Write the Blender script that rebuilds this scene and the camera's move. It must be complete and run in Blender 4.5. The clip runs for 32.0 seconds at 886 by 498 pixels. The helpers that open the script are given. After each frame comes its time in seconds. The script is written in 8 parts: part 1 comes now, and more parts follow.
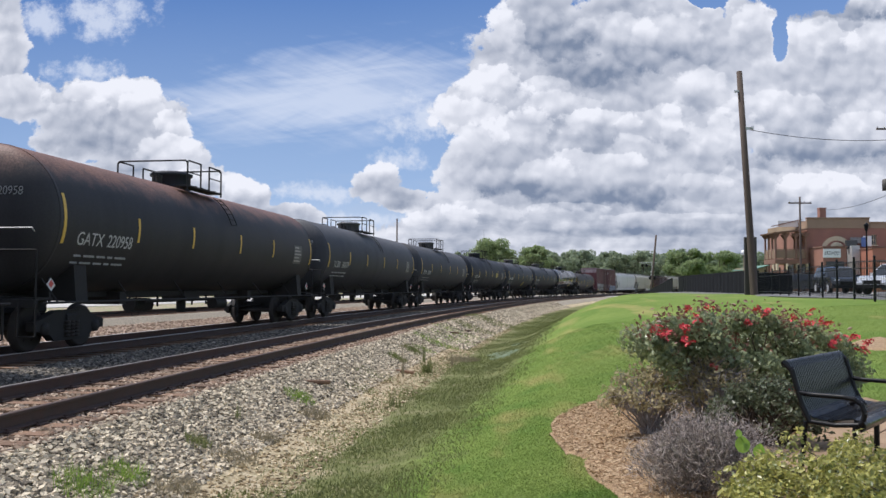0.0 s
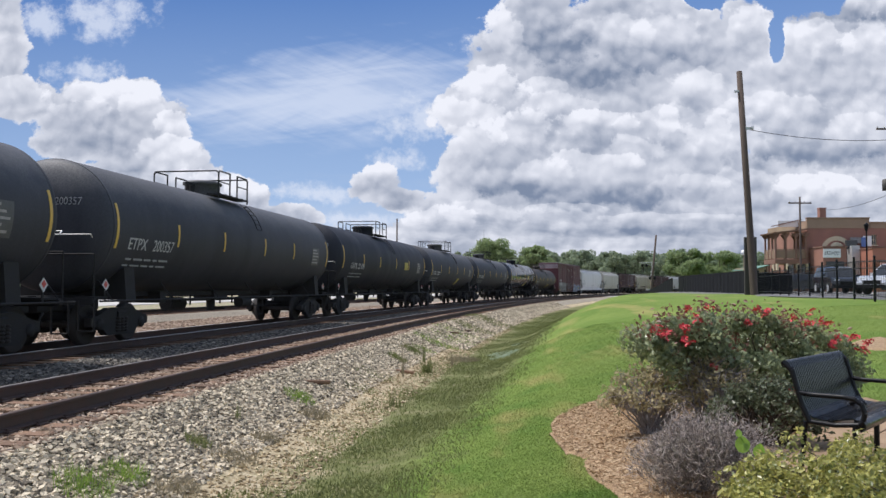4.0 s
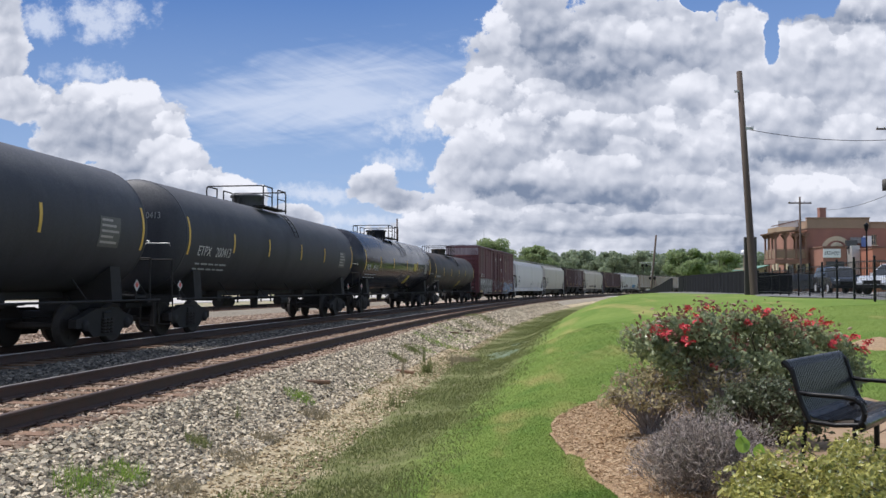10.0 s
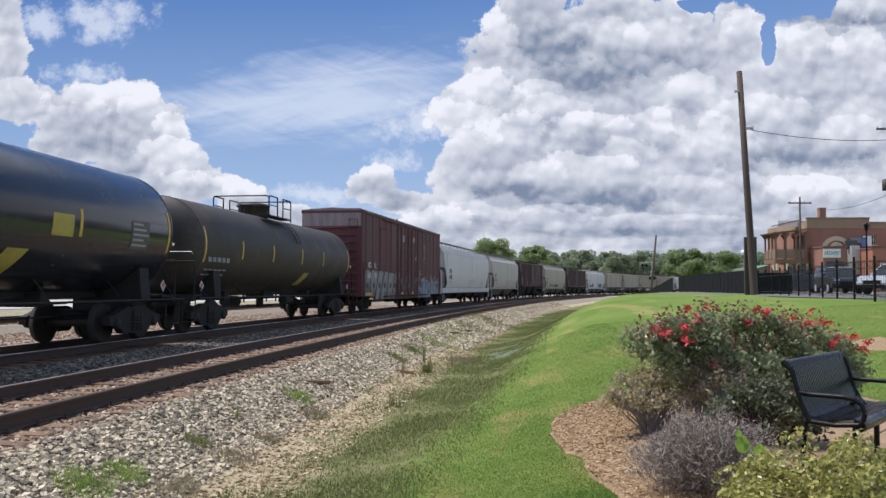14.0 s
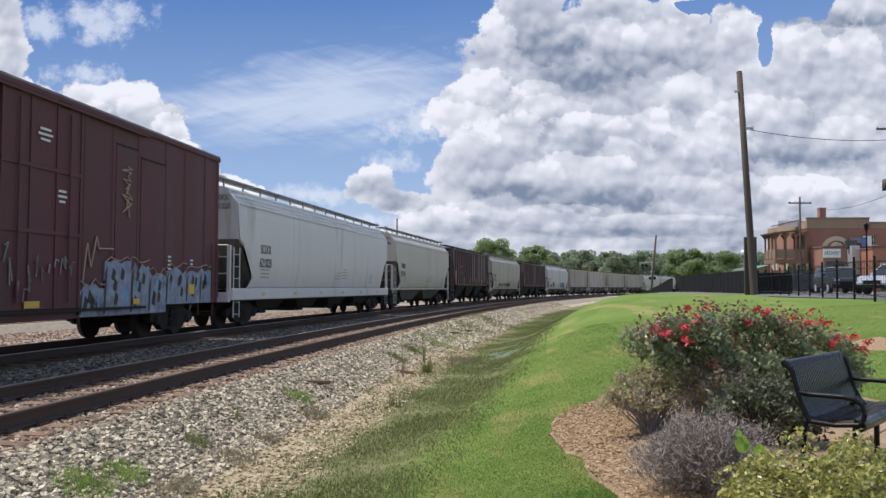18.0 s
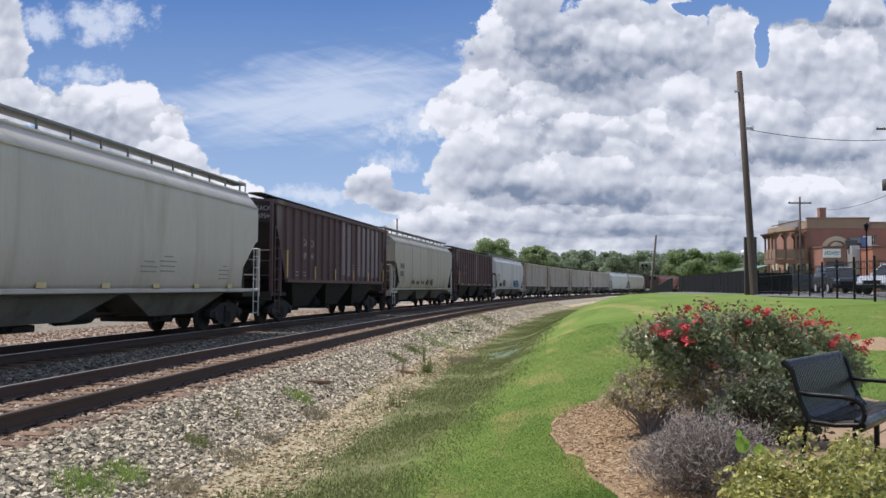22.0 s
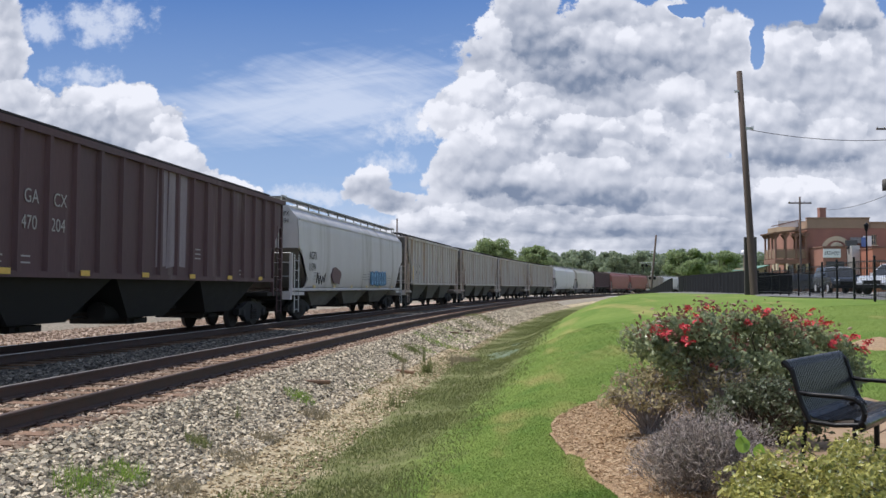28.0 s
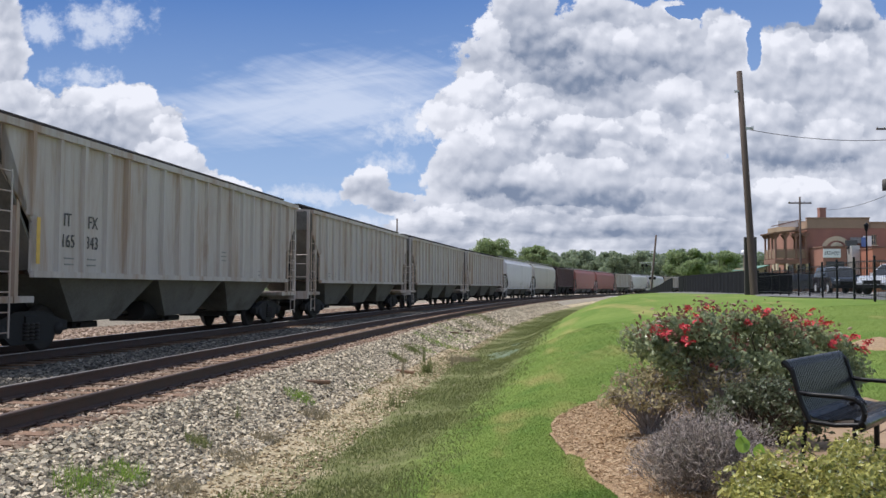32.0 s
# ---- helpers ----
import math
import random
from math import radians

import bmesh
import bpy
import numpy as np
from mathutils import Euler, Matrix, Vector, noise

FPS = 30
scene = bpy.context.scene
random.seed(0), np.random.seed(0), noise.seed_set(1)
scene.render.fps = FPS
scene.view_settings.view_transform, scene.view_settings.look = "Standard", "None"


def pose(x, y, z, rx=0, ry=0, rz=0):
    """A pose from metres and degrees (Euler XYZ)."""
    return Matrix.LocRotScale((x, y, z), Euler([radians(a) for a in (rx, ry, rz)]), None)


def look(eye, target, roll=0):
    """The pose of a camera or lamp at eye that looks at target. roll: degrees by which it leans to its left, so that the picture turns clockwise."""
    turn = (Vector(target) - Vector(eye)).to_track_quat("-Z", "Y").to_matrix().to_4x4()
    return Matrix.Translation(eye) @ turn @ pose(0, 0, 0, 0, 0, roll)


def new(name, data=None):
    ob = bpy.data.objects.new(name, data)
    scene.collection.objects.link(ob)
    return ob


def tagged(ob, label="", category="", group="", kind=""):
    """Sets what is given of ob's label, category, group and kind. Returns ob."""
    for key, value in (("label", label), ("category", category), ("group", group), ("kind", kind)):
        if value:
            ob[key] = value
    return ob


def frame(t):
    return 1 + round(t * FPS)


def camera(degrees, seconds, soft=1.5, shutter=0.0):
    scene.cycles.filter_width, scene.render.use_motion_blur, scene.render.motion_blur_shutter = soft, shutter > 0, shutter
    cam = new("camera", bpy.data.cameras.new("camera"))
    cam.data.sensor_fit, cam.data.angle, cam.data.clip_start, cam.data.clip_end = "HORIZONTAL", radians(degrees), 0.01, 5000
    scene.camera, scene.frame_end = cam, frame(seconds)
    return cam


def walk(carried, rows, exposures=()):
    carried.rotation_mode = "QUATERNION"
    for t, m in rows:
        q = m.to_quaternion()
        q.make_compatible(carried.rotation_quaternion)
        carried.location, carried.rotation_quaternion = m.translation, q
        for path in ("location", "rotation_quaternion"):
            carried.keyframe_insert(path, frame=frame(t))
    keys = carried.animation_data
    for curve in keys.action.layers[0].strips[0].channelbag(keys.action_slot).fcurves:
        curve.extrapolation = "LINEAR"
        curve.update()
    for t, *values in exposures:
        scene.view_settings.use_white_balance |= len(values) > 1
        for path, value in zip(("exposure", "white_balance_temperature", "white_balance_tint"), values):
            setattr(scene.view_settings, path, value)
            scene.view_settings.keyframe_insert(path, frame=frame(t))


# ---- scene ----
cam = camera(55.86, 32.0)
EYE_H = 1.317
STILL = pose(0, 0, EYE_H, 92.62, -0.23, 0)
walk(cam, [(0.0, STILL), (32.0, STILL)])

# ---- light ----
SUN_TO = Vector((-0.50, 0.12, 1.0)).normalized()
world = bpy.data.worlds.new("world")
scene.world = world
world.use_nodes = True
wnt = world.node_tree
sky = wnt.nodes.new("ShaderNodeTexSky")
sky.sky_type, sky.sun_disc = "NISHITA", False
sky.sun_elevation = math.asin(SUN_TO.z)
sky.sun_rotation = math.atan2(SUN_TO.x, SUN_TO.y)
sky.dust_density, sky.ozone_density = 1.5, 1.0
wnt.nodes["Background"].inputs[1].default_value = 0.15
sun_data = bpy.data.lights.new("sun", "SUN")
sun_data.energy, sun_data.angle, sun_data.color = 4.3, radians(0.6), (1.0, 0.95, 0.87)
sun = new("sun", sun_data)
sun.matrix_world = look(SUN_TO * 60, (0, 0, 0))
scene.view_settings.exposure = 0.0
scene.view_settings.use_white_balance = True
scene.view_settings.white_balance_temperature, scene.view_settings.white_balance_tint = 6200, 13.0


# ---- node helpers ----
class Nodes:
    """Short-hand for building a node tree: every call returns an output socket."""

    def __init__(self, tree):
        self.tree = tree

    def add(self, kind, out=0, props=(), **ins):
        n = self.tree.nodes.new("ShaderNode" + kind)
        for k, val in dict(props).items():
            setattr(n, k, val)
        for k, val in ins.items():
            key = int(k[1:]) if k[0] == "i" and k[1:].isdigit() else k.replace("_", " ")
            self.put(n.inputs[key], val)
        return n.outputs[out]

    def put(self, sock, val):
        if isinstance(val, bpy.types.NodeSocket):
            self.tree.links.new(val, sock)
        else:
            sock.default_value = val

    def math(self, op, a, b=0.0, c=0.0):
        return self.add("Math", props={"operation": op}, i0=a, i1=b, i2=c)

    def vec(self, op, a, b=(0, 0, 0), out=0):
        return self.add("VectorMath", out, {"operation": op}, i0=a, i1=b)

    def noise(self, vec, scale, detail=4.0, rough=0.55, distort=0.0):
        return self.add("TexNoise", 0, Vector=vec, Scale=scale, Detail=detail, Roughness=rough, Distortion=distort)

    def mapr(self, val, a, b, c=0.0, d=1.0, smooth=False):
        return self.add("MapRange", 0, {"interpolation_type": "SMOOTHSTEP" if smooth else "LINEAR"},
                        Value=val, From_Min=a, From_Max=b, To_Min=c, To_Max=d)

    def mix(self, fac, a, b, blend="MIX"):
        n = self.tree.nodes.new("ShaderNodeMix")
        n.data_type, n.blend_type = "RGBA", blend
        for i, val in ((0, fac), (6, a), (7, b)):
            self.put(n.inputs[i], (*val, 1) if isinstance(val, tuple) and len(val) == 3 else val)
        return n.outputs[2]

    def bump(self, height, strength, dist):
        return self.add("Bump", Height=height, Strength=strength, Distance=dist)


# broken white cloud all round
wn = Nodes(wnt)
wdir = wn.add("TexCoord", 0)
patches = wn.mapr(wn.noise(wdir, 3.0, 6.0, 0.6), 0.44, 0.60, 0.0, 0.7, True)
wn.put(wnt.nodes["Background"].inputs[0], wn.mix(patches, sky.outputs[0], (5.6, 6.1, 6.9)))

MATS = {}


def surface(name):
    m = bpy.data.materials.new(name)
    m.use_nodes = True
    b = m.node_tree.nodes["Principled BSDF"]
    MATS[name] = m
    return m, Nodes(m.node_tree), b


def plain(name, low, high, rough=0.6, metal=0.0, scale=6.0, grain=60.0, bump=0.15, third=None, amount=0.4, rand=0.0,
          streak=False, spec=0.5, coat=0.0, dist=0.01):
    """A surface between two colours with broad and fine variation, optional stains in a third colour and relief."""
    m, n, b = surface(name)
    co = n.add("TexCoord", 3)
    if streak:
        co = n.vec("MULTIPLY", co, (1.0, 1.0, 0.12))
    broad, fine = n.noise(co, scale, 5.0), n.noise(co, grain, 3.0)
    f = n.math("MULTIPLY_ADD", fine, 0.35, n.math("MULTIPLY", broad, 0.65))
    col = n.mix(n.mapr(f, 0.3, 0.7), low, high)
    if third:
        st = n.noise(co, scale * 0.6, 6.0, 0.7, 0.4)
        col = n.mix(n.mapr(st, 0.62 - amount * 0.3, 0.72, 0.0, 0.9, True), col, third)
    if rand:
        r = n.add("ObjectInfo", 5)
        col = n.mix(1.0, col, n.add("CombineColor", Red=n.mapr(r, 0, 1, 1 - rand, 1 + rand), Green=n.mapr(r, 0, 1, 1 - rand, 1 + rand),
                                    Blue=n.mapr(r, 0, 1, 1 - rand, 1 + rand)), "MULTIPLY")
    n.put(b.inputs["Base Color"], col)
    n.put(b.inputs["Roughness"], n.mapr(broad, 0.3, 0.7, max(rough - 0.1, 0.03), min(rough + 0.1, 1)))
    b.inputs["Metallic"].default_value = metal
    b.inputs["Specular IOR Level"].default_value = spec
    b.inputs["Coat Weight"].default_value = coat
    if bump:
        n.put(b.inputs["Normal"], n.bump(n.math("ADD", fine, broad), bump, dist))
    return m


# ---- mesh helpers ----
class Shape:
    """Collects vertices and faces of one mesh."""

    def __init__(self):
        self.v, self.f, self.smooth = [], [], []

    def add(self, verts, faces, smooth=False):
        o = len(self.v)
        self.v.extend(tuple(p) for p in verts)
        self.f.extend(tuple(i + o for i in f) for f in faces)
        self.smooth.extend([smooth] * len(faces))
        return self

    def box(self, c, size, rz=0.0, ch=0.0, ry=0.0):
        """A box at centre c, with chamfered long edges where ch is given."""
        x, y, z = (s / 2 for s in size)
        if ch:
            prof = [(-y + ch, -z), (y - ch, -z), (y, -z + ch), (y, z - ch), (y - ch, z), (-y + ch, z), (-y, z - ch), (-y, -z + ch)]
        else:
            prof = [(-y, -z), (y, -z), (y, z), (-y, z)]
        k = len(prof)
        pts = [(-x, a, b) for a, b in prof] + [(x, a, b) for a, b in prof]
        m = Matrix.Translation(c) @ Euler((0, ry, rz)).to_matrix().to_4x4()
        self.add([m @ Vector(p) for p in pts],
                 [tuple(range(k))[::-1], tuple(range(k, 2 * k))] + [(i, (i + 1) % k, k + (i + 1) % k, k + i) for i in range(k)][::1])
        return self

    def rod(self, a, b, r, r2=None, seg=8, caps=True, smooth=True):
        a, b = Vector(a), Vector(b)
        r2 = r if r2 is None else r2
        d = (b - a)
        if d.length < 1e-6:
            return self
        q = d.to_track_quat("Z", "Y")
        ring = [q @ Vector((math.cos(2 * math.pi * i / seg), math.sin(2 * math.pi * i / seg), 0)) for i in range(seg)]
        o = [a + p * r for p in ring] + [b + p * r2 for p in ring]
        self.add(o, [(i, (i + 1) % seg, seg + (i + 1) % seg, seg + i) for i in range(seg)], smooth)
        if caps:
            self.add(o, [tuple(range(seg))[::-1], tuple(range(seg, 2 * seg))])
        return self

    def path(self, pts, r, seg=6):
        for a, b in zip(pts, pts[1:]):
            self.rod(a, b, r, seg=seg)
        return self

    def loft(self, rings, closed=True, caps=True, smooth=True):
        """Joins rings of equal length in order."""
        k = len(rings[0])
        fs = []
        for j in range(len(rings) - 1):
            for i in range(k if closed else k - 1):
                a, b = j * k + i, j * k + (i + 1) % k
                fs.append((a, b, b + k, a + k))
        vs = [p for r in rings for p in r]
        self.add(vs, fs, smooth)
        if caps:
            self.add(rings[0], [tuple(range(k))[::-1]])
            self.add(rings[-1], [tuple(range(k))])
        return self

    def lathe(self, prof, axis="x", seg=24, at=(0, 0, 0), smooth=True):
        """Turns (along, radius) pairs about an axis through at."""
        rings = []
        for h, r in prof:
            ring = []
            for i in range(seg):
                c, s = math.cos(2 * math.pi * i / seg) * r, math.sin(2 * math.pi * i / seg) * r
                p = (h, c, s) if axis == "x" else (s, h, c) if axis == "y" else (c, s, h)
                ring.append((p[0] + at[0], p[1] + at[1], p[2] + at[2]))
            rings.append(ring)
        return self.loft(rings, smooth=smooth)

    def prism(self, poly, a, b, axis="y", smooth=False):
        """Extrudes a polygon of pairs from a to b along an axis; pairs are the other two axes in order."""
        def put(p, h):
            return (h, p[0], p[1]) if axis == "x" else (p[0], h, p[1]) if axis == "y" else (p[0], p[1], h)
        return self.loft([[put(p, a) for p in poly], [put(p, b) for p in poly]], smooth=smooth)

    def mesh(self, name, material):
        me = bpy.data.meshes.new(name)
        me.from_pydata(self.v, [], self.f)
        me.polygons.foreach_set("use_smooth", self.smooth)
        me.materials.append(material)
        bm = bmesh.new()
        bm.from_mesh(me)
        bmesh.ops.recalc_face_normals(bm, faces=bm.faces)
        bm.to_mesh(me)
        bm.free()
        return me


def part(name, shape, material, parent=None, label="", at=None):
    me = shape.mesh(name, MATS[material]) if isinstance(shape, Shape) else shape
    ob = new(name, me)
    if parent:
        ob.parent = parent
    if at is not None:
        ob.matrix_basis = at
    return tagged(ob, label)


def array_mesh(name, verts, faces, material, smooth=False):
    """A mesh straight from arrays: verts (n, 3), faces (m, 3 or 4)."""
    verts, faces = np.asarray(verts, np.float32), np.asarray(faces, np.int32)
    me = bpy.data.meshes.new(name)
    k = faces.shape[1]
    me.vertices.add(len(verts))
    me.vertices.foreach_set("co", verts.ravel())
    me.loops.add(faces.size)
    me.loops.foreach_set("vertex_index", faces.ravel())
    me.polygons.add(len(faces))
    me.polygons.foreach_set("loop_start", np.arange(0, faces.size, k, dtype=np.int32))
    me.polygons.foreach_set("use_smooth", np.full(len(faces), smooth))
    me.update(calc_edges=True)
    me.materials.append(MATS[material])
    return me


def lettering(text, height, material, parent, m, label="", squeeze=1.0, name="lettering"):
    """Words in the built-in font as a thin mesh on a part; m places its lower left corner, face to local -y."""
    cu = bpy.data.curves.new("words", "FONT")
    cu.body, cu.size, cu.extrude = text, height / 0.7, 0.002
    ob = new("words", cu)
    bpy.context.view_layer.update()
    me = bpy.data.meshes.new_from_object(ob.evaluated_get(bpy.context.evaluated_depsgraph_get()))
    bpy.data.objects.remove(ob)
    me.transform(Matrix.Diagonal((squeeze, 1, 1, 1)))
    me.materials.clear()
    me.materials.append(MATS[material])
    out = part(name, me, material, parent, label)
    out.matrix_basis = m @ pose(0, 0, 0, 90, 0, 0)
    return out


def wrap(ob, place):
    """Moves the points of a lettering mesh so that it lies on a curved side."""
    m = ob.matrix_basis.copy()
    back = m.inverted()
    for v in ob.data.vertices:
        v.co = back @ Vector(place(m @ v.co))
    return ob


# ---- the line of the tracks ----
BEND_AT = (-20, 20, 50, 90, 140, 200, 280)
BEND = (0.00206, 0.0019, 0.00141, 0.00162, 0.00163, 0.00162, 0.00162)
LINE_S = np.arange(-340.0, 700.0, 1.0)
_k = np.interp(LINE_S, BEND_AT, BEND)
_k[LINE_S > 330] = 0.0006
_k[LINE_S < -31] = 0.0004
_a = np.concatenate([[0], np.cumsum(_k[:-1])])
_a = _a - np.interp(-30, LINE_S, _a) + radians(2.21)
_x = np.concatenate([[0], np.cumsum(np.sin(_a[:-1] + _k[:-1] / 2))])
_y = np.concatenate([[0], np.cumsum(np.cos(_a[:-1] + _k[:-1] / 2))])
LINE_X, LINE_Y, LINE_A = _x - np.interp(0, LINE_S, _x) - 10.92, _y - np.interp(0, LINE_S, _y), _a
SIDING = 4.69       # second track, on the park's side
YARD = -10.6        # third track, beyond the main line


def on_line(s, q=0.0):
    """The place and heading at s metres along the main line and q metres to its right."""
    x, y, a = np.interp(s, LINE_S, LINE_X), np.interp(s, LINE_S, LINE_Y), np.interp(s, LINE_S, LINE_A)
    return x + q * np.cos(a), y - q * np.sin(a), a


def to_line(x, y):
    """The (s, q) of places given as arrays, found by stepping along the line."""
    s = np.clip(np.asarray(y, float), -79, 690)
    for _ in range(14):
        px, py, a = on_line(s)
        s = np.clip(s + 0.8 * ((x - px) * np.sin(a) + (y - py) * np.cos(a)), -79, 690)
    px, py, a = on_line(s)
    return s, (x - px) * np.cos(a) - (y - py) * np.sin(a)


def step(x, a, b):
    t = np.clip((x - a) / (b - a), 0, 1)
    return t * t * (3 - 2 * t)


def ground_z(x, y):
    """Height of the ground: a low ditch beside the tracks and a lawn rising to a terrace."""
    x, y = np.asarray(x, float), np.asarray(y, float)
    s, q = to_line(x, y)
    edge = 9.3 + np.clip(y - 45, 0, 400) * 0.07
    terrace = -0.18 + 1.16 * step(y + 1.6 * np.clip(x - 4.5, 0, 30), 7, 40)
    terrace = terrace - 1.0 * step(y, 68, 104) * (1 - step(x, 24, 28))
    lawn = -0.82 + (terrace + 0.82) * step(q, edge - 0.6, edge + 3.4 + 0.085 * np.clip(y - 24, 0, 60))
    ditch = -0.45 - 0.37 * step(q, 6.0, 8.2)
    z = np.where(q < edge - 0.6, ditch, lawn)
    z = np.where(q < 5, -0.45, z)
    z = z + 0.006 * np.sin(x * 1.7 + y * 0.6) * step(q, 7, 9) + 0.006 * np.sin(x * 0.5 - y * 0.9)
    return z, s, q

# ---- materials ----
# darker copy of the ballast: the train's shade is put into the colour
plain("ballast_shaded", (0.05, 0.044, 0.037), (0.15, 0.135, 0.112), 0.9, scale=9, grain=38, bump=0.9, dist=0.03)
plain("ballast", (0.17, 0.145, 0.105), (0.45, 0.395, 0.30), 0.9, scale=9, grain=38, bump=0.9, dist=0.03)
plain("tie_wood", (0.095, 0.052, 0.032), (0.25, 0.155, 0.095), 0.9, scale=4, grain=45, bump=0.6, rand=0.3)
plain("rail_rust", (0.032, 0.021, 0.018), (0.085, 0.050, 0.038), 0.75, scale=5, grain=70, bump=0.2)
plain("rail_head", (0.45, 0.42, 0.40), (0.62, 0.60, 0.58), 0.45, 0.4, scale=3, grain=50, bump=0.05)
plain("rail_head_dull", (0.16, 0.14, 0.13), (0.27, 0.24, 0.22), 0.5, 0.3, scale=3, grain=50, bump=0.05)
plain("wheel_steel", (0.018, 0.016, 0.015), (0.045, 0.038, 0.034), 0.7, 0.0, scale=6, bump=0.1, spec=0.3)
plain("wheel_tread", (0.35, 0.33, 0.31), (0.5, 0.48, 0.46), 0.3, 0.9, bump=0.0)
plain("running_gear", (0.012, 0.012, 0.013), (0.032, 0.030, 0.029), 0.75, scale=4, bump=0.2, spec=0.3)
# grey of bays and end slopes, darkened for the shade under the hoppers
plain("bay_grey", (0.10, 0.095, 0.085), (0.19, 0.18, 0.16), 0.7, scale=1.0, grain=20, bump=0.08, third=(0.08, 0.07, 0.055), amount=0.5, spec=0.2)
plain("reflector_faded", (0.52, 0.40, 0.18), (0.66, 0.54, 0.30), 0.6, bump=0, scale=8)
plain("graffiti_tan", (0.36, 0.24, 0.18), (0.5, 0.38, 0.3), 0.6, bump=0)
plain("tank_black", (0.018, 0.020, 0.027), (0.037, 0.039, 0.049), 0.65, spec=0.28, scale=1.2, grain=30, bump=0.03, third=(0.062, 0.062, 0.068), amount=0.25, streak=True)
plain("tank_gloss", (0.015, 0.016, 0.022), (0.028, 0.030, 0.040), 0.2, scale=1.0, grain=30, bump=0.02)


def rusty_or_lit_crown(name, dark, light, crown_dark, crown_light, z0, z1):
    """Tank paint with a second colour along the crown of the shell: rust, or sunlight painted in."""
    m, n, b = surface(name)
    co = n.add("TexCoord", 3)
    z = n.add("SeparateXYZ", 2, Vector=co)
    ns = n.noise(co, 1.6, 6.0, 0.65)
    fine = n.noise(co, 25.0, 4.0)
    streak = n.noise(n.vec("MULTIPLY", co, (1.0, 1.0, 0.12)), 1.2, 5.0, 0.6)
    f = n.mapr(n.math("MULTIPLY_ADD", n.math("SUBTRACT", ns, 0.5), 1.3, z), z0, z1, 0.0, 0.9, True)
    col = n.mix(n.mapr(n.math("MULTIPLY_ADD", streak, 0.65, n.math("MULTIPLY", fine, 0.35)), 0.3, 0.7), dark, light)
    col = n.mix(f, col, n.mix(n.mapr(fine, 0.35, 0.65), crown_dark, crown_light))
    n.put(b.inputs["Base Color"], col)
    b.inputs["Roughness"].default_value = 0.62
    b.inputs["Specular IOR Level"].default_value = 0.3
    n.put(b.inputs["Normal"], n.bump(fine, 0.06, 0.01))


rusty_or_lit_crown("tank_rusty", (0.020, 0.020, 0.024), (0.042, 0.040, 0.043), (0.12, 0.058, 0.044), (0.25, 0.14, 0.105), 3.35, 4.05)
# paler crown of the grey tanks: sunlight on the top put into the colour
rusty_or_lit_crown("tank_grey", (0.026, 0.027, 0.034), (0.056, 0.058, 0.070), (0.075, 0.075, 0.080), (0.125, 0.123, 0.125), 2.9, 4.1)
plain("tank_brown", (0.024, 0.021, 0.020), (0.058, 0.048, 0.042), 0.6, scale=1.0, grain=30, bump=0.04, third=(0.11, 0.07, 0.045), amount=0.4)
plain("boxcar_red", (0.076, 0.022, 0.029), (0.13, 0.040, 0.048), 0.65, scale=0.9, grain=35, bump=0.05, third=(0.085, 0.042, 0.04), amount=0.4, streak=True)
plain("hopper_white", (0.57, 0.545, 0.55), (0.69, 0.66, 0.665), 0.5, scale=0.8, grain=20, bump=0.03, third=(0.40, 0.39, 0.36), amount=0.2, streak=True)
plain("hopper_cream", (0.45, 0.405, 0.36), (0.57, 0.52, 0.465), 0.55, scale=0.8, grain=20, bump=0.03, third=(0.38, 0.34, 0.27), amount=0.3, streak=True)
plain("hopper_grey", (0.40, 0.36, 0.335), (0.55, 0.505, 0.47), 0.6, scale=2.0, grain=24, bump=0.05, third=(0.31, 0.20, 0.125), amount=0.65, streak=True)
plain("hopper_brown", (0.062, 0.030, 0.034), (0.112, 0.060, 0.065), 0.65, scale=0.9, grain=24, bump=0.05, third=(0.17, 0.13, 0.125), amount=0.2, streak=True)
plain("hopper_tan", (0.36, 0.315, 0.265), (0.47, 0.42, 0.355), 0.55, scale=0.8, grain=20, bump=0.03, third=(0.30, 0.25, 0.19), amount=0.4, streak=True)
plain("hopper_red", (0.26, 0.09, 0.08), (0.38, 0.15, 0.13), 0.6, scale=0.9, grain=24, bump=0.05)
# low hopper parts and roof walks; shade under the cars darkens the colour
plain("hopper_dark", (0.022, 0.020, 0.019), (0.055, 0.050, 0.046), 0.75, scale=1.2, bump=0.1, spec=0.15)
plain("faded_panel", (0.14, 0.10, 0.115), (0.32, 0.27, 0.29), 0.65, scale=3.5, bump=0.05, streak=True)
plain("letter_white", (0.6, 0.6, 0.58), (0.8, 0.8, 0.78), 0.6, bump=0, scale=9)
plain("letter_stencil", (0.38, 0.38, 0.38), (0.6, 0.6, 0.59), 0.6, bump=0, scale=5, third=(0.15, 0.15, 0.16), amount=0.5)
plain("letter_faded", (0.26, 0.24, 0.23), (0.42, 0.39, 0.38), 0.6, bump=0, scale=9)
plain("letter_dark", (0.04, 0.04, 0.045), (0.09, 0.09, 0.09), 0.6, bump=0, scale=9)
plain("reflector_yellow", (0.55, 0.33, 0.05), (0.72, 0.48, 0.10), 0.5, bump=0, scale=8)
plain("notice_buff", (0.36, 0.29, 0.05), (0.50, 0.41, 0.09), 0.6, bump=0, scale=6)
plain("hopper_worn", (0.46, 0.435, 0.435), (0.59, 0.56, 0.555), 0.55, scale=0.7, grain=20, bump=0.03, third=(0.30, 0.27, 0.24), amount=0.35, streak=True)
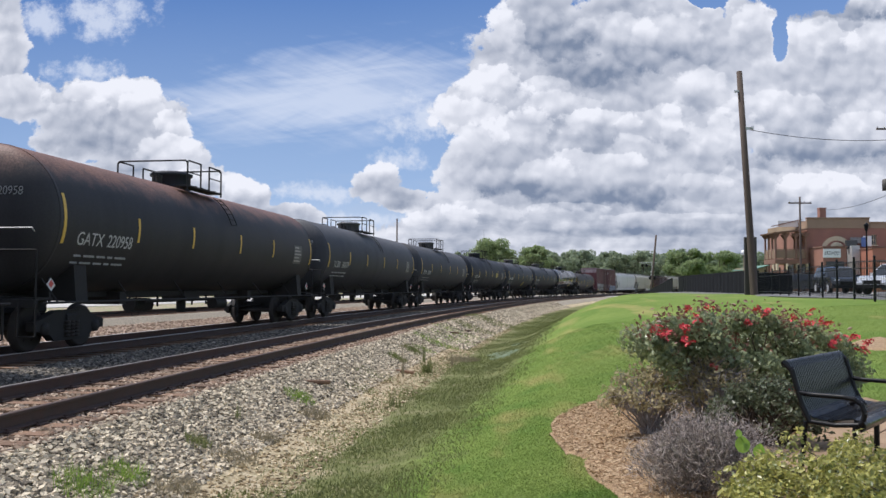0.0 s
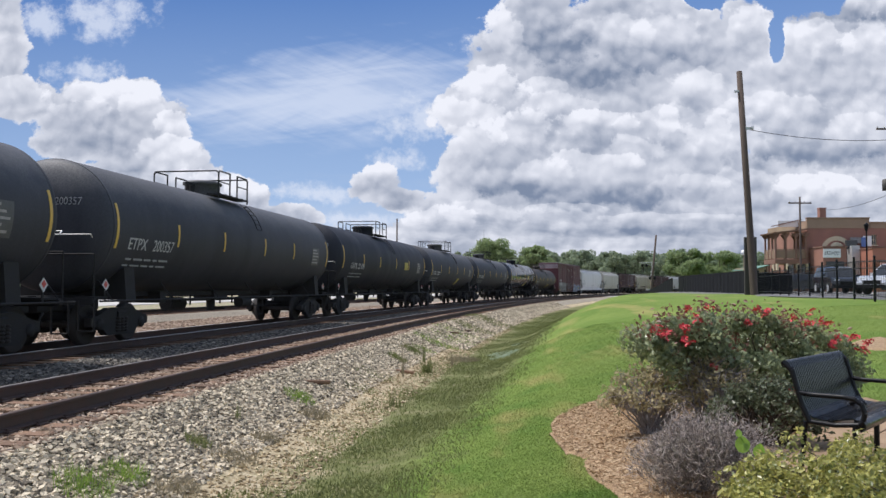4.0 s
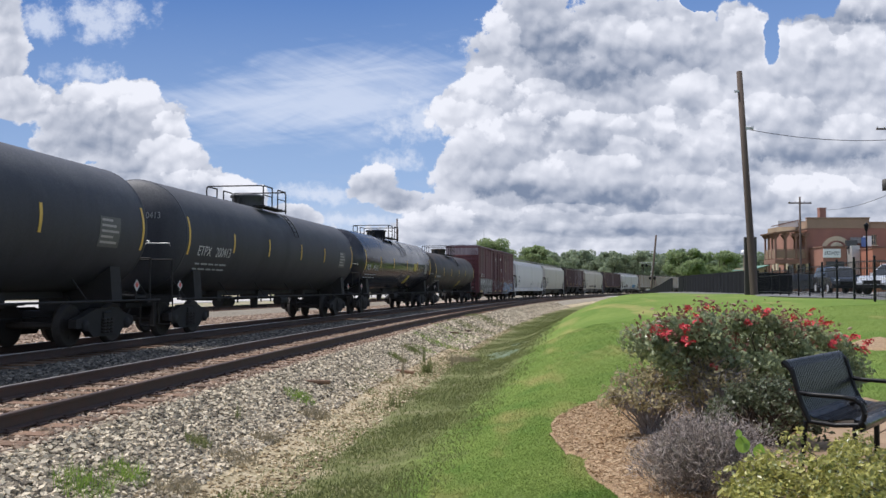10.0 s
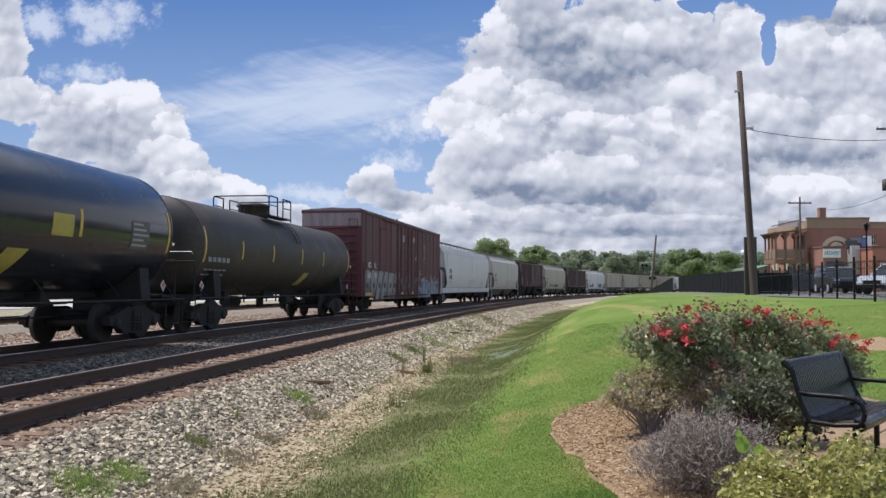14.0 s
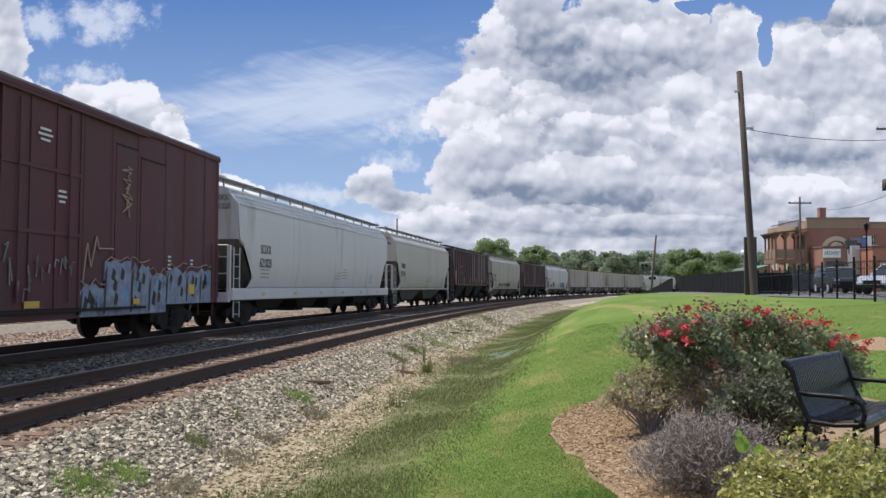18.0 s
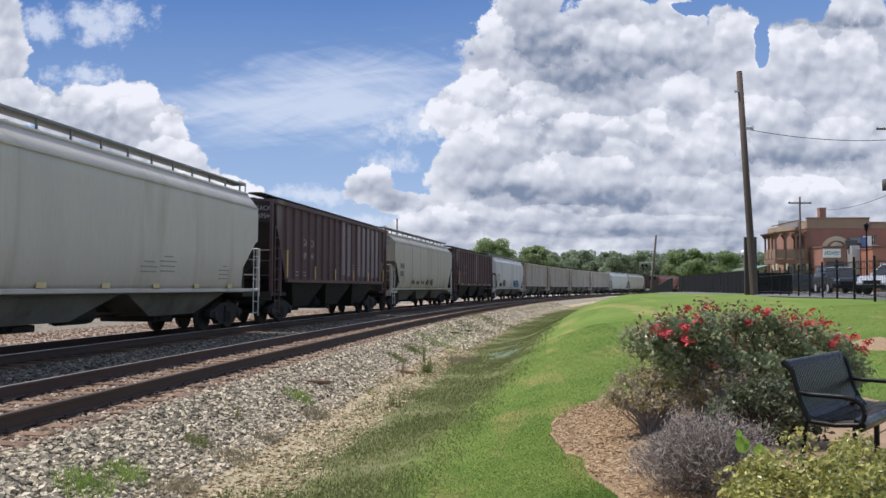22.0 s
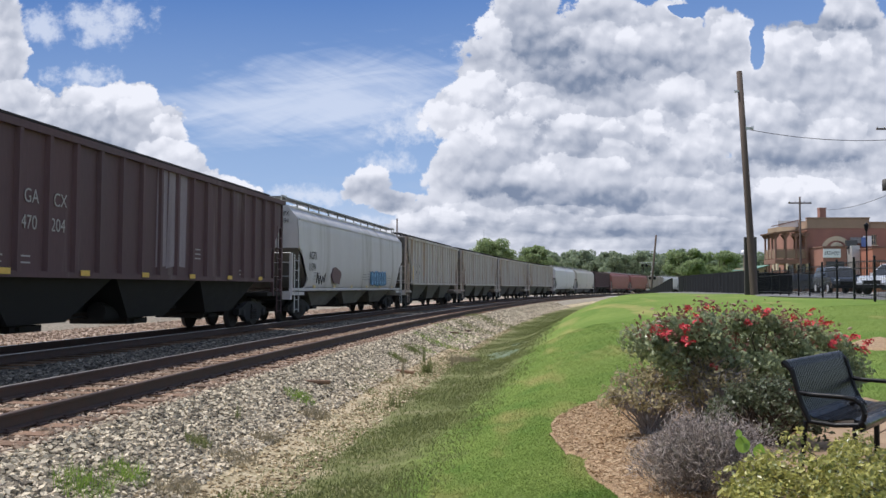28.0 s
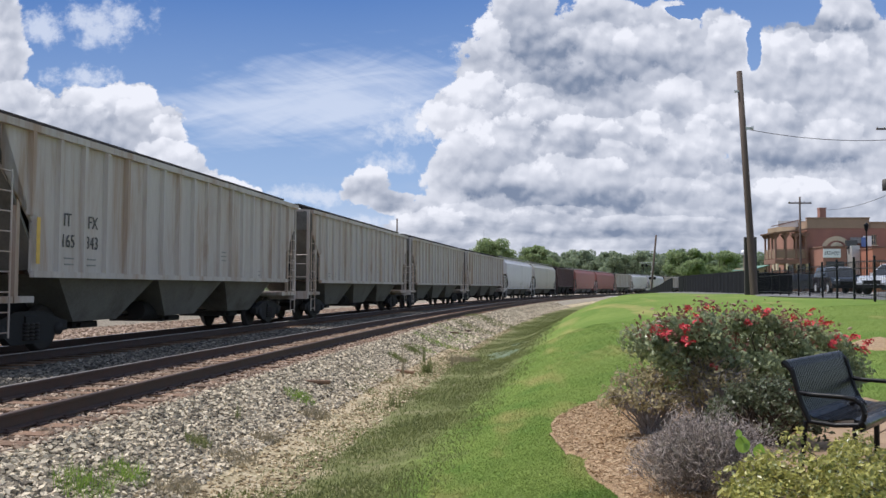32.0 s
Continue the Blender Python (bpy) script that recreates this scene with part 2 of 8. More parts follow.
plain("placard_white", (0.45, 0.45, 0.43), (0.65, 0.65, 0.62), 0.6, bump=0)
plain("placard_red", (0.45, 0.06, 0.05), (0.6, 0.1, 0.08), 0.6, bump=0)
plain("plate_grey", (0.16, 0.16, 0.16), (0.28, 0.28, 0.27), 0.6, bump=0.05, scale=10)
plain("plate_dark", (0.06, 0.06, 0.06), (0.13, 0.13, 0.125), 0.6, bump=0.05, scale=10)
plain("graffiti_silver", (0.15, 0.135, 0.135), (0.34, 0.325, 0.32), 0.55, scale=2.2, grain=14, bump=0, third=(0.09, 0.045, 0.043), amount=0.45)
plain("graffiti_blue", (0.13, 0.17, 0.28), (0.36, 0.40, 0.50), 0.55, scale=3.2, grain=9, bump=0, third=(0.10, 0.05, 0.06), amount=0.6)
plain("graffiti_bright_blue", (0.10, 0.26, 0.45), (0.22, 0.42, 0.60), 0.55, scale=3, bump=0)
plain("graffiti_dark_blue", (0.02, 0.05, 0.11), (0.04, 0.09, 0.17), 0.6, bump=0)
plain("graffiti_black", (0.015, 0.013, 0.014), (0.04, 0.03, 0.03), 0.6, bump=0)
plain("graffiti_rose", (0.075, 0.04, 0.045), (0.15, 0.08, 0.082), 0.6, bump=0)
plain("galvanised", (0.4, 0.41, 0.41), (0.6, 0.6, 0.59), 0.5, 0.3, scale=5, bump=0.05)
plain("mulch", (0.19, 0.11, 0.055), (0.50, 0.355, 0.205), 0.95, scale=14, grain=55, bump=1.0, dist=0.03)
plain("patio_stone", (0.22, 0.145, 0.085), (0.34, 0.24, 0.15), 0.85, scale=2.5, grain=60, bump=0.2, rand=0.12)
plain("asphalt", (0.10, 0.098, 0.095), (0.17, 0.166, 0.16), 0.9, scale=0.6, grain=50, bump=0.3)
plain("road_pale", (0.36, 0.34, 0.31), (0.52, 0.50, 0.46), 0.9, scale=0.3, grain=20, bump=0.2)
plain("pole_wood", (0.055, 0.039, 0.031), (0.125, 0.092, 0.074), 0.9, scale=3, grain=40, bump=0.5, streak=True)
plain("box_metal", (0.05, 0.045, 0.04), (0.09, 0.08, 0.07), 0.7, scale=3, bump=0.1)
plain("black_metal", (0.006, 0.006, 0.0065), (0.012, 0.012, 0.013), 0.42, 0.0, scale=6, bump=0.05, spec=0.2)
plain("bench_steel", (0.006, 0.006, 0.0065), (0.012, 0.012, 0.013), 0.3, 0.0, scale=6, bump=0.04, spec=0.22)
plain("screen_black", (0.010, 0.011, 0.012), (0.022, 0.023, 0.024), 0.9, scale=3, bump=0.1, spec=0.08)
plain("brick_wall", (0.23, 0.11, 0.082), (0.35, 0.175, 0.13), 0.85, scale=0.5, grain=12, bump=0.2)
plain("stucco_buff", (0.26, 0.18, 0.12), (0.35, 0.25, 0.17), 0.85, scale=0.5, grain=12, bump=0.1)
plain("stucco_orange", (0.32, 0.13, 0.085), (0.42, 0.18, 0.12), 0.85, scale=0.5, grain=12, bump=0.1)
plain("porch_wood", (0.17, 0.095, 0.066), (0.28, 0.155, 0.11), 0.8, scale=1.0, bump=0.1)
plain("porch_green", (0.10, 0.2, 0.16), (0.16, 0.27, 0.22), 0.7, scale=1.0, bump=0.1)
plain("sign_white", (0.7, 0.7, 0.68), (0.82, 0.82, 0.8), 0.6, scale=2, bump=0)
plain("sign_buff", (0.5, 0.42, 0.28), (0.62, 0.53, 0.37), 0.7, scale=2, bump=0)
plain("sign_blue", (0.08, 0.14, 0.35), (0.14, 0.22, 0.45), 0.6, scale=2, bump=0)
plain("roof_metal", (0.5, 0.5, 0.5), (0.65, 0.65, 0.65), 0.5, 0.2, scale=0.5, bump=0.05)
plain("car_dark", (0.012, 0.014, 0.02), (0.02, 0.024, 0.032), 0.18, 0.2, coat=0.8, bump=0, scale=2)
plain("car_silver", (0.55, 0.56, 0.57), (0.62, 0.63, 0.64), 0.25, 0.5, coat=0.8, bump=0, scale=2)
plain("car_glass", (0.012, 0.014, 0.016), (0.02, 0.022, 0.025), 0.06, 0.0, bump=0, spec=0.8)
plain("tyre", (0.012, 0.012, 0.012), (0.025, 0.025, 0.025), 0.85, bump=0.1)
plain("lamp_glass", (0.7, 0.7, 0.68), (0.85, 0.85, 0.83), 0.2, bump=0)
plain("window_dark", (0.02, 0.022, 0.025), (0.05, 0.05, 0.055), 0.12, bump=0, scale=1)
plain("bark", (0.05, 0.035, 0.025), (0.12, 0.09, 0.065), 0.95, scale=6, bump=0.8, streak=True)
plain("twig_grey", (0.19, 0.165, 0.165), (0.36, 0.32, 0.31), 0.9, scale=20, bump=0.1)
plain("rose_red", (0.50, 0.03, 0.045), (0.72, 0.09, 0.10), 0.5, scale=20, bump=0)


def leafy(name, dark, light, rough=0.5, glow=0.35):
    """Leaves: colour varies leaf by leaf, light passes through a little."""
    m, n, b = surface(name)
    r = n.add("NewGeometry", "Random Per Island")
    col = n.mix(r, dark, light)
    co = n.add("TexCoord", 3)
    col = n.mix(n.mapr(n.noise(co, 1.5, 3.0), 0.35, 0.65, 0.0, 0.5), col, tuple(c * 0.6 for c in dark))
    n.put(b.inputs["Base Color"], col)
    b.inputs["Roughness"].default_value = rough
    tr = n.tree.nodes.new("ShaderNodeBsdfTranslucent")
    n.put(tr.inputs[0], n.mix(0.5, col, tuple(min(1, c * 1.5) for c in light)))
    ms = n.tree.nodes.new("ShaderNodeMixShader")
    ms.inputs[0].default_value = glow
    out = n.tree.nodes["Material Output"]
    n.tree.links.new(b.outputs[0], ms.inputs[1])
    n.tree.links.new(tr.outputs[0], ms.inputs[2])
    n.tree.links.new(ms.outputs[0], out.inputs[0])


leafy("leaf_rose", (0.085, 0.125, 0.052), (0.42, 0.46, 0.26), 0.34, 0.4)
leafy("leaf_rose_young", (0.16, 0.07, 0.045), (0.30, 0.15, 0.10), 0.45, 0.25)
leafy("leaf_dry", (0.25, 0.21, 0.10), (0.48, 0.41, 0.24), 0.6, 0.4)
leafy("leaf_hedge", (0.04, 0.072, 0.012), (0.62, 0.575, 0.18), 0.34, 0.33)
leafy("leaf_lime", (0.16, 0.30, 0.03), (0.30, 0.45, 0.06), 0.4, 0.45)
leafy("leaf_tree", (0.16, 0.22, 0.09), (0.31, 0.38, 0.18), 0.55, 0.5)
leafy("leaf_woods", (0.16, 0.205, 0.125), (0.29, 0.345, 0.22), 0.6, 0.5)
leafy("leaf_dark", (0.05, 0.072, 0.035), (0.20, 0.22, 0.13), 0.4, 0.3)


def lawn_paint(n, co, q):
    """Colour of mown grass: broad paler drifts, worn straw-coloured patches, darker lush spots."""
    big, mid = n.noise(co, 0.35, 4.0), n.noise(co, 2.2, 5.0)
    col = n.mix(n.mapr(mid, 0.3, 0.7), (0.108, 0.172, 0.032), (0.150, 0.220, 0.044))
    col = n.mix(n.mapr(big, 0.42, 0.62, 0.0, 0.7), col, (0.185, 0.245, 0.058))
    worn = n.noise(n.vec("MULTIPLY", co, (1.0, 0.3, 1.0)), 0.9, 3.0)
    path = n.mapr(n.math("ABSOLUTE", n.math("SUBTRACT", q, 9.95)), 0.0, 0.55, 0.09, 0.0, True)
    col = n.mix(n.mapr(n.math("ADD", worn, path), 0.56, 0.70, 0.0, 0.7), col, (0.31, 0.27, 0.10))
    return n.mix(n.mapr(n.noise(co, 0.8, 3.0), 0.56, 0.7, 0.0, 0.6), col, (0.085, 0.165, 0.028))


def grass_material(name):
    m, n, b = surface(name)
    r = n.add("NewGeometry", "Random Per Island")
    col = lawn_paint(n, n.add("TexCoord", 3), n.add("Attribute", 2, {"attribute_name": "inside"}))
    col = n.mix(n.mapr(r, 0.0, 1.0, 0.0, 0.2), col, (0.23, 0.29, 0.08))
    n.put(b.inputs["Base Color"], col)
    b.inputs["Roughness"].default_value = 0.55
    b.inputs["Specular IOR Level"].default_value = 0.3
    tr = n.tree.nodes.new("ShaderNodeBsdfTranslucent")
    n.put(tr.inputs[0], col)
    ms = n.tree.nodes.new("ShaderNodeMixShader")
    ms.inputs[0].default_value = 0.45
    n.tree.links.new(b.outputs[0], ms.inputs[1])
    n.tree.links.new(tr.outputs[0], ms.inputs[2])
    n.tree.links.new(ms.outputs[0], n.tree.nodes["Material Output"].inputs[0])


grass_material("grass_blade")
leafy("weed_blade", (0.105, 0.13, 0.042), (0.215, 0.235, 0.085), 0.6, 0.45)
leafy("weed_fresh", (0.13, 0.22, 0.035), (0.25, 0.36, 0.07), 0.55, 0.5)
leafy("weed_dry", (0.20, 0.17, 0.10), (0.36, 0.31, 0.20), 0.7, 0.3)


def ground_material():
    """Lawn, ditch weeds, bare dirt and yard gravel on one sheet, told apart by the distance from the tracks."""
    m, n, b = surface("ground")
    co = n.add("TexCoord", 3)
    q = n.add("Attribute", 2, {"attribute_name": "across"})
    big, mid, fine = n.noise(co, 0.35, 4.0), n.noise(co, 2.2, 5.0), n.noise(co, 45.0, 3.0, 0.7)
    inside = n.add("Attribute", 2, {"attribute_name": "inside"})
    lawn = n.mix(n.mapr(fine, 0.4, 0.7, 0.0, 0.2), lawn_paint(n, co, inside), (0.09, 0.13, 0.025))
    weeds = n.mix(n.mapr(fine, 0.3, 0.7), (0.09, 0.105, 0.036), (0.175, 0.185, 0.07))
    weeds = n.mix(n.mapr(mid, 0.54, 0.66, 0.0, 0.6), weeds, (0.27, 0.235, 0.14))
    dirt = n.mix(n.mapr(n.noise(co, 24.0, 4.0), 0.35, 0.65), (0.28, 0.215, 0.12), (0.55, 0.47, 0.33))
    dirt = n.mix(n.mapr(mid, 0.54, 0.66, 0.0, 0.5), dirt, (0.17, 0.16, 0.075))
    wob = n.math("MULTIPLY_ADD", n.math("SUBTRACT", mid, 0.5), 2.2, q)
    gravel = n.mix(n.mapr(n.noise(co, 18.0, 4.0), 0.3, 0.7), (0.24, 0.165, 0.12), (0.48, 0.375, 0.30))
    far = n.mix(n.mapr(mid, 0.50, 0.62), (0.33, 0.27, 0.20), (0.13, 0.21, 0.05))
    col = n.mix(n.mapr(q, -14.2, -13.6), far, gravel)
    col = n.mix(n.mapr(q, 5.6, 6.2), col, dirt)
    col = n.mix(n.mapr(wob, 7.7, 8.6, smooth=True), col, weeds)
    q2 = n.math("MULTIPLY_ADD", n.math("SUBTRACT", mid, 0.5), 1.8, inside)
    col = n.mix(n.mapr(q2, 8.75, 9.6, smooth=True), col, lawn)
    n.put(b.inputs["Base Color"], col)
    b.inputs["Roughness"].default_value = 0.95
    b.inputs["Specular IOR Level"].default_value = 0.15
    n.put(b.inputs["Normal"], n.bump(n.math("MULTIPLY_ADD", mid, 2.0, fine), 0.6, 0.03))


ground_material()

# ---- sky backdrop: one far dome, drifting slowly ----
# clouds: centre across and up, half width and half height, as tangents of the view angles, and a weight where there is one
TOWERS = ((-0.537, 0.300, 0.031, 0.082), (-0.508, 0.224, 0.055, 0.027), (-0.432, 0.207, 0.061, 0.041),
          (-0.388, 0.217, 0.051, 0.033), (-0.337, 0.193, 0.035, 0.031), (-0.438, 0.173, 0.054, 0.024),
          (-0.336, 0.152, 0.051, 0.031), (-0.376, 0.128, 0.082, 0.027), (-0.295, 0.125, 0.044, 0.023),
          (-0.240, 0.106, 0.029, 0.022), (-0.387, 0.176, 0.048, 0.037), (-0.193, 0.084, 0.047, 0.015),
          (-0.081, 0.125, 0.031, 0.024), (-0.049, 0.106, 0.027, 0.015))
BANK = ((0.121, 0.307, 0.058, 0.075), (0.079, 0.265, 0.051, 0.055), (0.175, 0.265, 0.109, 0.082),
        (0.065, 0.210, 0.065, 0.051), (0.154, 0.183, 0.136, 0.068), (0.045, 0.142, 0.054, 0.041),
        (0.079, 0.121, 0.075, 0.041), (0.224, 0.328, 0.062, 0.034), (0.292, 0.328, 0.041, 0.034),
        (0.251, 0.293, 0.103, 0.051), (0.319, 0.286, 0.055, 0.048), (0.374, 0.300, 0.038, 0.055),
        (0.249, 0.190, 0.116, 0.075), (0.345, 0.210, 0.068, 0.061), (0.463, 0.286, 0.062, 0.048),
        (0.440, 0.203, 0.102, 0.068), (0.532, 0.307, 0.062, 0.062), (0.529, 0.210, 0.082, 0.075),
        (0.004, 0.084, 0.047, 0.024), (0.065, 0.080, 0.075, 0.034), (0.214, 0.094, 0.176, 0.041),
        (0.418, 0.114, 0.163, 0.054), (0.527, 0.121, 0.095, 0.054), (0.133, 0.046, 0.162, 0.030),
        (0.349, 0.050, 0.223, 0.037), (0.228, 0.063, 0.312, 0.030))
AROUND = ((-0.739, 0.210, 0.177, 0.109), (0.831, 0.245, 0.287, 0.164))
WISPS = ((-0.411, 0.329, 0.051, 0.027), (-0.496, 0.321, 0.041, 0.021), (-0.433, 0.260, 0.041, 0.015),
         (-0.054, 0.153, 0.029, 0.014), (-0.027, 0.202, 0.041, 0.025), (-0.098, 0.080, 0.081, 0.009),
         (0.059, 0.293, 0.034, 0.015), (-0.152, 0.114, 0.054, 0.010))
HOLES = ((0.405, 0.303, 0.010, 0.023), (0.315, 0.349, 0.018, 0.007))
FEET = ((0.138, 0.314, 0.058, 0.041, 1.00), (0.182, 0.262, 0.068, 0.025, 0.80), (0.244, 0.290, 0.048, 0.027, 0.70),
        (0.309, 0.290, 0.034, 0.027, 0.60), (0.477, 0.340, 0.103, 0.018, 1.00), (0.174, 0.118, 0.115, 0.022, 1.15),
        (0.072, 0.125, 0.041, 0.020, 0.80), (0.457, 0.164, 0.102, 0.019, 1.00), (0.351, 0.155, 0.061, 0.019, 0.55),
        (0.438, 0.101, 0.129, 0.016, 0.45), (0.248, 0.070, 0.217, 0.009, 0.45), (0.236, 0.207, 0.027, 0.027, 0.40))
FEET_SMALL = ((0.113, 0.210, 0.041, 0.020, 0.45), (0.284, 0.224, 0.048, 0.018, 0.50), (-0.425, 0.176, 0.075, 0.023, 0.50),
              (-0.505, 0.265, 0.021, 0.041, 0.40), (0.373, 0.259, 0.048, 0.016, 0.45), (-0.057, 0.099, 0.034, 0.008, 0.60),
              (0.146, 0.052, 0.149, 0.005, 0.20), (-0.383, 0.142, 0.034, 0.008, 0.40))
CROWNS = ((0.059, 0.245, 0.041, 0.027, 1.00), (0.120, 0.243, 0.034, 0.012, 0.80), (0.192, 0.202, 0.048, 0.015, 1.00),
          (0.099, 0.186, 0.037, 0.025, 0.70), (0.246, 0.198, 0.034, 0.020, 0.80), (0.184, 0.154, 0.061, 0.014, 0.90),
          (0.452, 0.123, 0.051, 0.015, 1.10), (0.456, 0.307, 0.048, 0.023, 1.00), (0.518, 0.297, 0.038, 0.027, 0.90),
          (0.381, 0.321, 0.031, 0.031, 0.80), (0.312, 0.250, 0.034, 0.018, 0.80), (0.073, 0.307, 0.023, 0.034, 0.90))
CROWNS_SMALL = ((-0.003, 0.080, 0.041, 0.015, 0.80), (0.153, 0.095, 0.054, 0.006, 0.80), (-0.399, 0.232, 0.075, 0.016, 1.00),
                (-0.322, 0.195, 0.027, 0.018, 1.00), (-0.336, 0.164, 0.041, 0.020, 1.00), (-0.239, 0.114, 0.024, 0.012, 0.90),
                (-0.079, 0.138, 0.030, 0.012, 1.00), (-0.295, 0.128, 0.041, 0.011, 0.70), (-0.522, 0.238, 0.041, 0.016, 0.70),
                (0.407, 0.217, 0.061, 0.018, 0.50), (0.031, 0.176, 0.041, 0.020, 0.60), (0.304, 0.190, 0.041, 0.027, 0.50))
CROWNS_LOW = ((0.035, 0.200, 0.041, 0.026, 0.70), (0.147, 0.217, 0.048, 0.019, 0.60), (0.222, 0.166, 0.048, 0.018, 0.60),
              (0.345, 0.183, 0.048, 0.027, 0.50), (0.120, 0.142, 0.041, 0.015, 0.60), (0.296, 0.125, 0.041, 0.012, 0.50),
              (0.378, 0.128, 0.041, 0.015, 0.50), (0.502, 0.193, 0.048, 0.018, 0.50), (0.271, 0.310, 0.041, 0.023, 0.40),
              (0.206, 0.314, 0.048, 0.023, 0.50), (0.514, 0.121, 0.041, 0.018, 0.50), (0.052, 0.087, 0.047, 0.016, 0.50),
              (0.282, 0.084, 0.081, 0.006, 0.60), (-0.364, 0.214, 0.027, 0.018, 0.60), (-0.439, 0.210, 0.034, 0.016, 0.50),
              (-0.275, 0.131, 0.023, 0.012, 0.70))


def sky_material(name, lo, hi):
    """The sky between two tangents of the view angle; clouds that lie wholly outside are left out."""
    m, n, b = surface(name)

    def near(rows):
        return [r for r in rows if r[0] + r[2] * 1.3 > lo and r[0] - r[2] * 1.3 < hi]

    n.tree.nodes.remove(b)
    sep = n.add("SeparateXYZ", 0, Vector=n.add("TexCoord", 3)).node.outputs
    a, e = n.math("DIVIDE", sep[0], sep[1]), n.math("DIVIDE", sep[2], sep[1])
    p = n.add("CombineXYZ", X=a, Y=e)

    def warp(scale, size, detail=6.0):
        v = n.vec("SUBTRACT", n.add("TexNoise", 1, Vector=p, Scale=scale, Detail=detail, Roughness=0.62), (0.5, 0.5, 0.5))
        return n.vec("ADD", p, n.vec("MULTIPLY", v, (size, size, 0)))

    pw = warp(22.0, 0.026, 6.0)

    def domes(at):
        """Rounded heaps at three sizes, about 0.5 in the mean."""
        total = None
        for scale, w in ((11.0, 0.55), (25.0, 0.38), (58.0, 0.19)):
            v = n.add("TexVoronoi", 0, {"feature": "SMOOTH_F1", "voronoi_dimensions": "2D"}, Vector=at, Scale=scale, Smoothness=0.18)
            total = n.math("MULTIPLY_ADD", v, -w, 1.0) if total is None else n.math("MULTIPLY_ADD", v, -w, total)
        return total

    heap = domes(pw)
    above = domes(n.vec("ADD", pw, (-0.003, 0.008, 0)))
    broad, fine = n.noise(p, 6.0, 4.0), n.noise(p, 34.0, 8.0, 0.66)
    ragged = n.math("MULTIPLY_ADD", n.math("SUBTRACT", heap, 0.52), -1.1, n.math("MULTIPLY", n.math("SUBTRACT", fine, 0.5), -1.7))

    def blobs(rows, at, k=0.25):
        best = None
        for cx, cy, rx, ry in near(rows) or rows[:1]:
            d = n.vec("LENGTH", n.vec("MULTIPLY", n.vec("SUBTRACT", at, (cx, cy, 0)), (1 / rx, 1 / ry, 0)), out=1)
            v = n.math("SUBTRACT", 1.0, d)
            best = v if best is None else n.math("SMOOTH_MAX", best, v, k)
        return best

    def patches(rows, up):
        """The sum of ragged patches with a crisp edge above (up 1) or below (up -1) that fade on the other side."""
        total = None
        for cx, cy, rx, ry, w in near(rows) or rows[:1]:
            local = n.vec("MULTIPLY", n.vec("SUBTRACT", p, (cx, cy, 0)), (1 / rx, up / ry, 0))
            edge = n.mapr(n.math("ADD", n.vec("LENGTH", local, out=1), ragged), 1.12, 0.92 if up > 0 else 0.66, 0.0, w, True)
            v = n.math("MULTIPLY", edge, n.mapr(n.add("SeparateXYZ", 1, Vector=local), -1.0, 0.45, 0.0, 1.0, True))
            total = v if total is None else n.math("ADD", total, v)
        return total

    body = n.math("ADD", n.math("SMOOTH_MAX", n.math("SMOOTH_MAX", blobs(TOWERS, pw, 0.12), blobs(BANK, pw, 0.15), 0.1), blobs(AROUND, pw), 0.1), 0.10)
    body = n.math("MULTIPLY_ADD", ragged, -0.60, body)
    body = n.math("SUBTRACT", body, n.math("MULTIPLY", n.mapr(n.math("SUBTRACT", blobs(HOLES, pw, 0.1), n.math("MULTIPLY", ragged, 0.8)), -0.5, 0.7, 0.0, 1.0, True), 1.1))
    cover = n.mapr(body, -0.03, 0.10, smooth=True)
    thin = n.mapr(n.math("MULTIPLY_ADD", n.math("SUBTRACT", fine, 0.5), 4.2, blobs(WISPS, pw, 0.1)), -0.35, 0.9, 0.0, 0.75, True)
    # sunlit crowns, creases and grey feet
    lit = n.math("MULTIPLY_ADD", n.math("SUBTRACT", heap, above), 1.1, 0.56)
    lit = n.math("MULTIPLY_ADD", n.math("SUBTRACT", heap, 0.52), 0.45, lit)
    lit = n.math("MULTIPLY_ADD", n.math("SUBTRACT", fine, 0.5), 0.55, lit)
    lit = n.math("MULTIPLY_ADD", n.math("SUBTRACT", broad, 0.5), 0.40, lit)
    feet = n.math("ADD", patches(FEET, -1), patches(FEET_SMALL, -1))
    crowns = n.math("ADD", n.math("ADD", patches(CROWNS, 1), patches(CROWNS_SMALL, 1)), patches(CROWNS_LOW, 1))
    lit = n.math("MULTIPLY_ADD", feet, -0.46, n.math("MULTIPLY_ADD", crowns, 0.36, lit))
    flat = n.noise(n.vec("MULTIPLY", pw, (6.0, 34.0, 1.0)), 1.0, 5.0, 0.55)
    lit = n.math("SUBTRACT", lit, n.math("MULTIPLY", n.mapr(e, 0.15, 0.05, 0.0, 1.0, True), n.mapr(flat, 0.38, 0.60, -0.12, 0.26)))
    lit = n.math("ADD", lit, n.mapr(body, 0.05, 0.45, 0.20, 0.0))
    white = n.mix(n.mapr(lit, 0.0, 1.05), (0.215, 0.265, 0.36), (0.88, 0.89, 0.92))
    blue = n.mix(n.mapr(e, 0.0, 0.36), (0.46, 0.62, 0.82), (0.115, 0.235, 0.52))
    blue = n.mix(n.mapr(a, -0.1, 0.5, 0.0, 0.25), blue, (0.35, 0.5, 0.75))
    # thin high streaks, combed across
    ca = n.vec("SUBTRACT", p, (-0.135, 0.232, 0))
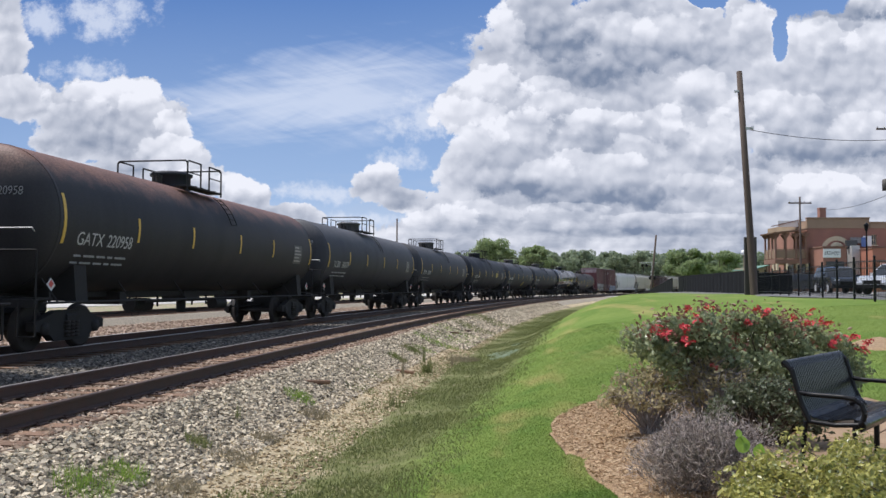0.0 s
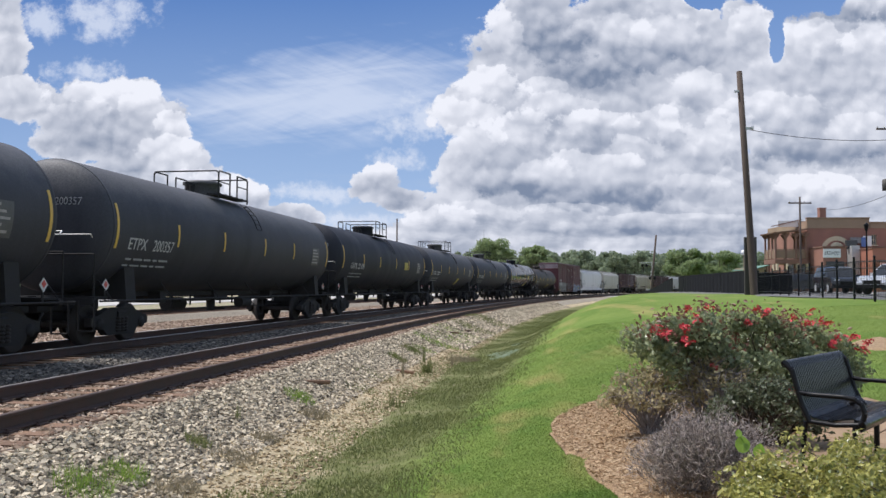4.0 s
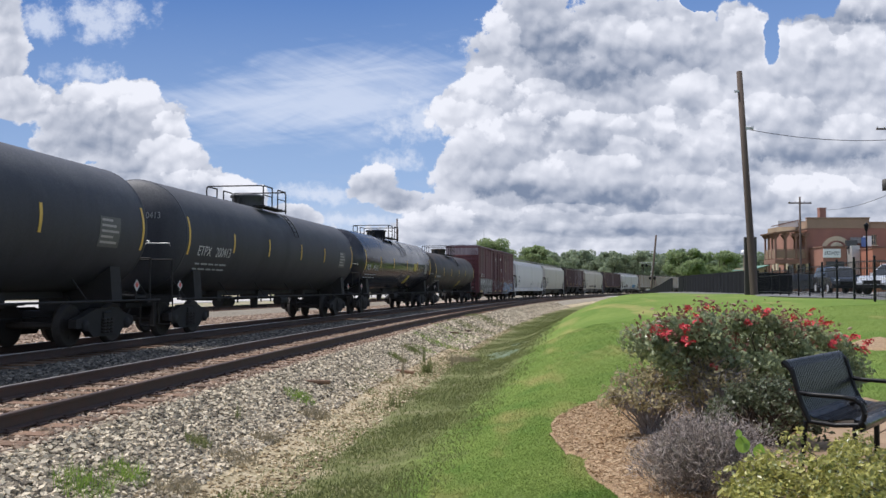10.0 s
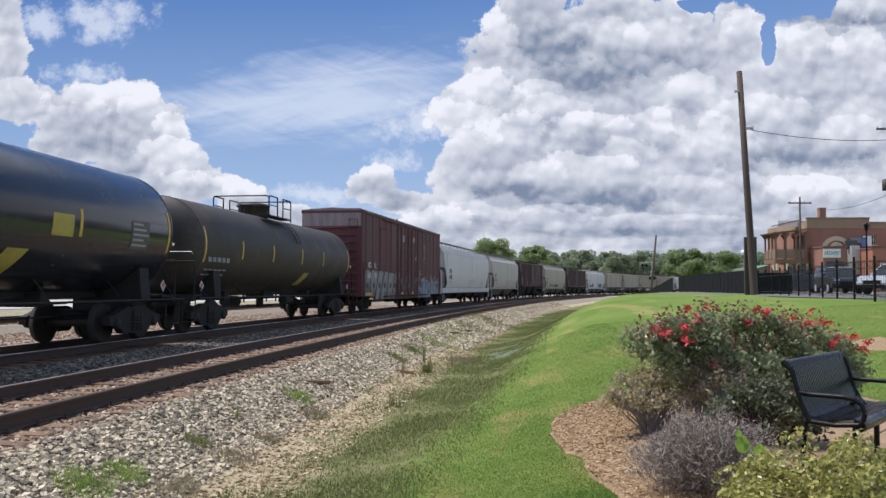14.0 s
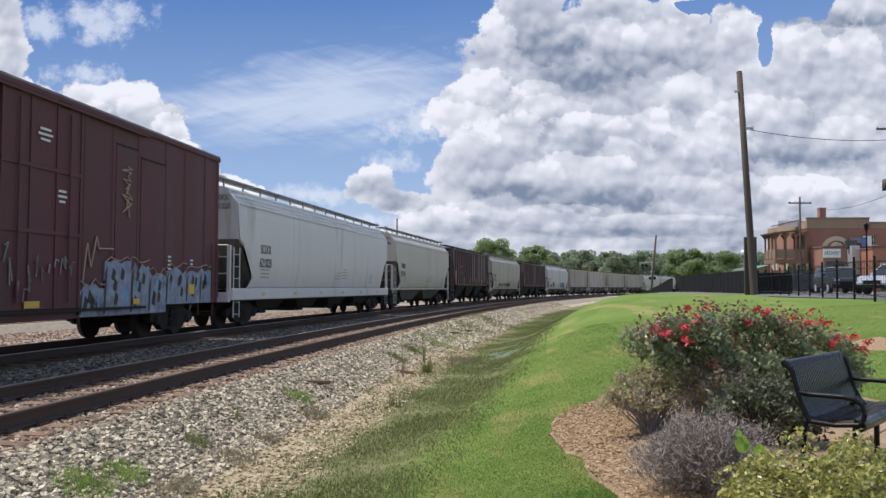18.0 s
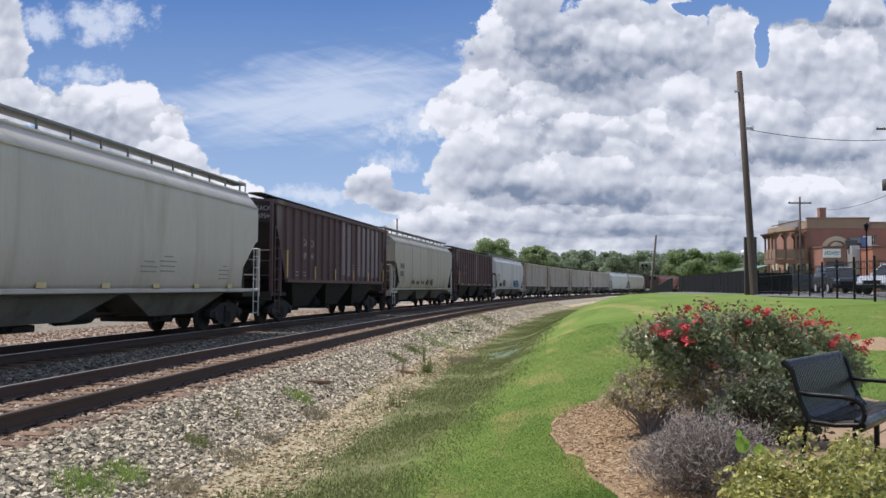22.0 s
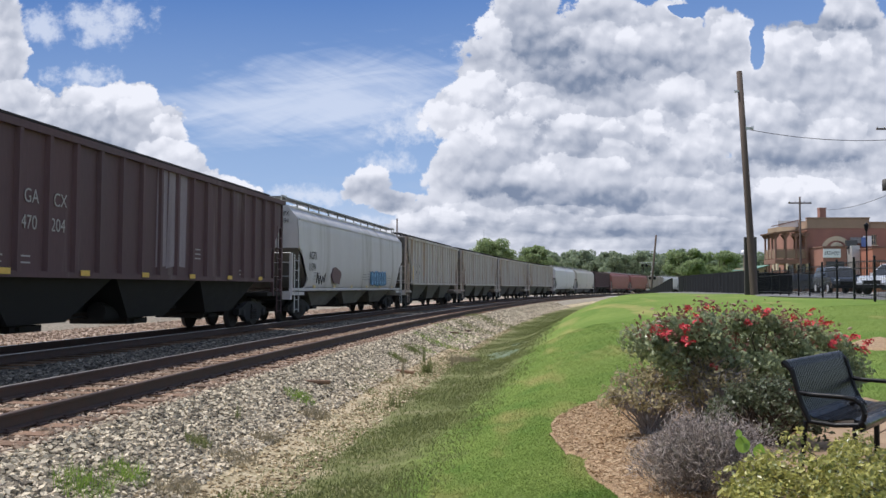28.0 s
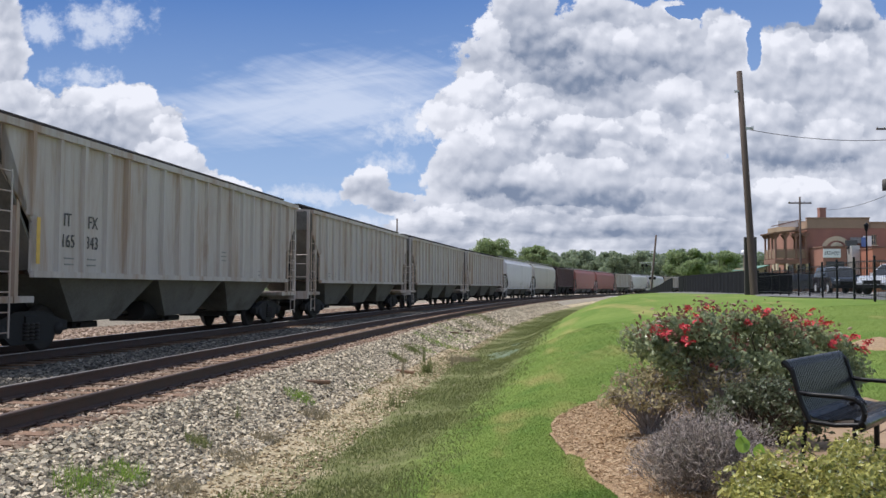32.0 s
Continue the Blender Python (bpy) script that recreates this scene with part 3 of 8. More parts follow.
    turn = n.add("VectorRotate", props={"rotation_type": "Z_AXIS"}, Vector=ca, Angle=-0.13)
    fan = n.math("SUBTRACT", 1.0, n.vec("LENGTH", n.vec("MULTIPLY", turn, (1 / 0.25, 1 / 0.062, 0)), out=1))
    silk = n.noise(n.vec("MULTIPLY", turn, (4.0, 22.0, 1.0)), 1.6, 6.0, 0.55, 0.6)
    comb_at = n.add("VectorRotate", props={"rotation_type": "Z_AXIS"}, Vector=turn, Angle=0.5)
    silk2 = n.noise(n.vec("MULTIPLY", comb_at, (10.0, 120.0, 1.0)), 1.0, 4.0, 0.6, 0.3)
    veil = n.math("MULTIPLY_ADD", n.math("SUBTRACT", silk, 0.5), 1.8, n.math("MULTIPLY_ADD", n.math("SUBTRACT", silk2, 0.5), 0.55, fan))
    veil = n.mapr(veil, -0.2, 0.95, 0.0, 0.72, True)
    col = n.mix(veil, blue, (0.72, 0.78, 0.88))
    low = n.noise(n.vec("MULTIPLY", p, (7.0, 34.0, 1.0)), 1.0, 6.0, 0.6)
    haze = n.mapr(n.math("MULTIPLY_ADD", n.math("SUBTRACT", low, 0.5), 0.16, e), 0.13, 0.02, 0.0, 0.85, True)
    col = n.mix(haze, col, n.mix(n.mapr(low, 0.35, 0.65), (0.48, 0.56, 0.68), (0.80, 0.84, 0.89)))
    col = n.mix(thin, col, (0.74, 0.79, 0.87))
    col = n.mix(cover, col, white)
    em = n.tree.nodes.new("ShaderNodeEmission")
    n.put(em.inputs[0], col)
    em.inputs[1].default_value = 1.0
    n.tree.links.new(em.outputs[0], n.tree.nodes["Material Output"].inputs[0])
    m.cycles.emission_sampling = "NONE"


sky_material("sky_glow_west", -9.0, -0.13)
sky_material("sky_glow_middle", -0.13, 0.17)
sky_material("sky_glow_east", 0.17, 9.0)


def sky_dome(radius=3000.0):
    az = np.concatenate([np.radians(np.linspace(-52, -8, 23)), [math.atan(-0.13)], np.radians(np.linspace(-6, 8, 8)), [math.atan(0.17)], np.radians(np.linspace(11, 52, 22))])
    el = np.radians(np.linspace(-3, 30, 23))
    A, E = np.meshgrid(az, el)
    v = np.stack([np.sin(A) * np.cos(E), np.cos(A) * np.cos(E), np.sin(E)], -1).reshape(-1, 3) * radius
    idx = np.arange(v.shape[0]).reshape(A.shape)
    f = np.stack([idx[:-1, :-1], idx[:-1, 1:], idx[1:, 1:], idx[1:, :-1]], -1).reshape(-1, 4)
    me = array_mesh("backdrop", v, f, "sky_glow_west", True)
    me.materials.append(MATS["sky_glow_middle"])
    me.materials.append(MATS["sky_glow_east"])
    mid = v[f].mean(axis=1)
    slot = np.digitize(mid[:, 0] / mid[:, 1], [-0.13, 0.17]).astype(np.int32)
    me.polygons.foreach_set("material_index", slot)
    ob = new("backdrop", me)
    ob.matrix_basis = pose(0, 0, EYE_H)
    return tagged(ob, "blue summer sky with white cumulus heaps and thin cirrus", "sky", kind="structure")


SKY = sky_dome()


# ---- ground ----
def spread(dense_a, dense_b, pitch, far_a, far_b, grow=1.13):
    mid = list(np.arange(dense_a, dense_b + pitch / 2, pitch))
    out, d = [], pitch
    x = mid[-1]
    while x < far_b:
        d *= grow
        x += d
        out.append(min(x, far_b))
    low, d, x = [], pitch, mid[0]
    while x > far_a:
        d *= grow
        x -= d
        low.append(max(x, far_a))
    return np.array(low[::-1] + mid + out)


def lawn_edge(s):
    """How far from the main line the mown grass begins."""
    return np.interp(s, [7.5, 9.5, 13, 19.5, 29], [9.3, 9.45, 9.65, 10.1, 10.6])


def ground_sheet():
    xs, ys = spread(-16, 14, 0.3, -2900, 2900), spread(2, 60, 0.4, -600, 2900)
    X, Y = np.meshgrid(xs, ys)
    z, s, q = ground_z(X.ravel(), Y.ravel())
    idx = np.arange(X.size).reshape(X.shape)
    f = np.stack([idx[:-1, :-1], idx[:-1, 1:], idx[1:, 1:], idx[1:, :-1]], -1).reshape(-1, 4)
    me = array_mesh("ground", np.stack([X.ravel(), Y.ravel(), z], -1), f, "ground", True)
    at = me.attributes.new("across", "FLOAT", "POINT")
    at.data.foreach_set("value", np.clip(q, -60, 60).astype(np.float32))
    at = me.attributes.new("inside", "FLOAT", "POINT")
    at.data.foreach_set("value", np.clip(q - lawn_edge(s) + 9.2, -60, 60).astype(np.float32))
    return tagged(new("ground", me), "mown green lawn sloping to a weedy ditch and gravel yard", "ground", kind="structure")


ground_sheet()


def swept(q_z, s0, s1, ds):
    """A strip swept along the line from a profile of (q, z) pairs."""
    sh = Shape()
    ss = np.arange(s0, s1 + ds / 2, ds)
    rings = []
    for s in ss:
        rings.append([(*on_line(s, q)[:2], z) for q, z in q_z])
    sh.loft(rings, closed=True, caps=True, smooth=False)
    return sh


def tracks():
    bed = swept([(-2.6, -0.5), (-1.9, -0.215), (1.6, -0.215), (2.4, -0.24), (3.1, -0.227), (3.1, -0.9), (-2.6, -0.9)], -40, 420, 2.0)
    tagged(part("ballast_bed", bed, "ballast_shaded"), "grey-brown ballast bed under the main line, darkened for the shade of the train", "ballast", kind="structure")
    bed = swept([(3.1, -0.227), (6.15, -0.225), (6.55, -0.38), (7.1, -0.62), (7.1, -0.9), (3.1, -0.9)], -40, 420, 2.0)
    tagged(part("ballast_bed", bed, "ballast"), "pale grey crushed-stone ballast bed under the near track", "ballast", kind="structure")
    bed = swept([(YARD - 2.2, -0.5), (YARD - 1.6, -0.15), (YARD + 1.6, -0.15), (YARD + 2.2, -0.5)], -40, 300, 2.0)
    tagged(part("ballast_bed", bed, "ballast"), "brown-grey ballast under the yard track", "ballast", kind="structure")
    foot, web, head, tall = 0.07, 0.009, 0.037, 0.175
    prof = [(-foot, 0), (foot, 0), (foot, 0.012), (web, 0.03), (web, tall - 0.045), (head, tall - 0.035), (head, tall - 0.006),
            (head - 0.006, tall), (-head + 0.006, tall), (-head, tall - 0.006), (-head, tall - 0.035), (-web, tall - 0.045), (-web, 0.03), (-foot, 0.012)]
    for kind, qc, dz, s1, label in (("main", 0.0, 0.0, 420, "rusty steel rail with a polished running top"), ("siding", SIDING, 0.0, 420, "rust-brown steel rail of the near track"),
                                    ("yard", YARD, 0.06, 300, "rusty rail of the yard track")):
        tr = tagged(new("rail_track", None), "steel rails spiked to dark wooden ties on ballast", "railway track", "railway tracks")
        for side in (-0.753, 0.753):
            sh = swept([(qc + side + a, b - tall + dz) for a, b in prof], -40, s1, 2.0)
            r = part("rail", sh, "rail_rust", tr, label)
            if kind == "main" or (kind == "siding" and side < 0):
                part("running_top", swept([(qc + side - 0.028, dz), (qc + side + 0.034, dz - 0.003), (qc + side + 0.032, dz + 0.002), (qc + side - 0.028, dz + 0.002)], -40, s1, 2.0), "rail_head" if kind == "main" else "rail_head_dull", r, "worn bright rail top" if kind == "main" else "dull worn rail top")
        tie = Shape().box((0, 0, 0), (0.23, 2.6, 0.18), ch=0.015).mesh("tie", MATS["tie_wood"])
        plate = Shape().box((0, 0, 0), (0.19, 0.34, 0.018)).box((0.05, 0.11, 0.02), (0.03, 0.03, 0.03)).box((-0.05, -0.11, 0.02), (0.03, 0.03, 0.03)).mesh("tie_plate", MATS["rail_rust"])
        rng = random.Random(7 + int(qc))
        s = 2.0
        n = 0
        while s < (150 if kind != "yard" else 90):
            x, y, a = on_line(s, qc + rng.uniform(-0.06, 0.06))
            t = part("tie", tie, "tie_wood", tr, at=pose(x, y, -tall - 0.09 - 0.018 + dz + rng.uniform(-0.006, 0.008), 0, 0, 90 - math.degrees(a) + rng.uniform(-1, 1)))
            if s < 45 and kind == "siding":
                for side in (-0.753, 0.753):
                    part("tie_plate", plate, "rail_rust", t, at=pose(0, side, 0.09 + 0.009))
            s += 0.53 + rng.uniform(-0.02, 0.02)
            n += 1


tracks()


# ---- the train ----
# Every car stands along local x (its far end is +x) with the rail tops at z = 0; the park sees its -y side.
def bogie(car, x):
    """A two-axle truck: bolster, two cast side frames with springs, and two turning wheelsets."""
    b = part("bogie", Shape().box((0, 0, 0.62), (0.36, 2.3, 0.26), ch=0.04).rod((0, 0, 0.7), (0, 0, 0.95), 0.22, seg=12), "running_gear", car, at=pose(x, 0, 0))
    for side in (-1, 1):
        y = side * 1.02
        sh = Shape()
        sh.prism([(-1.22, 0.42), (-0.98, 0.40), (-0.72, 0.33), (-0.55, 0.20), (0.55, 0.20), (0.72, 0.33), (0.98, 0.40), (1.22, 0.42), (1.22, 0.60), (0.95, 0.66), (0.45, 0.82), (-0.45, 0.82), (-0.95, 0.66), (-1.22, 0.60)], y - 0.09, y + 0.09)
        for dx in (-0.89, 0.89):
            sh.lathe([(y - 0.13 if side < 0 else y + 0.0, 0.001), (y - 0.13 if side < 0 else y, 0.13), (y if side < 0 else y + 0.13, 0.13), (y if side < 0 else y + 0.13, 0.001)], "y", 10, (dx, 0, 0.46))
        part("side_frame", sh, "running_gear", b)
        sp = Shape()
        for dx in (-0.16, 0.0, 0.16):
            for k in range(5):
                sp.lathe([(0.27 + k * 0.07, 0.05), (0.285 + k * 0.07, 0.075), (0.31 + k * 0.07, 0.075), (0.325 + k * 0.07, 0.05)], "z", 8, (dx, y + side * 0.1, 0))
        part("spring_nest", sp, "wheel_steel", b)
    for dx in (-0.89, 0.89):
        sh = Shape().rod((0, -0.95, 0), (0, 0.95, 0), 0.08, seg=8)
        for side in (-1, 1):
            w = side * 0.72
            sh.lathe([(w - side * 0.05, 0.06), (w - side * 0.07, 0.15), (w - side * 0.03, 0.30), (w - side * 0.075, 0.40), (w - side * 0.075, 0.485), (w - side * 0.045, 0.485), (w - side * 0.03, 0.458), (w + side * 0.06, 0.452),
                      (w + side * 0.06, 0.40), (w + side * 0.02, 0.30), (w + side * 0.06, 0.15), (w + side * 0.07, 0.06)], "y", 22)
            for k in range(6):
                ang = k * math.pi / 3
                sh.box((0.24 * math.cos(ang), w + side * 0.035, 0.24 * math.sin(ang)), (0.07, 0.03, 0.03), ry=-ang)
        ws = part("wheelset", sh, "wheel_steel", b)
        ws.matrix_parent_inverse = pose(dx, 0, 0.458)
    return b


def coupler(car, x, d):
    sh = Shape().box((x + d * 0.25, 0, 0.88), (0.9, 0.16, 0.18), ch=0.03).box((x + d * 0.62, 0.05, 0.88), (0.26, 0.30, 0.28), ch=0.05).box((x + d * 0.72, -0.10, 0.88), (0.16, 0.10, 0.24), ch=0.03)
    c = part("coupler", sh, "running_gear", car)
    part("brake_hose", Shape().path([(x + d * 0.1, -0.35, 0.75), (x + d * 0.35, -0.36, 0.45), (x + d * 0.6, -0.33, 0.38), (x + d * 0.85, -0.25, 0.5)], 0.025), "tyre", c)


def ladder(car, x, y, z0, z1, material, width=0.42, along=True, step_h=0.36):
    sh = Shape()
    dx, dy = (width / 2, 0) if along else (0, width / 2)
    for k in (-1, 1):
        sh.rod((x + k * dx, y + k * dy, z0), (x + k * dx, y + k * dy, z1), 0.018, seg=6)
    z = z0 + 0.1
    while z < z1:
        sh.rod((x - dx, y - dy, z), (x + dx, y + dy, z), 0.014, seg=6)
        z += step_h
    return part("ladder", sh, material, car)


def gear_below(car, half):
    """Centre sill, brake cylinder, reservoir, rods and levers under the car."""
    part("centre_sill", Shape().box((0, 0, 0.86), (2 * half, 0.42, 0.36), ch=0.03), "running_gear", car)
    br = Shape().rod((1.0, 0.55, 0.72), (1.9, 0.55, 0.72), 0.2, seg=12).rod((-1.6, -0.6, 0.7), (-0.4, -0.6, 0.7), 0.24, seg=12)
    br.rod((-half + 2, -0.3, 0.6), (half - 2, -0.3, 0.6), 0.022).rod((1.9, 0.55, 0.72), (half - 2.2, 0.2, 0.55), 0.02).box((-0.2, -0.3, 0.62), (0.08, 0.9, 0.06)).box((2.2, 0.1, 0.6), (0.08, 0.9, 0.06))
    part("brake_rigging", br, "running_gear", car)


def strip(car, x, y, z, h, w=0.10, lean=0.0, material="reflector_yellow", name="reflector_strip"):
    """A thin plate on a side, which may lean."""
    return part(name, Shape().prism([(x - w / 2, z), (x + w / 2, z), (x + w / 2 + lean, z + h), (x - w / 2 + lean, z + h)], y - 0.004, y + 0.004), material, car)


def hug(radius, zc, x0, x1, z0, z1, lean=0.0, out=0.006, n=5):
    """A thin patch that hugs a tank's side between two heights."""
    sh = Shape()
    rows, back = [], []
    for i in range(n + 1):
        z = z0 + (z1 - z0) * i / n
        c = math.sqrt(max(radius * radius - (z - zc) ** 2, 0.01))
        ny, nz = -c / radius, (z - zc) / radius
        k = lean * i / n
        rows.append([(x0 + k, -c + ny * out, z + nz * out), (x1 + k, -c + ny * out, z + nz * out)])
        back.append([(x0 + k, -c - ny * 0.01, z - nz * 0.01), (x1 + k, -c - ny * 0.01, z - nz * 0.01)])
    return sh.loft([[a[0], a[1], b[1], b[0]] for a, b in zip(rows, back)], smooth=False)


def tank_car(length, material="tank_black", mark="", number="", dome=-0.6, label="", radius=1.50, zc=2.66, tail="white", yellow=True, extra=()):
    car = tagged(new("tank_car", None), label, "tank car", "cars of the freight train")
    half = length / 2
    end = half - 0.64                       # tip of the heads
    depth = radius * 0.33
    prof = [(-end + depth * (1 - math.cos(math.pi / 2 * i / 10)), max(radius * math.sin(math.pi / 2 * i / 10) ** 0.8, 0.01)) for i in range(11)]
    full = prof + [(-h, r) for h, r in reversed(prof)]
    shell = part("tank_shell", Shape().lathe(full, "x", 48, (0, 0, zc)), material, car)
    for e in (-1, 1):
        ring = Shape().lathe([(e * (end - depth) - 0.04, radius + 0.002), (e * (end - depth) - 0.035, radius + 0.005), (e * (end - depth) + 0.035, radius + 0.005), (e * (end - depth) + 0.04, radius + 0.002)], "x", 48, (0, 0, zc))
        part("head_seam", ring, material, shell)
    # manway, platform and rails on top
    top = zc + radius
    part("manway", Shape().lathe([(top - 0.1, 0.54), (top + 0.30, 0.54), (top + 0.32, 0.60), (top + 0.39, 0.60), (top + 0.44, 0.47), (top + 0.45, 0.01)], "z", 20, (dome, 0, 0)), material if material != "tank_rusty" else "tank_black", car)
    v = Shape()
    for dx, dy, h in ((-0.75, 0.1, 0.30), (-0.98, -0.12, 0.22), (0.72, 0.15, 0.24)):
        v.rod((dome + dx, dy, top - 0.06), (dome + dx, dy, top + h), 0.09, seg=8).box((dome + dx, dy, top + h), (0.3, 0.08, 0.08))
    part("valve_group", v, "running_gear", car)
    for side in (-1, 1):
        pf = Shape().box((dome, side * 0.86, top - 0.08), (2.24, 0.42, 0.04))
        for i in range(6):
            pf.box((dome - 1.05 + i * 0.42, side * 0.86, top - 0.055), (0.05, 0.42, 0.03))
        part("walkway", pf, "running_gear", car)
        for e, w in ((-1, 1.12), (1, 1.12)):
            y, z = side * 1.03, top - 0.08
            xa, xb = dome + e * w, dome + e * 0.28
            hr = Shape().path([(xa, y, z - 0.1), (xa, y, z + 0.64), (xa - e * 0.07, y, z + 0.70), (xb, y, z + 0.70), (xb, y, z)], 0.024)
            hr.rod((xa, y, z + 0.38), (xb, y, z + 0.38), 0.018)
            part("handrail", hr, "running_gear", car)
    for e in (-1, 1):
        xa, z = dome + e * 1.12, top - 0.08
        part("end_rail", Shape().path([(xa, -1.03, z + 0.64), (xa, -0.96, z + 0.70), (xa, 0.96, z + 0.70), (xa, 1.03, z + 0.64)], 0.024), "running_gear", car)
    for side in (-1, 1):
        # short ladder bowed over the shoulder of the shell, and a stirrup below the side rail
        lad, arc = Shape(), radius + 0.09
        for dx in (-0.21, 0.21):
            lad.path([(dome + 1.0 + dx, side * arc * math.cos(radians(54 - i * 6)), zc + arc * math.sin(radians(54 - i * 6))) for i in range(7)], 0.014, 5)
        for p in range(6):
            a = radians(50 - p * 6.5)
            lad.rod((dome + 0.79, side * arc * math.cos(a), zc + arc * math.sin(a)), (dome + 1.21, side * arc * math.cos(a), zc + arc * math.sin(a)), 0.013, seg=5)
        part("ladder", lad, "running_gear", car)
        st = Shape()
        for dx in (0.79, 1.21):
            st.path([(dome + dx, side * 1.56, 0.99), (dome + dx, side * 1.58, 0.42)], 0.013, 5)
        for z in (0.44, 0.74):
            st.rod((dome + 0.79, side * 1.58, z), (dome + 1.21, side * 1.58, z), 0.013, seg=5)
        part("stirrup", st, "running_gear", car)
        rail = Shape().path([(-half + 0.5, side * 1.56, 0.99), (half - 0.5, side * 1.56, 0.99)], 0.026)
        for i in range(7):
            x = -half + 1.0 + i * (length - 2.0) / 6
            rail.rod((x, side * 1.56, 0.99), (x, side * 1.2, 1.45), 0.015, seg=5)
        part("side_handrail", rail, "running_gear", car)
    # frame ends, bolster saddles, outlet
    for e in (-1, 1):
        st = Shape().box((e * (half - 1.3), 0, 0.92), (2.3, 0.7, 0.36), ch=0.04).box((e * (half - 0.62), 0, 0.98), (0.14, 2.7, 0.15), ch=0.03)
        bx = e * (half - 2.15)
        st.prism([(-1.35, 1.0), (1.35, 1.0), (1.28, 1.75), (1.0, 1.55), (0.6, 1.3), (0, 1.2), (-0.6, 1.3), (-1.0, 1.55), (-1.28, 1.75)], bx - 0.22, bx + 0.22, "x")
        st.box((e * (half - 0.95), -1.05, 1.06), (0.55, 0.5, 0.05)).box((e * (half - 0.95), 1.05, 1.06), (0.55, 0.5, 0.05))
        part("end_frame", st, "running_gear", car)
        hr = Shape().path([(e * (half - 0.60), -1.35, 1.03), (e * (half - 0.60), -1.35, 2.0), (e * (half - 0.60), 1.35, 2.0), (e * (half - 0.60), 1.35, 1.03)], 0.02)
        for y in (-1.25, 1.25):
            hr.path([(e * (half - 0.5), y - 0.18, 1.0), (e * (half - 0.5), y - 0.18, 0.35), (e * (half - 0.5), y + 0.18, 0.35), (e * (half - 0.5), y + 0.18, 1.0)], 0.018)
        part("end_handrail", hr, "running_gear", car)
        part("grab_iron", Shape().path([(e * (end + 0.02), -1.28, zc - 0.30), (e * (end + 0.10), -1.28, zc - 0.24), (e * (end + 0.10), -0.1, zc - 0.24), (e * (end - 0.0), -0.1, zc - 0.30)], 0.014, 5), "galvanised", car, "thin pale grab iron across the tank head")
        coupler(car, e * (half - 0.45), e)
        bogie(car, bx)
    out = Shape().box((0.15, 0, 1.05), (1.0, 0.7, 0.36), ch=0.06).rod((0.15, 0, 0.55), (0.15, 0, 1.0), 0.14, seg=10).rod((0.15, -0.5, 0.62), (0.15, 0.5, 0.62), 0.03)
    part("outlet_valve", out, "running_gear", car)
    br = Shape().rod((-2.4, -0.2, 0.92), (2.0, -0.2, 0.92), 0.05).rod((-2.2, 0.35, 0.8), (-1.2, 0.35, 0.8), 0.2, seg=10).rod((1.2, -0.5, 0.8), (2.0, -0.5, 0.8), 0.17, seg=10)
    for x in (-2.3, -1.1, 1.1, 2.1):
        br.rod((x, 0.1, 0.75), (x, 0.1, 1.3), 0.03)
    br.rod((-half + 2.2, 0.1, 0.62), (half - 2.2, 0.1, 0.62), 0.02)
    br.box((0, 0, 1.12), (length - 5.0, 0.5, 0.14)).box((-4.2, 0, 1.02), (0.3, 1.2, 0.3)).box((4.0, 0, 1.02), (0.3, 1.2, 0.3)).rod((3.0, -0.7, 0.95), (4.6, -0.7, 0.95), 0.03)
    part("brake_rigging", br, "running_gear", car)
    # marks on the park side
    if yellow:
        for f in (-1, -0.275, -0.12, 0.055, 0.21, 1):
            tall = abs(f) == 1
            x = f * (end - depth - 0.14) if tall else f * length
            part("reflector_strip", hug(radius, zc, x - 0.045, x + 0.045, zc - (0.5 if tall else 0.34), zc + (0.5 if tall else 0.22), n=8 if tall else 5), "reflector_yellow", car)
    if mark:
        side_on = lambda p: (p.x, -math.sqrt(radius ** 2 - (p.z - zc) ** 2) - 0.006 + (p.y + radius), p.z)
        head_on = lambda p: (-end + depth * (1 - math.sqrt(max(0.0, 1 - ((p.y ** 2 + (p.z - zc) ** 2) / radius ** 2) ** 1.25))) - 0.006, p.y, p.z)
        wrap(lettering(mark, 0.27, "letter_stencil", car, pose(-7.55, -radius, zc - 0.50), "white stencilled letters", 0.95), side_on)
        wrap(lettering(number, 0.27, "letter_stencil", car, pose(-6.40, -radius, zc - 0.50), "white stencilled numbers", 0.90), side_on)
        wrap(lettering(number, 0.17, "letter_stencil", car, pose(-end, -0.35, zc + 0.42, 0, 0, -90), "small white stencilled numbers", 0.8), head_on)
        rows = Shape()
        for z in (zc - 0.72, zc - 0.86):
            x = -7.5
            for w in (0.35, 0.5, 0.42, 0.3, 0.55):
                c = math.sqrt(radius ** 2 - (z - zc) ** 2)
                rows.box((x + w / 2, -c - 0.003, z), (w - 0.1, 0.012, 0.05))
                x += w
        part("small_print", rows, "plate_grey", car)
    else:
        rows = Shape()
        for z, hgt in ((zc - 0.38, 0.2), (zc - 0.7, 0.05), (zc - 0.84, 0.05)):
            x = -7.2
            for w in (0.3, 0.3, 0.34, 0.3, 0.3):
                c = math.sqrt(radius ** 2 - (z - zc) ** 2)
                rows.box((x + w / 2, -c - 0.003, z), (w - 0.08, 0.012, hgt))
                x += w
        part("small_print", rows, "plate_grey", car)
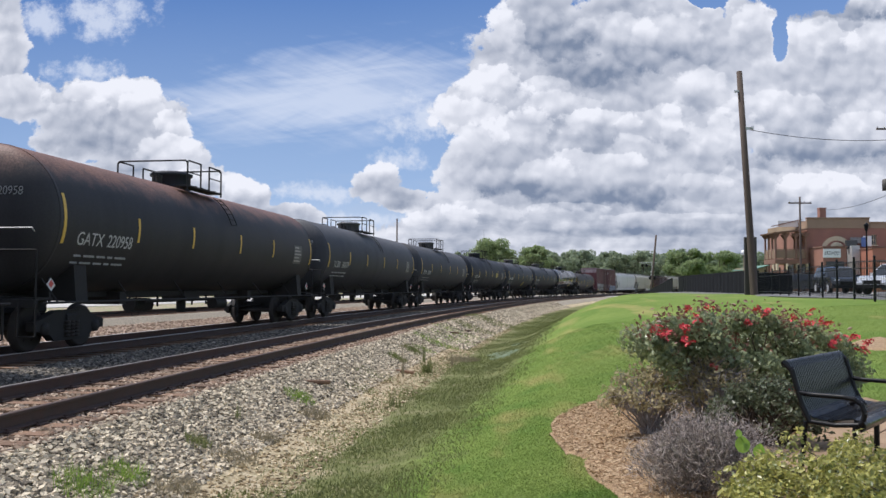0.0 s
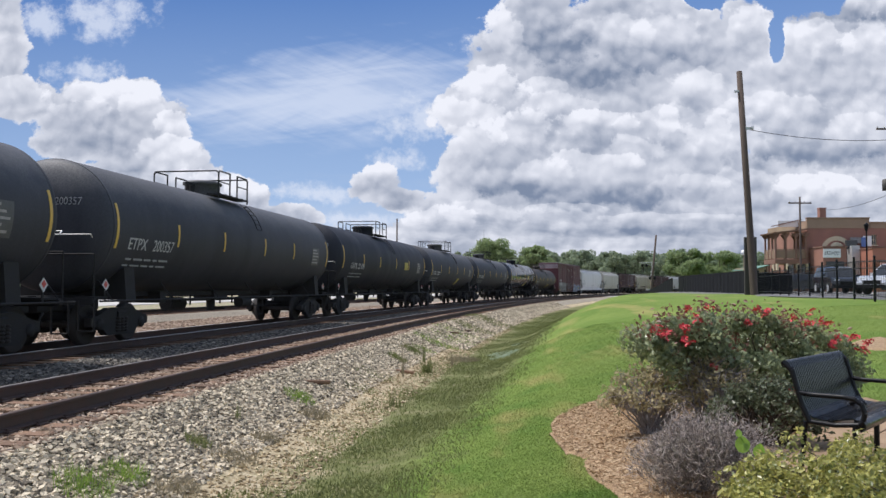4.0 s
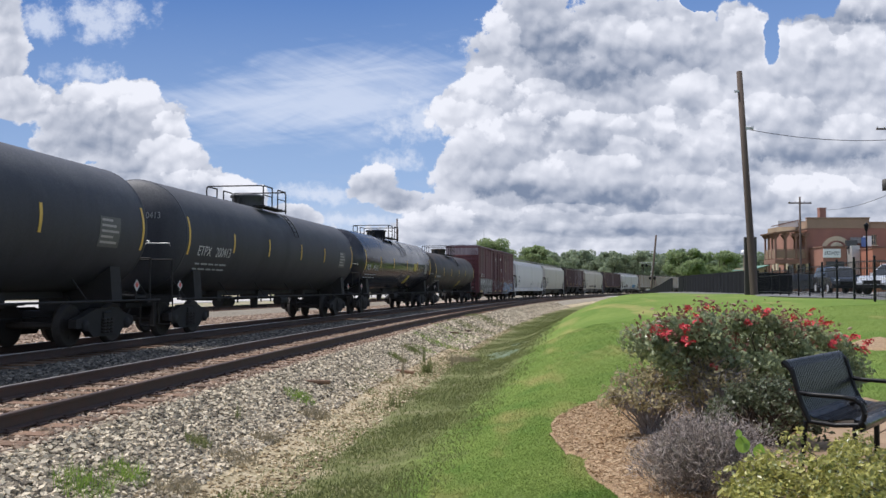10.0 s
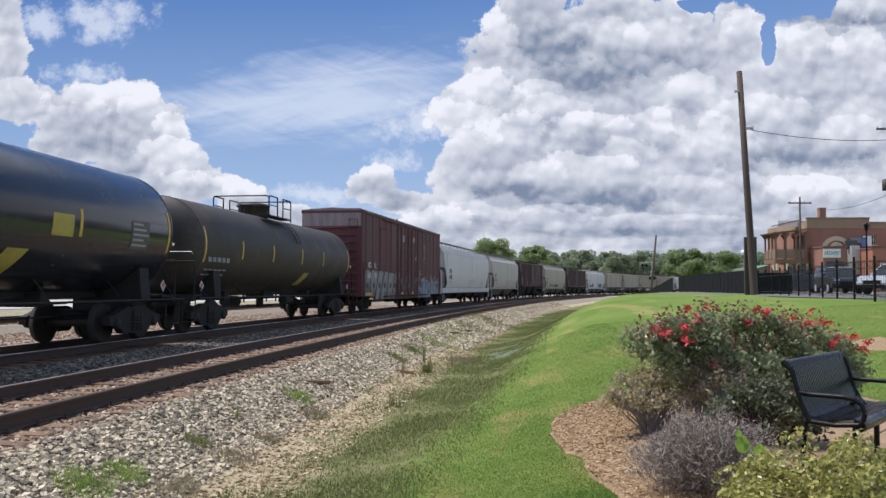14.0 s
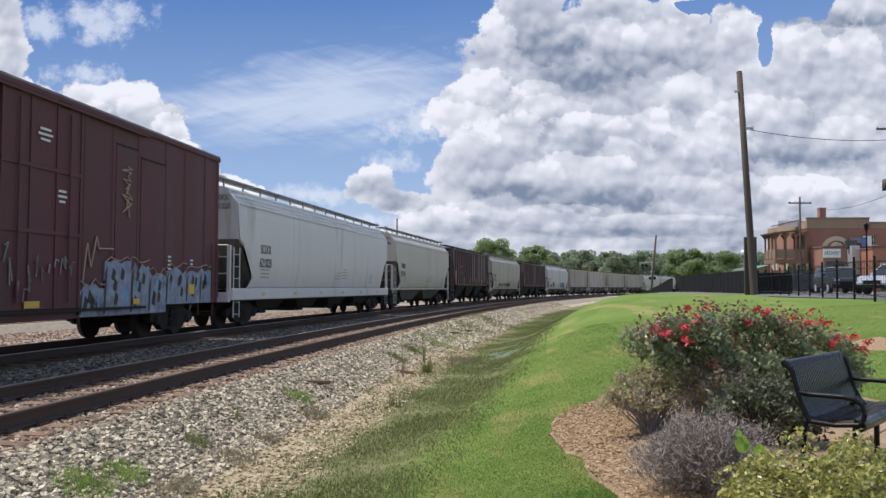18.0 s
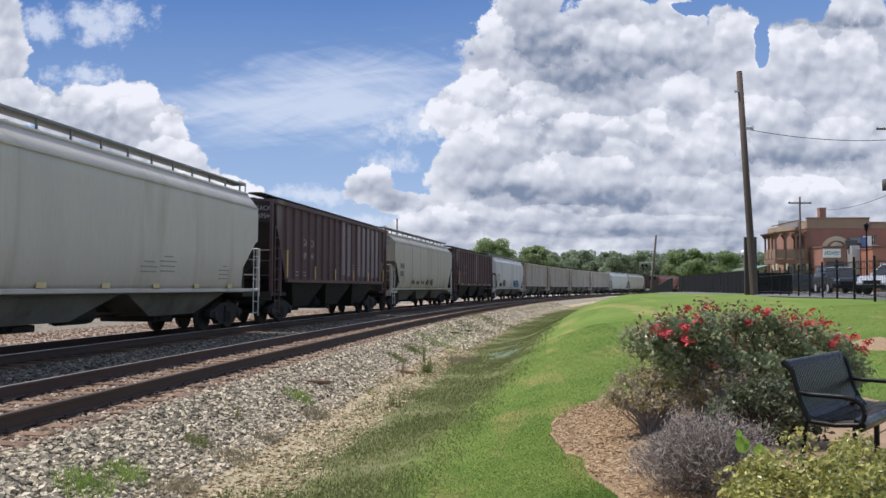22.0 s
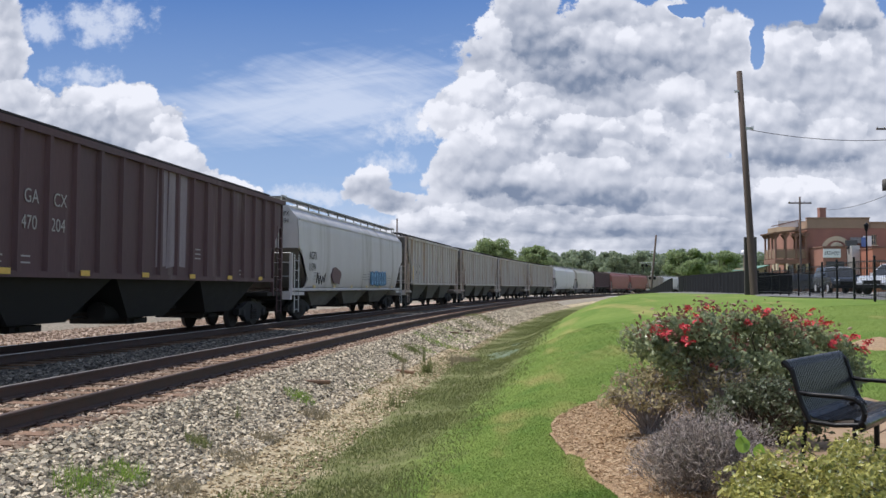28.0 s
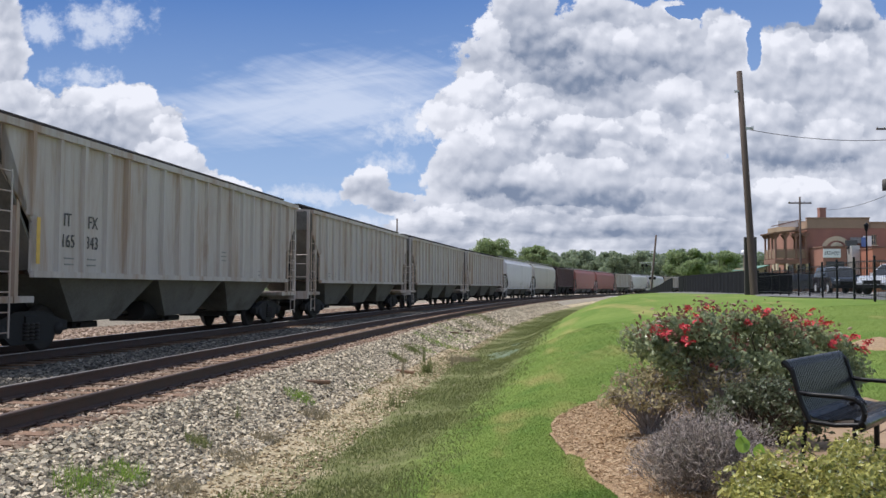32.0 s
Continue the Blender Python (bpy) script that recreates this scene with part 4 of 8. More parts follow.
    for what in extra:
        if what == "panel":
            plate = part("notice", hug(radius, zc, 0.325 * length, 0.372 * length, zc - 0.50, zc + 0.16), "plate_dark", car, "grey data plate with faded print")
            for i in range(5):
                x, z = 0.329 * length, zc - 0.42 + i * 0.12
                part("small_print", hug(radius, zc, x, x + (0.68, 0.5, 0.72, 0.6, 0.45)[i], z, z + 0.05, out=0.009, n=1), "letter_faded", plate)
        if what == "yellow":
            part("notice", hug(radius, zc, 0.155 * length, 0.195 * length, zc - 0.36, zc + 0.08), "notice_buff", car, "buff yellow notice")
        if what == "slash":
            part("patch", hug(radius, zc, 0.075 * length, 0.110 * length, zc - 1.12, zc - 0.66, 0.30), "notice_buff", car, "faded yellow leaning patch")
    for e in (-1, 1):
        pl = Shape()
        x = e * (half - 1.15)
        pl.prism([(x - 0.14, 1.33), (x, 1.19), (x + 0.14, 1.33), (x, 1.47)], -1.30, -1.285)
        p = part("placard", pl, "placard_white", car, "diamond placard on a bracket")
        part("placard_mark", Shape().prism([(x - 0.08, 1.35), (x, 1.27), (x + 0.08, 1.35), (x, 1.43)], -1.305, -1.300), "placard_red", p)
        part("placard_bracket", Shape().box((x, -1.275, 1.24), (0.06, 0.02, 0.5)), "running_gear", car)
    return car


def boxcar(length=19.7):
    car = tagged(new("boxcar", None), "tall dark red boxcar with plug doors and spray-painted letters", "boxcar", "cars of the freight train")
    half, w, z0, z1 = length / 2 - 0.5, 1.5, 0.86, 5.0
    body = part("body", Shape().box((0, 0, (z0 + z1) / 2), (2 * half, 2 * w - 0.02, z1 - z0)), "boxcar_red", car)
    for side in (-1, 1):
        for x in (-half + 0.08, -8.95, -7.71, -6.45, -5.12, -4.02, -2.75, 2.75, 3.88, 5.0, 6.4, 7.5, 8.78, half - 0.08):
            part("side_post", Shape().prism([(x - 0.09, side * (w - 0.012)), (x - 0.04, side * (w + 0.022)), (x + 0.04, side * (w + 0.022)), (x + 0.09, side * (w - 0.012))], z0, z1, "z"), "boxcar_red", body)
        for xa, xb, zt in ((-6.27, -5.2, 4.35), (3.97, 4.9, 4.45), (5.1, 6.3, 4.3)):
            part("reinforcing_sheet", Shape().box(((xa + xb) / 2, side * (w - 0.002), (z0 + zt) / 2), (xb - xa, 0.03, zt - z0), ch=0.008), "boxcar_red", body)
            part("sheet_lip", Shape().box(((xa + xb) / 2, side * (w + 0.015), zt), (xb - xa + 0.06, 0.03, 0.035)), "running_gear", body)
        for x0 in (-2.62, 0.02):
            dr = part("plug_door", Shape().box((x0 + 1.3, side * (w - 0.02), 2.88), (2.56, 0.09, 4.05), ch=0.02), "boxcar_red", car, "red plug door with lock bars")
            for i in range(4):
                part("door_rib", Shape().box((x0 + 0.06 + i * 0.826, side * (w + 0.034), 2.88), (0.07, 0.03, 4.0)), "boxcar_red", dr)
            for z in (2.32, 3.53):
                part("door_bar", Shape().box((x0 + 1.3, side * (w + 0.036), z), (2.5, 0.036, 0.08), ch=0.008), "boxcar_red", dr)
            for i in range(2):
                part("lock_bar", Shape().rod((x0 + 0.5 + i * 1.6, side * (w + 0.075), 1.0), (x0 + 0.5 + i * 1.6, side * (w + 0.075), 4.7), 0.02), "boxcar_red", dr)
            part("door_roller", Shape().box((x0 + 1.9, side * (w + 0.03), 4.86), (0.4, 0.05, 0.14), ch=0.02), "running_gear", dr)
        part("top_rail", Shape().box((0, side * w, 4.94), (2 * half, 0.09, 0.13), ch=0.02), "boxcar_red", car)
        part("door_track", Shape().box((-0.2, side * (w + 0.05), 0.83), (11, 0.09, 0.06)), "running_gear", car)
        part("door_track", Shape().box((-0.2, side * (w + 0.06), 4.84), (11, 0.08, 0.05)), "boxcar_red", car)
        sk = Shape().prism([(-8.3, 0.86), (-7.0, 0.66), (6.2, 0.66), (6.5, 0.86)], side * (w - 0.03) - 0.02, side * (w - 0.03) + 0.02)
        part("side_sill", sk, "boxcar_red", car)
    rf = Shape()
    rf.prism([(-w - 0.03, z1 - 0.02), (w + 0.03, z1 - 0.02), (w + 0.03, z1 + 0.04), (0, z1 + 0.14), (-w - 0.03, z1 + 0.04)], -half, half, "x")
    for i in range(20):
        rf.box((-half + 0.5 + i * (2 * half - 1) / 19, 0, z1 + 0.10), (0.07, 2.6, 0.07))
    part("roof", rf, "faded_panel", car)
    for e in (-1, 1):
        en = Shape()
        for i in range(9):
            z = z0 + 0.35 + i * 0.37
            en.prism([(-1.32, z - 0.10), (1.32, z - 0.10), (1.32, z + 0.10), (-1.32, z + 0.10)], e * half, e * (half + 0.02), "x")
            en.lathe([(-1.3, 0.001), (-1.28, 0.08), (1.28, 0.08), (1.3, 0.001)], "y", 8, (e * half, 0, z))
        part("end_wall", en, "boxcar_red", car)
        part("end_plate", Shape().box((e * (half + 0.03), 0, 4.55), (0.06, 2.94, 0.62)), "faded_panel", car, "pale weathered upper end panel")
        coupler(car, e * (half + 0.05), e)
        bogie(car, e * (half - 2.0))
        ladder(car, e * (half - 0.35), -w - 0.07, 1.0, 2.5, "boxcar_red")
        ladder(car, e * (half + 0.1), -1.1, 0.5, 4.6, "boxcar_red", along=False)
    gear_below(car, half)
    y = -w - 0.026
    for word, x, z in (("NO", -8.66, 2.26), ("KL", -7.55, 2.26), ("600", -8.68, 1.74), ("097", -7.58, 1.74)):
        lettering(word, 0.29, "letter_white", car, pose(x, y - 0.014, z), "white stencilled lettering", 0.82)
    yd = -w - 0.05
    for x, z, widths in ((-1.32, 4.24, (0.3, 0.42, 0.4, 0.3)), (1.31, 4.26, (0.34, 0.46, 0.3)), (1.9, 3.15, (0.25, 0.3, 0.2)), (6.6, 2.05, (0.16, 0.18, 0.16, 0.16)), (7.9, 2.0, (0.16, 0.14))):
        for i, ww in enumerate(widths):
            part("small_print", Shape().box((x, yd if abs(x) < 2.6 else y, z - i * 0.1), (ww, 0.006, 0.045)), "letter_white", car)
    rng = random.Random(5)

    def sprayed(poly, material, label, k=0, name="graffiti"):
        part(name, Shape().prism(poly, y - 0.002 - 0.0008 * k, y + 0.03), material, car, label)

    # silver letters along the foot, leaning, with black gaps between them
    silver = "faded silver spray-painted letter"
    cuts = ((-9.30, -9.25), (-8.35, -8.1), (-7.35, -6.7), (-6.5, -5.55), (-5.15, -4.65), (-3.95, -3.3), (-3.2, -2.9))
    for i in range(len(cuts) - 1):
        (a0, a1), (b0, b1) = cuts[i], cuts[i + 1]
        low = 0.86 if i < 2 else 0.70
        top = 2.12 - 0.02 * i + rng.uniform(-0.05, 0.05)
        sprayed([(a0 + 0.10, low), (b0 - 0.06, low), ((b0 + b1) / 2 - 0.06, 1.4), (b1 - 0.04, top - 0.12), (b1 - 0.16, top), (a1 + 0.2, top + 0.03), (a1 + 0.04, top - 0.2), ((a0 + a1) / 2 + 0.14, 1.45)], "graffiti_silver", silver)
        sprayed([(a0 - 0.05, low), (a0 + 0.12, low), (a1 + 0.10, top - 0.02), (a1 - 0.04, top + 0.06)], "graffiti_black", "black spray-painted stroke", 1, "graffiti_stroke")
        cx = (a0 + a1 + b0 + b1) / 4
        sprayed([(cx - 0.16, 1.28), (cx + 0.2, 1.24), (cx + 0.24, 1.5), (cx - 0.02, 1.56), (cx - 0.14, 1.46)], "graffiti_black", "black spray-painted stroke", 1, "graffiti_stroke")
        sprayed([(cx - 0.05, low + 0.02), (cx + 0.14, low + 0.02), (cx + 0.12, low + 0.38), (cx + 0.02, low + 0.44)], "graffiti_black" if i % 2 else "boxcar_red", "dark gap in a spray-painted letter", 1, "graffiti_stroke")
    # pale blue letters on the far half
    blue = "pale blue spray-painted letter"
    edges = [2.62, 3.55, 4.7, 5.55, 6.45, 7.6, 8.45, 9.2]
    for i in range(7):
        a, b = edges[i], edges[i + 1]
        low = 0.68 if b < 6.6 else 0.87
        top = (1.35, 1.86, 1.84, 1.62, 1.78, 1.74, 1.8)[i]
        jag = [(b - 0.01 - j * (b - a - 0.02) / 5, top + rng.uniform(-0.22, 0.06) * (1 if j % 2 else 0.4)) for j in range(6)]
        sprayed([(a + 0.01, low), (b - 0.01, low), *jag], "graffiti_blue", blue)
        sprayed([(a - 0.03, low + 0.05), (a + 0.05, low + 0.05), (a + 0.12, top - 0.1), (a + 0.02, top - 0.25)], "graffiti_black", "black spray-painted stroke", 1, "graffiti_stroke")
        for k in range(6):
            mx, mz = rng.uniform(a + 0.2, b - 0.15), rng.uniform(low + 0.15, top - 0.35)
            sprayed([(mx - 0.09, mz), (mx + 0.05, mz - 0.05), (mx + 0.10, mz + 0.16), (mx - 0.02, mz + 0.25)], ("graffiti_black", "plate_grey", "graffiti_bright_blue")[k % 3] if (i + k) % 2 else "graffiti_black", "spray-painted stroke", 1, "graffiti_stroke")
        crest = [(a + j * (b - a) / 5, y - 0.006, top + 0.04 + rng.uniform(-0.08, 0.10)) for j in range(6)]
        part("graffiti_stroke", Shape().path(crest, 0.014, 4), "graffiti_tan", car, "thin tan spray line over the letters")
    part("graffiti_stroke", Shape().path([(2.7, y - 0.004, 1.4), (2.85, y - 0.004, 2.2), (3.0, y - 0.004, 1.7), (3.2, y - 0.004, 2.35), (3.3, y - 0.004, 2.1), (3.9, y - 0.004, 2.12)], 0.02, 4), "graffiti_tan", car, "thin tan spray line")
    # tan tag high on a sheet
    pts = [(4.45 + 0.28 * math.sin(j * 2.4) * (0.6 + 0.4 * math.sin(j)), y - 0.008, 4.0 - 1.05 * j / 22 + 0.12 * math.sin(j * 3.1)) for j in range(23)]
    part("graffiti", Shape().path(pts, 0.018, 4), "graffiti_tan", car, "thin tan spray-painted tag")
    for i in range(26):
        x = -2.5 + i * 0.19
        z = rng.uniform(1.0, 1.75)
        part("graffiti_stroke", Shape().path([(x, yd - 0.006, z), (x + rng.uniform(-0.1, 0.15), yd - 0.006, z + rng.uniform(0.15, 0.5)), (x + rng.uniform(-0.05, 0.2), yd - 0.006, z + rng.uniform(0.0, 0.3))], rng.uniform(0.008, 0.024), 4), "graffiti_silver", car, "thin pale spray scribble on the doors")
    for x, ww in ((-8.6, 0.9), (-1.6, 0.45), (1.0, 0.45), (4.9, 0.3)):
        strip(car, x, y - 0.034, 0.90, 0.13, ww)
    part("sticker", Shape().box((7.9, y - 0.008, 1.24), (0.36, 0.012, 0.26)), "reflector_yellow", car, "yellow panel with dark print")
    return car


def hopper_car(length, style, material, mark="", number="", label="", bays=3, marks=("letter_dark",), sprayed=(), ribs=18, z_low=1.56, seams=0):
    """A covered hopper: style 'round' has smooth bulging sides, 'ribbed' has flat sides with posts."""
    car = tagged(new("hopper_car", None), label, "hopper car", "cars of the freight train")
    half = length / 2 - 0.45
    w = 1.55
    zt = 4.28
    cut = 1.25 if style == "round" else 1.7          # how far the lower corner is cut away
    over = 0.35 if style == "round" else 1.0
    # cross-section of one side, from low to eave
    if style == "round":
        # the lower corner of the side is cut away in a rounded notch
        prof = [(1.40, 1.22), (1.45, 1.36), (1.50, 1.58), (1.54, 1.9), (1.57, 2.22), (1.57, 2.5), (1.57, 2.68), (1.57, 2.76), (1.55, 3.5), (1.53, 3.84), (1.16, zt)]
        ends = [half - 1.45, half - 1.62, half - 1.74, half - 1.72, half - 1.48, half - 1.12, half - 0.80, half - 0.56, half - 0.50, half - 0.48, half - 0.45]
        sill_z = 1.2
    else:
        prof = [(w - 0.05, z_low), (w - 0.05, 2.5), (w - 0.05, 3.4), (w - 0.05, zt)]
        ends = [half - 1.3, half - 1.3, half - 0.42, half - 0.4]
        sill_z = z_low
    for side in (-1, 1):
        sh = Shape()
        outer = [[(x_s * e, side * y, z) for x_s in (1,)] for (y, z), e in zip(prof, ends)]
        ring_a = [(-e, side * y, z) for (y, z), e in zip(prof, ends)] + [(-e, side * (y - 0.05), z) for (y, z), e in reversed(list(zip(prof, ends)))]
        ring_b = [(e, side * y, z) for (y, z), e in zip(prof, ends)] + [(e, side * (y - 0.05), z) for (y, z), e in reversed(list(zip(prof, ends)))]
        sh.loft([ring_a, ring_b], smooth=style == "round")
        wall = part("side_wall", sh, material, car)
        if style == "ribbed":
            for i in range(ribs):
                x = -half + 1.22 + i * (2 * half - 2.44) / (ribs - 1)
                lowest = sill_z if abs(x) < half - 1.25 else 2.62
                y0, y1 = side * (w - 0.06), side * (w + 0.04)
                part("side_post", Shape().prism([(x - 0.085, y0), (x - 0.05, y1), (x + 0.05, y1), (x + 0.085, y0)], lowest, zt, "z"), material, wall)
            part("top_chord", Shape().box((0, side * (w - 0.01), zt - 0.04), (2 * half - 0.4, 0.12, 0.14)), material, car)
            part("bottom_chord", Shape().box((0, side * (w - 0.02), sill_z - 0.03), (2 * half - 2.6, 0.10, 0.12)), material, car)
        else:
            tall = 0.36 if bays == 4 else 0.11
            ss = Shape().box((0, side * (1.47 if bays == 4 else 1.40), 1.26 - tall / 2), (2 * half - 0.3, 0.12, tall), ch=0.02)
            part("side_sill", ss, material, car)
            part("sill_edge", Shape().box((0, side * (1.47 if bays == 4 else 1.40), 1.25 - tall), (2 * half - 0.3, 0.13, 0.03)), "hopper_dark", car)
            part("eave_ledge", Shape().box((0, side * 1.15, zt + 0.01), (2 * (half - 0.50), 0.10, 0.07), ch=0.02), material, car)
            if bays == 4:
                for y, z in ((1.45, 3.95), (1.33, 4.10)):
                    part("eave_ledge", Shape().box((0, side * y, z), (2 * (half - 0.60), 0.05, 0.04)), material, car)
            part("eave_ledge", Shape().box((0, side * 1.535, 3.83), (2 * (half - 0.62), 0.05, 0.05)), material, car)
    # roof, ends with slope sheets
    rise = 0.20 if style == "round" else 0.10
    eave = prof[-1][0]
    rx = ends[-1]
    rf = Shape().prism([(-eave - 0.02, zt - 0.02), (eave + 0.02, zt - 0.02), (eave + 0.02, zt + 0.05), (0.5, zt + rise), (-0.5, zt + rise), (-eave - 0.02, zt + 0.05)], -rx, rx, "x")
    part("roof", rf, material, car)
    hat = Shape().box((0, 0, zt + rise + 0.03), (2 * rx - 0.8, 0.62, 0.07))
    for i in range(8):
        hat.box((-rx + 0.9 + i * (2 * rx - 1.8) / 7, 0, zt + rise + 0.09), (0.12, 0.7, 0.05))
    part("hatch_cover", hat, "galvanised" if style == "round" else material, car)
    for side in (-1, 1):
        rw = Shape().box((0, side * 0.78, zt + rise + 0.15), (2 * rx + 0.5, 0.46, 0.05))
        for i in range(14):
            rw.box((-rx + 0.2 + i * (2 * rx - 0.4) / 13, side * 0.97, zt + rise + 0.0), (0.045, 0.04, 0.30))
        part("roof_walk", rw, "plate_grey" if style == "round" else "hopper_dark", car, "steel grating roof walk")
        if style == "round":
            for e in (-1, 1):
                hr = Shape()
                hr.path([(e * (rx + 0.25), side * 0.98, zt - 0.1), (e * (rx + 0.25), side * 0.98, zt + 0.40), (e * (rx - 0.3), side * 0.98, zt + 0.42)], 0.02)
                part("grab_rail", hr, "galvanised", car)
    for e in (-1, 1):
        sl = Shape()
        lo, hi = ends[0] - 0.25, ends[-1]
        yb, yt = prof[0][0] - 0.06, prof[-1][0] - 0.03
        zb = sill_z + 0.05
        if style == "round":
            head = Shape()
            head.loft([[(e * (en - 0.004), -yy + 0.02, zz), (e * (en - 0.004), yy - 0.02, zz), (e * (en - 0.06), yy - 0.02, zz), (e * (en - 0.06), -yy + 0.02, zz)] for (yy, zz), en in reversed(list(zip(prof[7:], ends[7:])))], smooth=False)
            part("end_sheet", head, material, car)
            sl.loft([[(e * (ends[7] - 0.01), -1.5, 2.76), (e * (ends[7] - 0.01), 1.5, 2.76), (e * (ends[7] - 0.07), 1.5, 2.76), (e * (ends[7] - 0.07), -1.5, 2.76)],
                     [(e * (lo - 0.6), -yb, zb), (e * (lo - 0.6), yb, zb), (e * (lo - 0.66), yb, zb), (e * (lo - 0.66), -yb, zb)]], smooth=False)
        else:
            mid_z = 3.55
            sl.loft([[(e * hi, -yt, zt), (e * hi, yt, zt), (e * (hi - 0.06), yt, zt), (e * (hi - 0.06), -yt, zt)],
                     [(e * hi, -yt, mid_z), (e * hi, yt, mid_z), (e * (hi - 0.06), yt, mid_z), (e * (hi - 0.06), -yt, mid_z)],
                     [(e * (lo - 0.1), -yb, zb), (e * (lo - 0.1), yb, zb), (e * (lo - 0.16), yb, zb), (e * (lo - 0.16), -yb, zb)]], smooth=False)
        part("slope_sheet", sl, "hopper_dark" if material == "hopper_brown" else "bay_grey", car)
        for side in (-1, 1):
            pst = Shape().box((e * (half - 0.12), side * 1.42, (1.0 + (zt if style == "ribbed" else 2.55)) / 2), (0.10, 0.10, (zt if style == "ribbed" else 2.55) - 1.0))
            if style == "ribbed":
                pst.box((e * (half - 0.95), side * 1.42, (1.0 + 3.6) / 2), (0.10, 0.10, 2.6))
            part("end_post", pst, material, car)
            if style == "round":
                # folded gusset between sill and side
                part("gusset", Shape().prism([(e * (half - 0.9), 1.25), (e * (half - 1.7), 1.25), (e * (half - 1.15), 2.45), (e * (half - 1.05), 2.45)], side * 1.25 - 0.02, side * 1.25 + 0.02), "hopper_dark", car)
            ladder(car, e * (half - 0.5), side * 1.5, 0.38, 2.5 if style == "round" else 3.4, "galvanised" if style == "round" else material, 0.44)
        pf = Shape().box((e * (half - 0.75), 0, 1.06), (1.5, 2.9, 0.12)).box((e * (half - 0.08), 0, 1.0), (0.14, 2.9, 0.3))
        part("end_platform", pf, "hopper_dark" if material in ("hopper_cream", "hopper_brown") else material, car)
        rl = Shape()
        for z in (1.7, 2.2, 2.55):
            rl.rod((e * (half - 0.05), -1.42, z), (e * (half - 0.05), 1.42, z), 0.018)
        part("end_rail", rl, "galvanised" if style == "round" else material, car)
        if e < 0 and style == "ribbed":
            part("brake_wheel", Shape().lathe([(e * (half - 0.0) - 0.02, 0.26), (e * half + 0.02, 0.28), (e * half + 0.03, 0.24)], "x", 16, (0, -0.5, 2.1)), "running_gear", car)
        coupler(car, e * half, e)
        bogie(car, e * (half - 1.9))
    # discharge bays: darker than the sides, the shade below put into their colour
    span = 2 * (half - 2.3)
    for i in range(bays):
        x = -span / 2 + span * (i + 0.5) / bays
        hw = span / bays / 2
        zb = sill_z - 0.02
        wid = prof[0][0] - 0.12
        ch = Shape().loft([[(x - hw + 0.02, -wid, zb), (x + hw - 0.02, -wid, zb), (x + hw - 0.02, wid, zb), (x - hw + 0.02, wid, zb)],
                           [(x - hw * 0.42, -1.0, 0.56), (x + hw * 0.42, -1.0, 0.56), (x + hw * 0.42, 1.0, 0.56), (x - hw * 0.42, 1.0, 0.56)]], smooth=False)
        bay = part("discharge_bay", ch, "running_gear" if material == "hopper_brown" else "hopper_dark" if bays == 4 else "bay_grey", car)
        part("outlet_gate", Shape().box((x, 0, 0.46), (1.0, 1.5, 0.14), ch=0.02).rod((x - 0.3, -0.85, 0.46), (x - 0.3, 0.85, 0.46), 0.04), "running_gear", bay)
    gear_below(car, half)
    y = -1.582 if style == "round" else -w + 0.045
    paint = marks[0]
    if mark:
        a, b = (mark, number) if style == "round" else (None, None)
        if style == "round":
            lettering(mark, 0.30, paint, car, pose(-half + (2.2 if half > 10 else 1.7), y, 2.38), "stencilled lettering", 0.8)
            lettering(number, 0.30, paint, car, pose(-half + (2.15 if half > 10 else 1.65), y + 0.006, 1.94), "stencilled numbers", 0.8)
        else:
            gap = (2 * half - 2.44) / (ribs - 1)
            brown = material == "hopper_brown"
            x0 = -half + 1.22 + (2 if brown else 1) * gap
            za, zb = (2.85, 2.36) if brown else (2.50, 2.08)
            lettering(mark[:2], 0.26, paint, car, pose(x0 + 0.2, y - 0.012, za), "stencilled lettering", 0.85)
            lettering(mark[2:], 0.26, paint, car, pose(x0 + gap + 0.2, y - 0.012, za), "stencilled lettering", 0.85)
            lettering(number[:3], 0.26, paint, car, pose(x0 + 0.13, y - 0.012, zb), "stencilled numbers", 0.85)
            lettering(number[3:], 0.26, paint, car, pose(x0 + gap + 0.13, y - 0.012, zb), "stencilled numbers", 0.85)
    if mark:
        for k, (word, z) in enumerate(((mark, 3.95), (number, 3.68))):
            lettering(word, 0.17, paint, car, pose(-ends[-1] - (0.012 if style == "ribbed" else 0.0), -0.70 if style == "round" else -0.72, z, 0, 0, -90), "small stencilled lettering", 0.8)
    for i in range(seams):
        x = -half + 2.6 + i * (2 * half - 5.2) / (seams - 1)
        sm = Shape().loft([[(x - 0.025, -yy - 0.001, zz), (x + 0.025, -yy - 0.001, zz), (x + 0.025, -yy - 0.012, zz), (x - 0.025, -yy - 0.012, zz)] for yy, zz in prof], smooth=False)
        part("weld_seam", sm, material, car)
    blocks = ((2.75, 1.86, (0.75, 0.7, 0.72)), (half * 1.08, 1.9, (0.5, 0.8, 0.75)), (half * 1.08 + 0.95, 2.05, (0.45, 0.85, 0.8, 0.75)), (half * 1.62, 1.9, (0.3, 0.7, 0.65, 0.6))) if style == "round" else ((2.5, 1.86, (0.34, 0.3)), (3.3, 1.86, (0.3, 0.32)), (half * 1.2, 2.3, (0.3, 0.34, 0.34)), (half * 1.55, 1.8, (0.34, 0.3)))
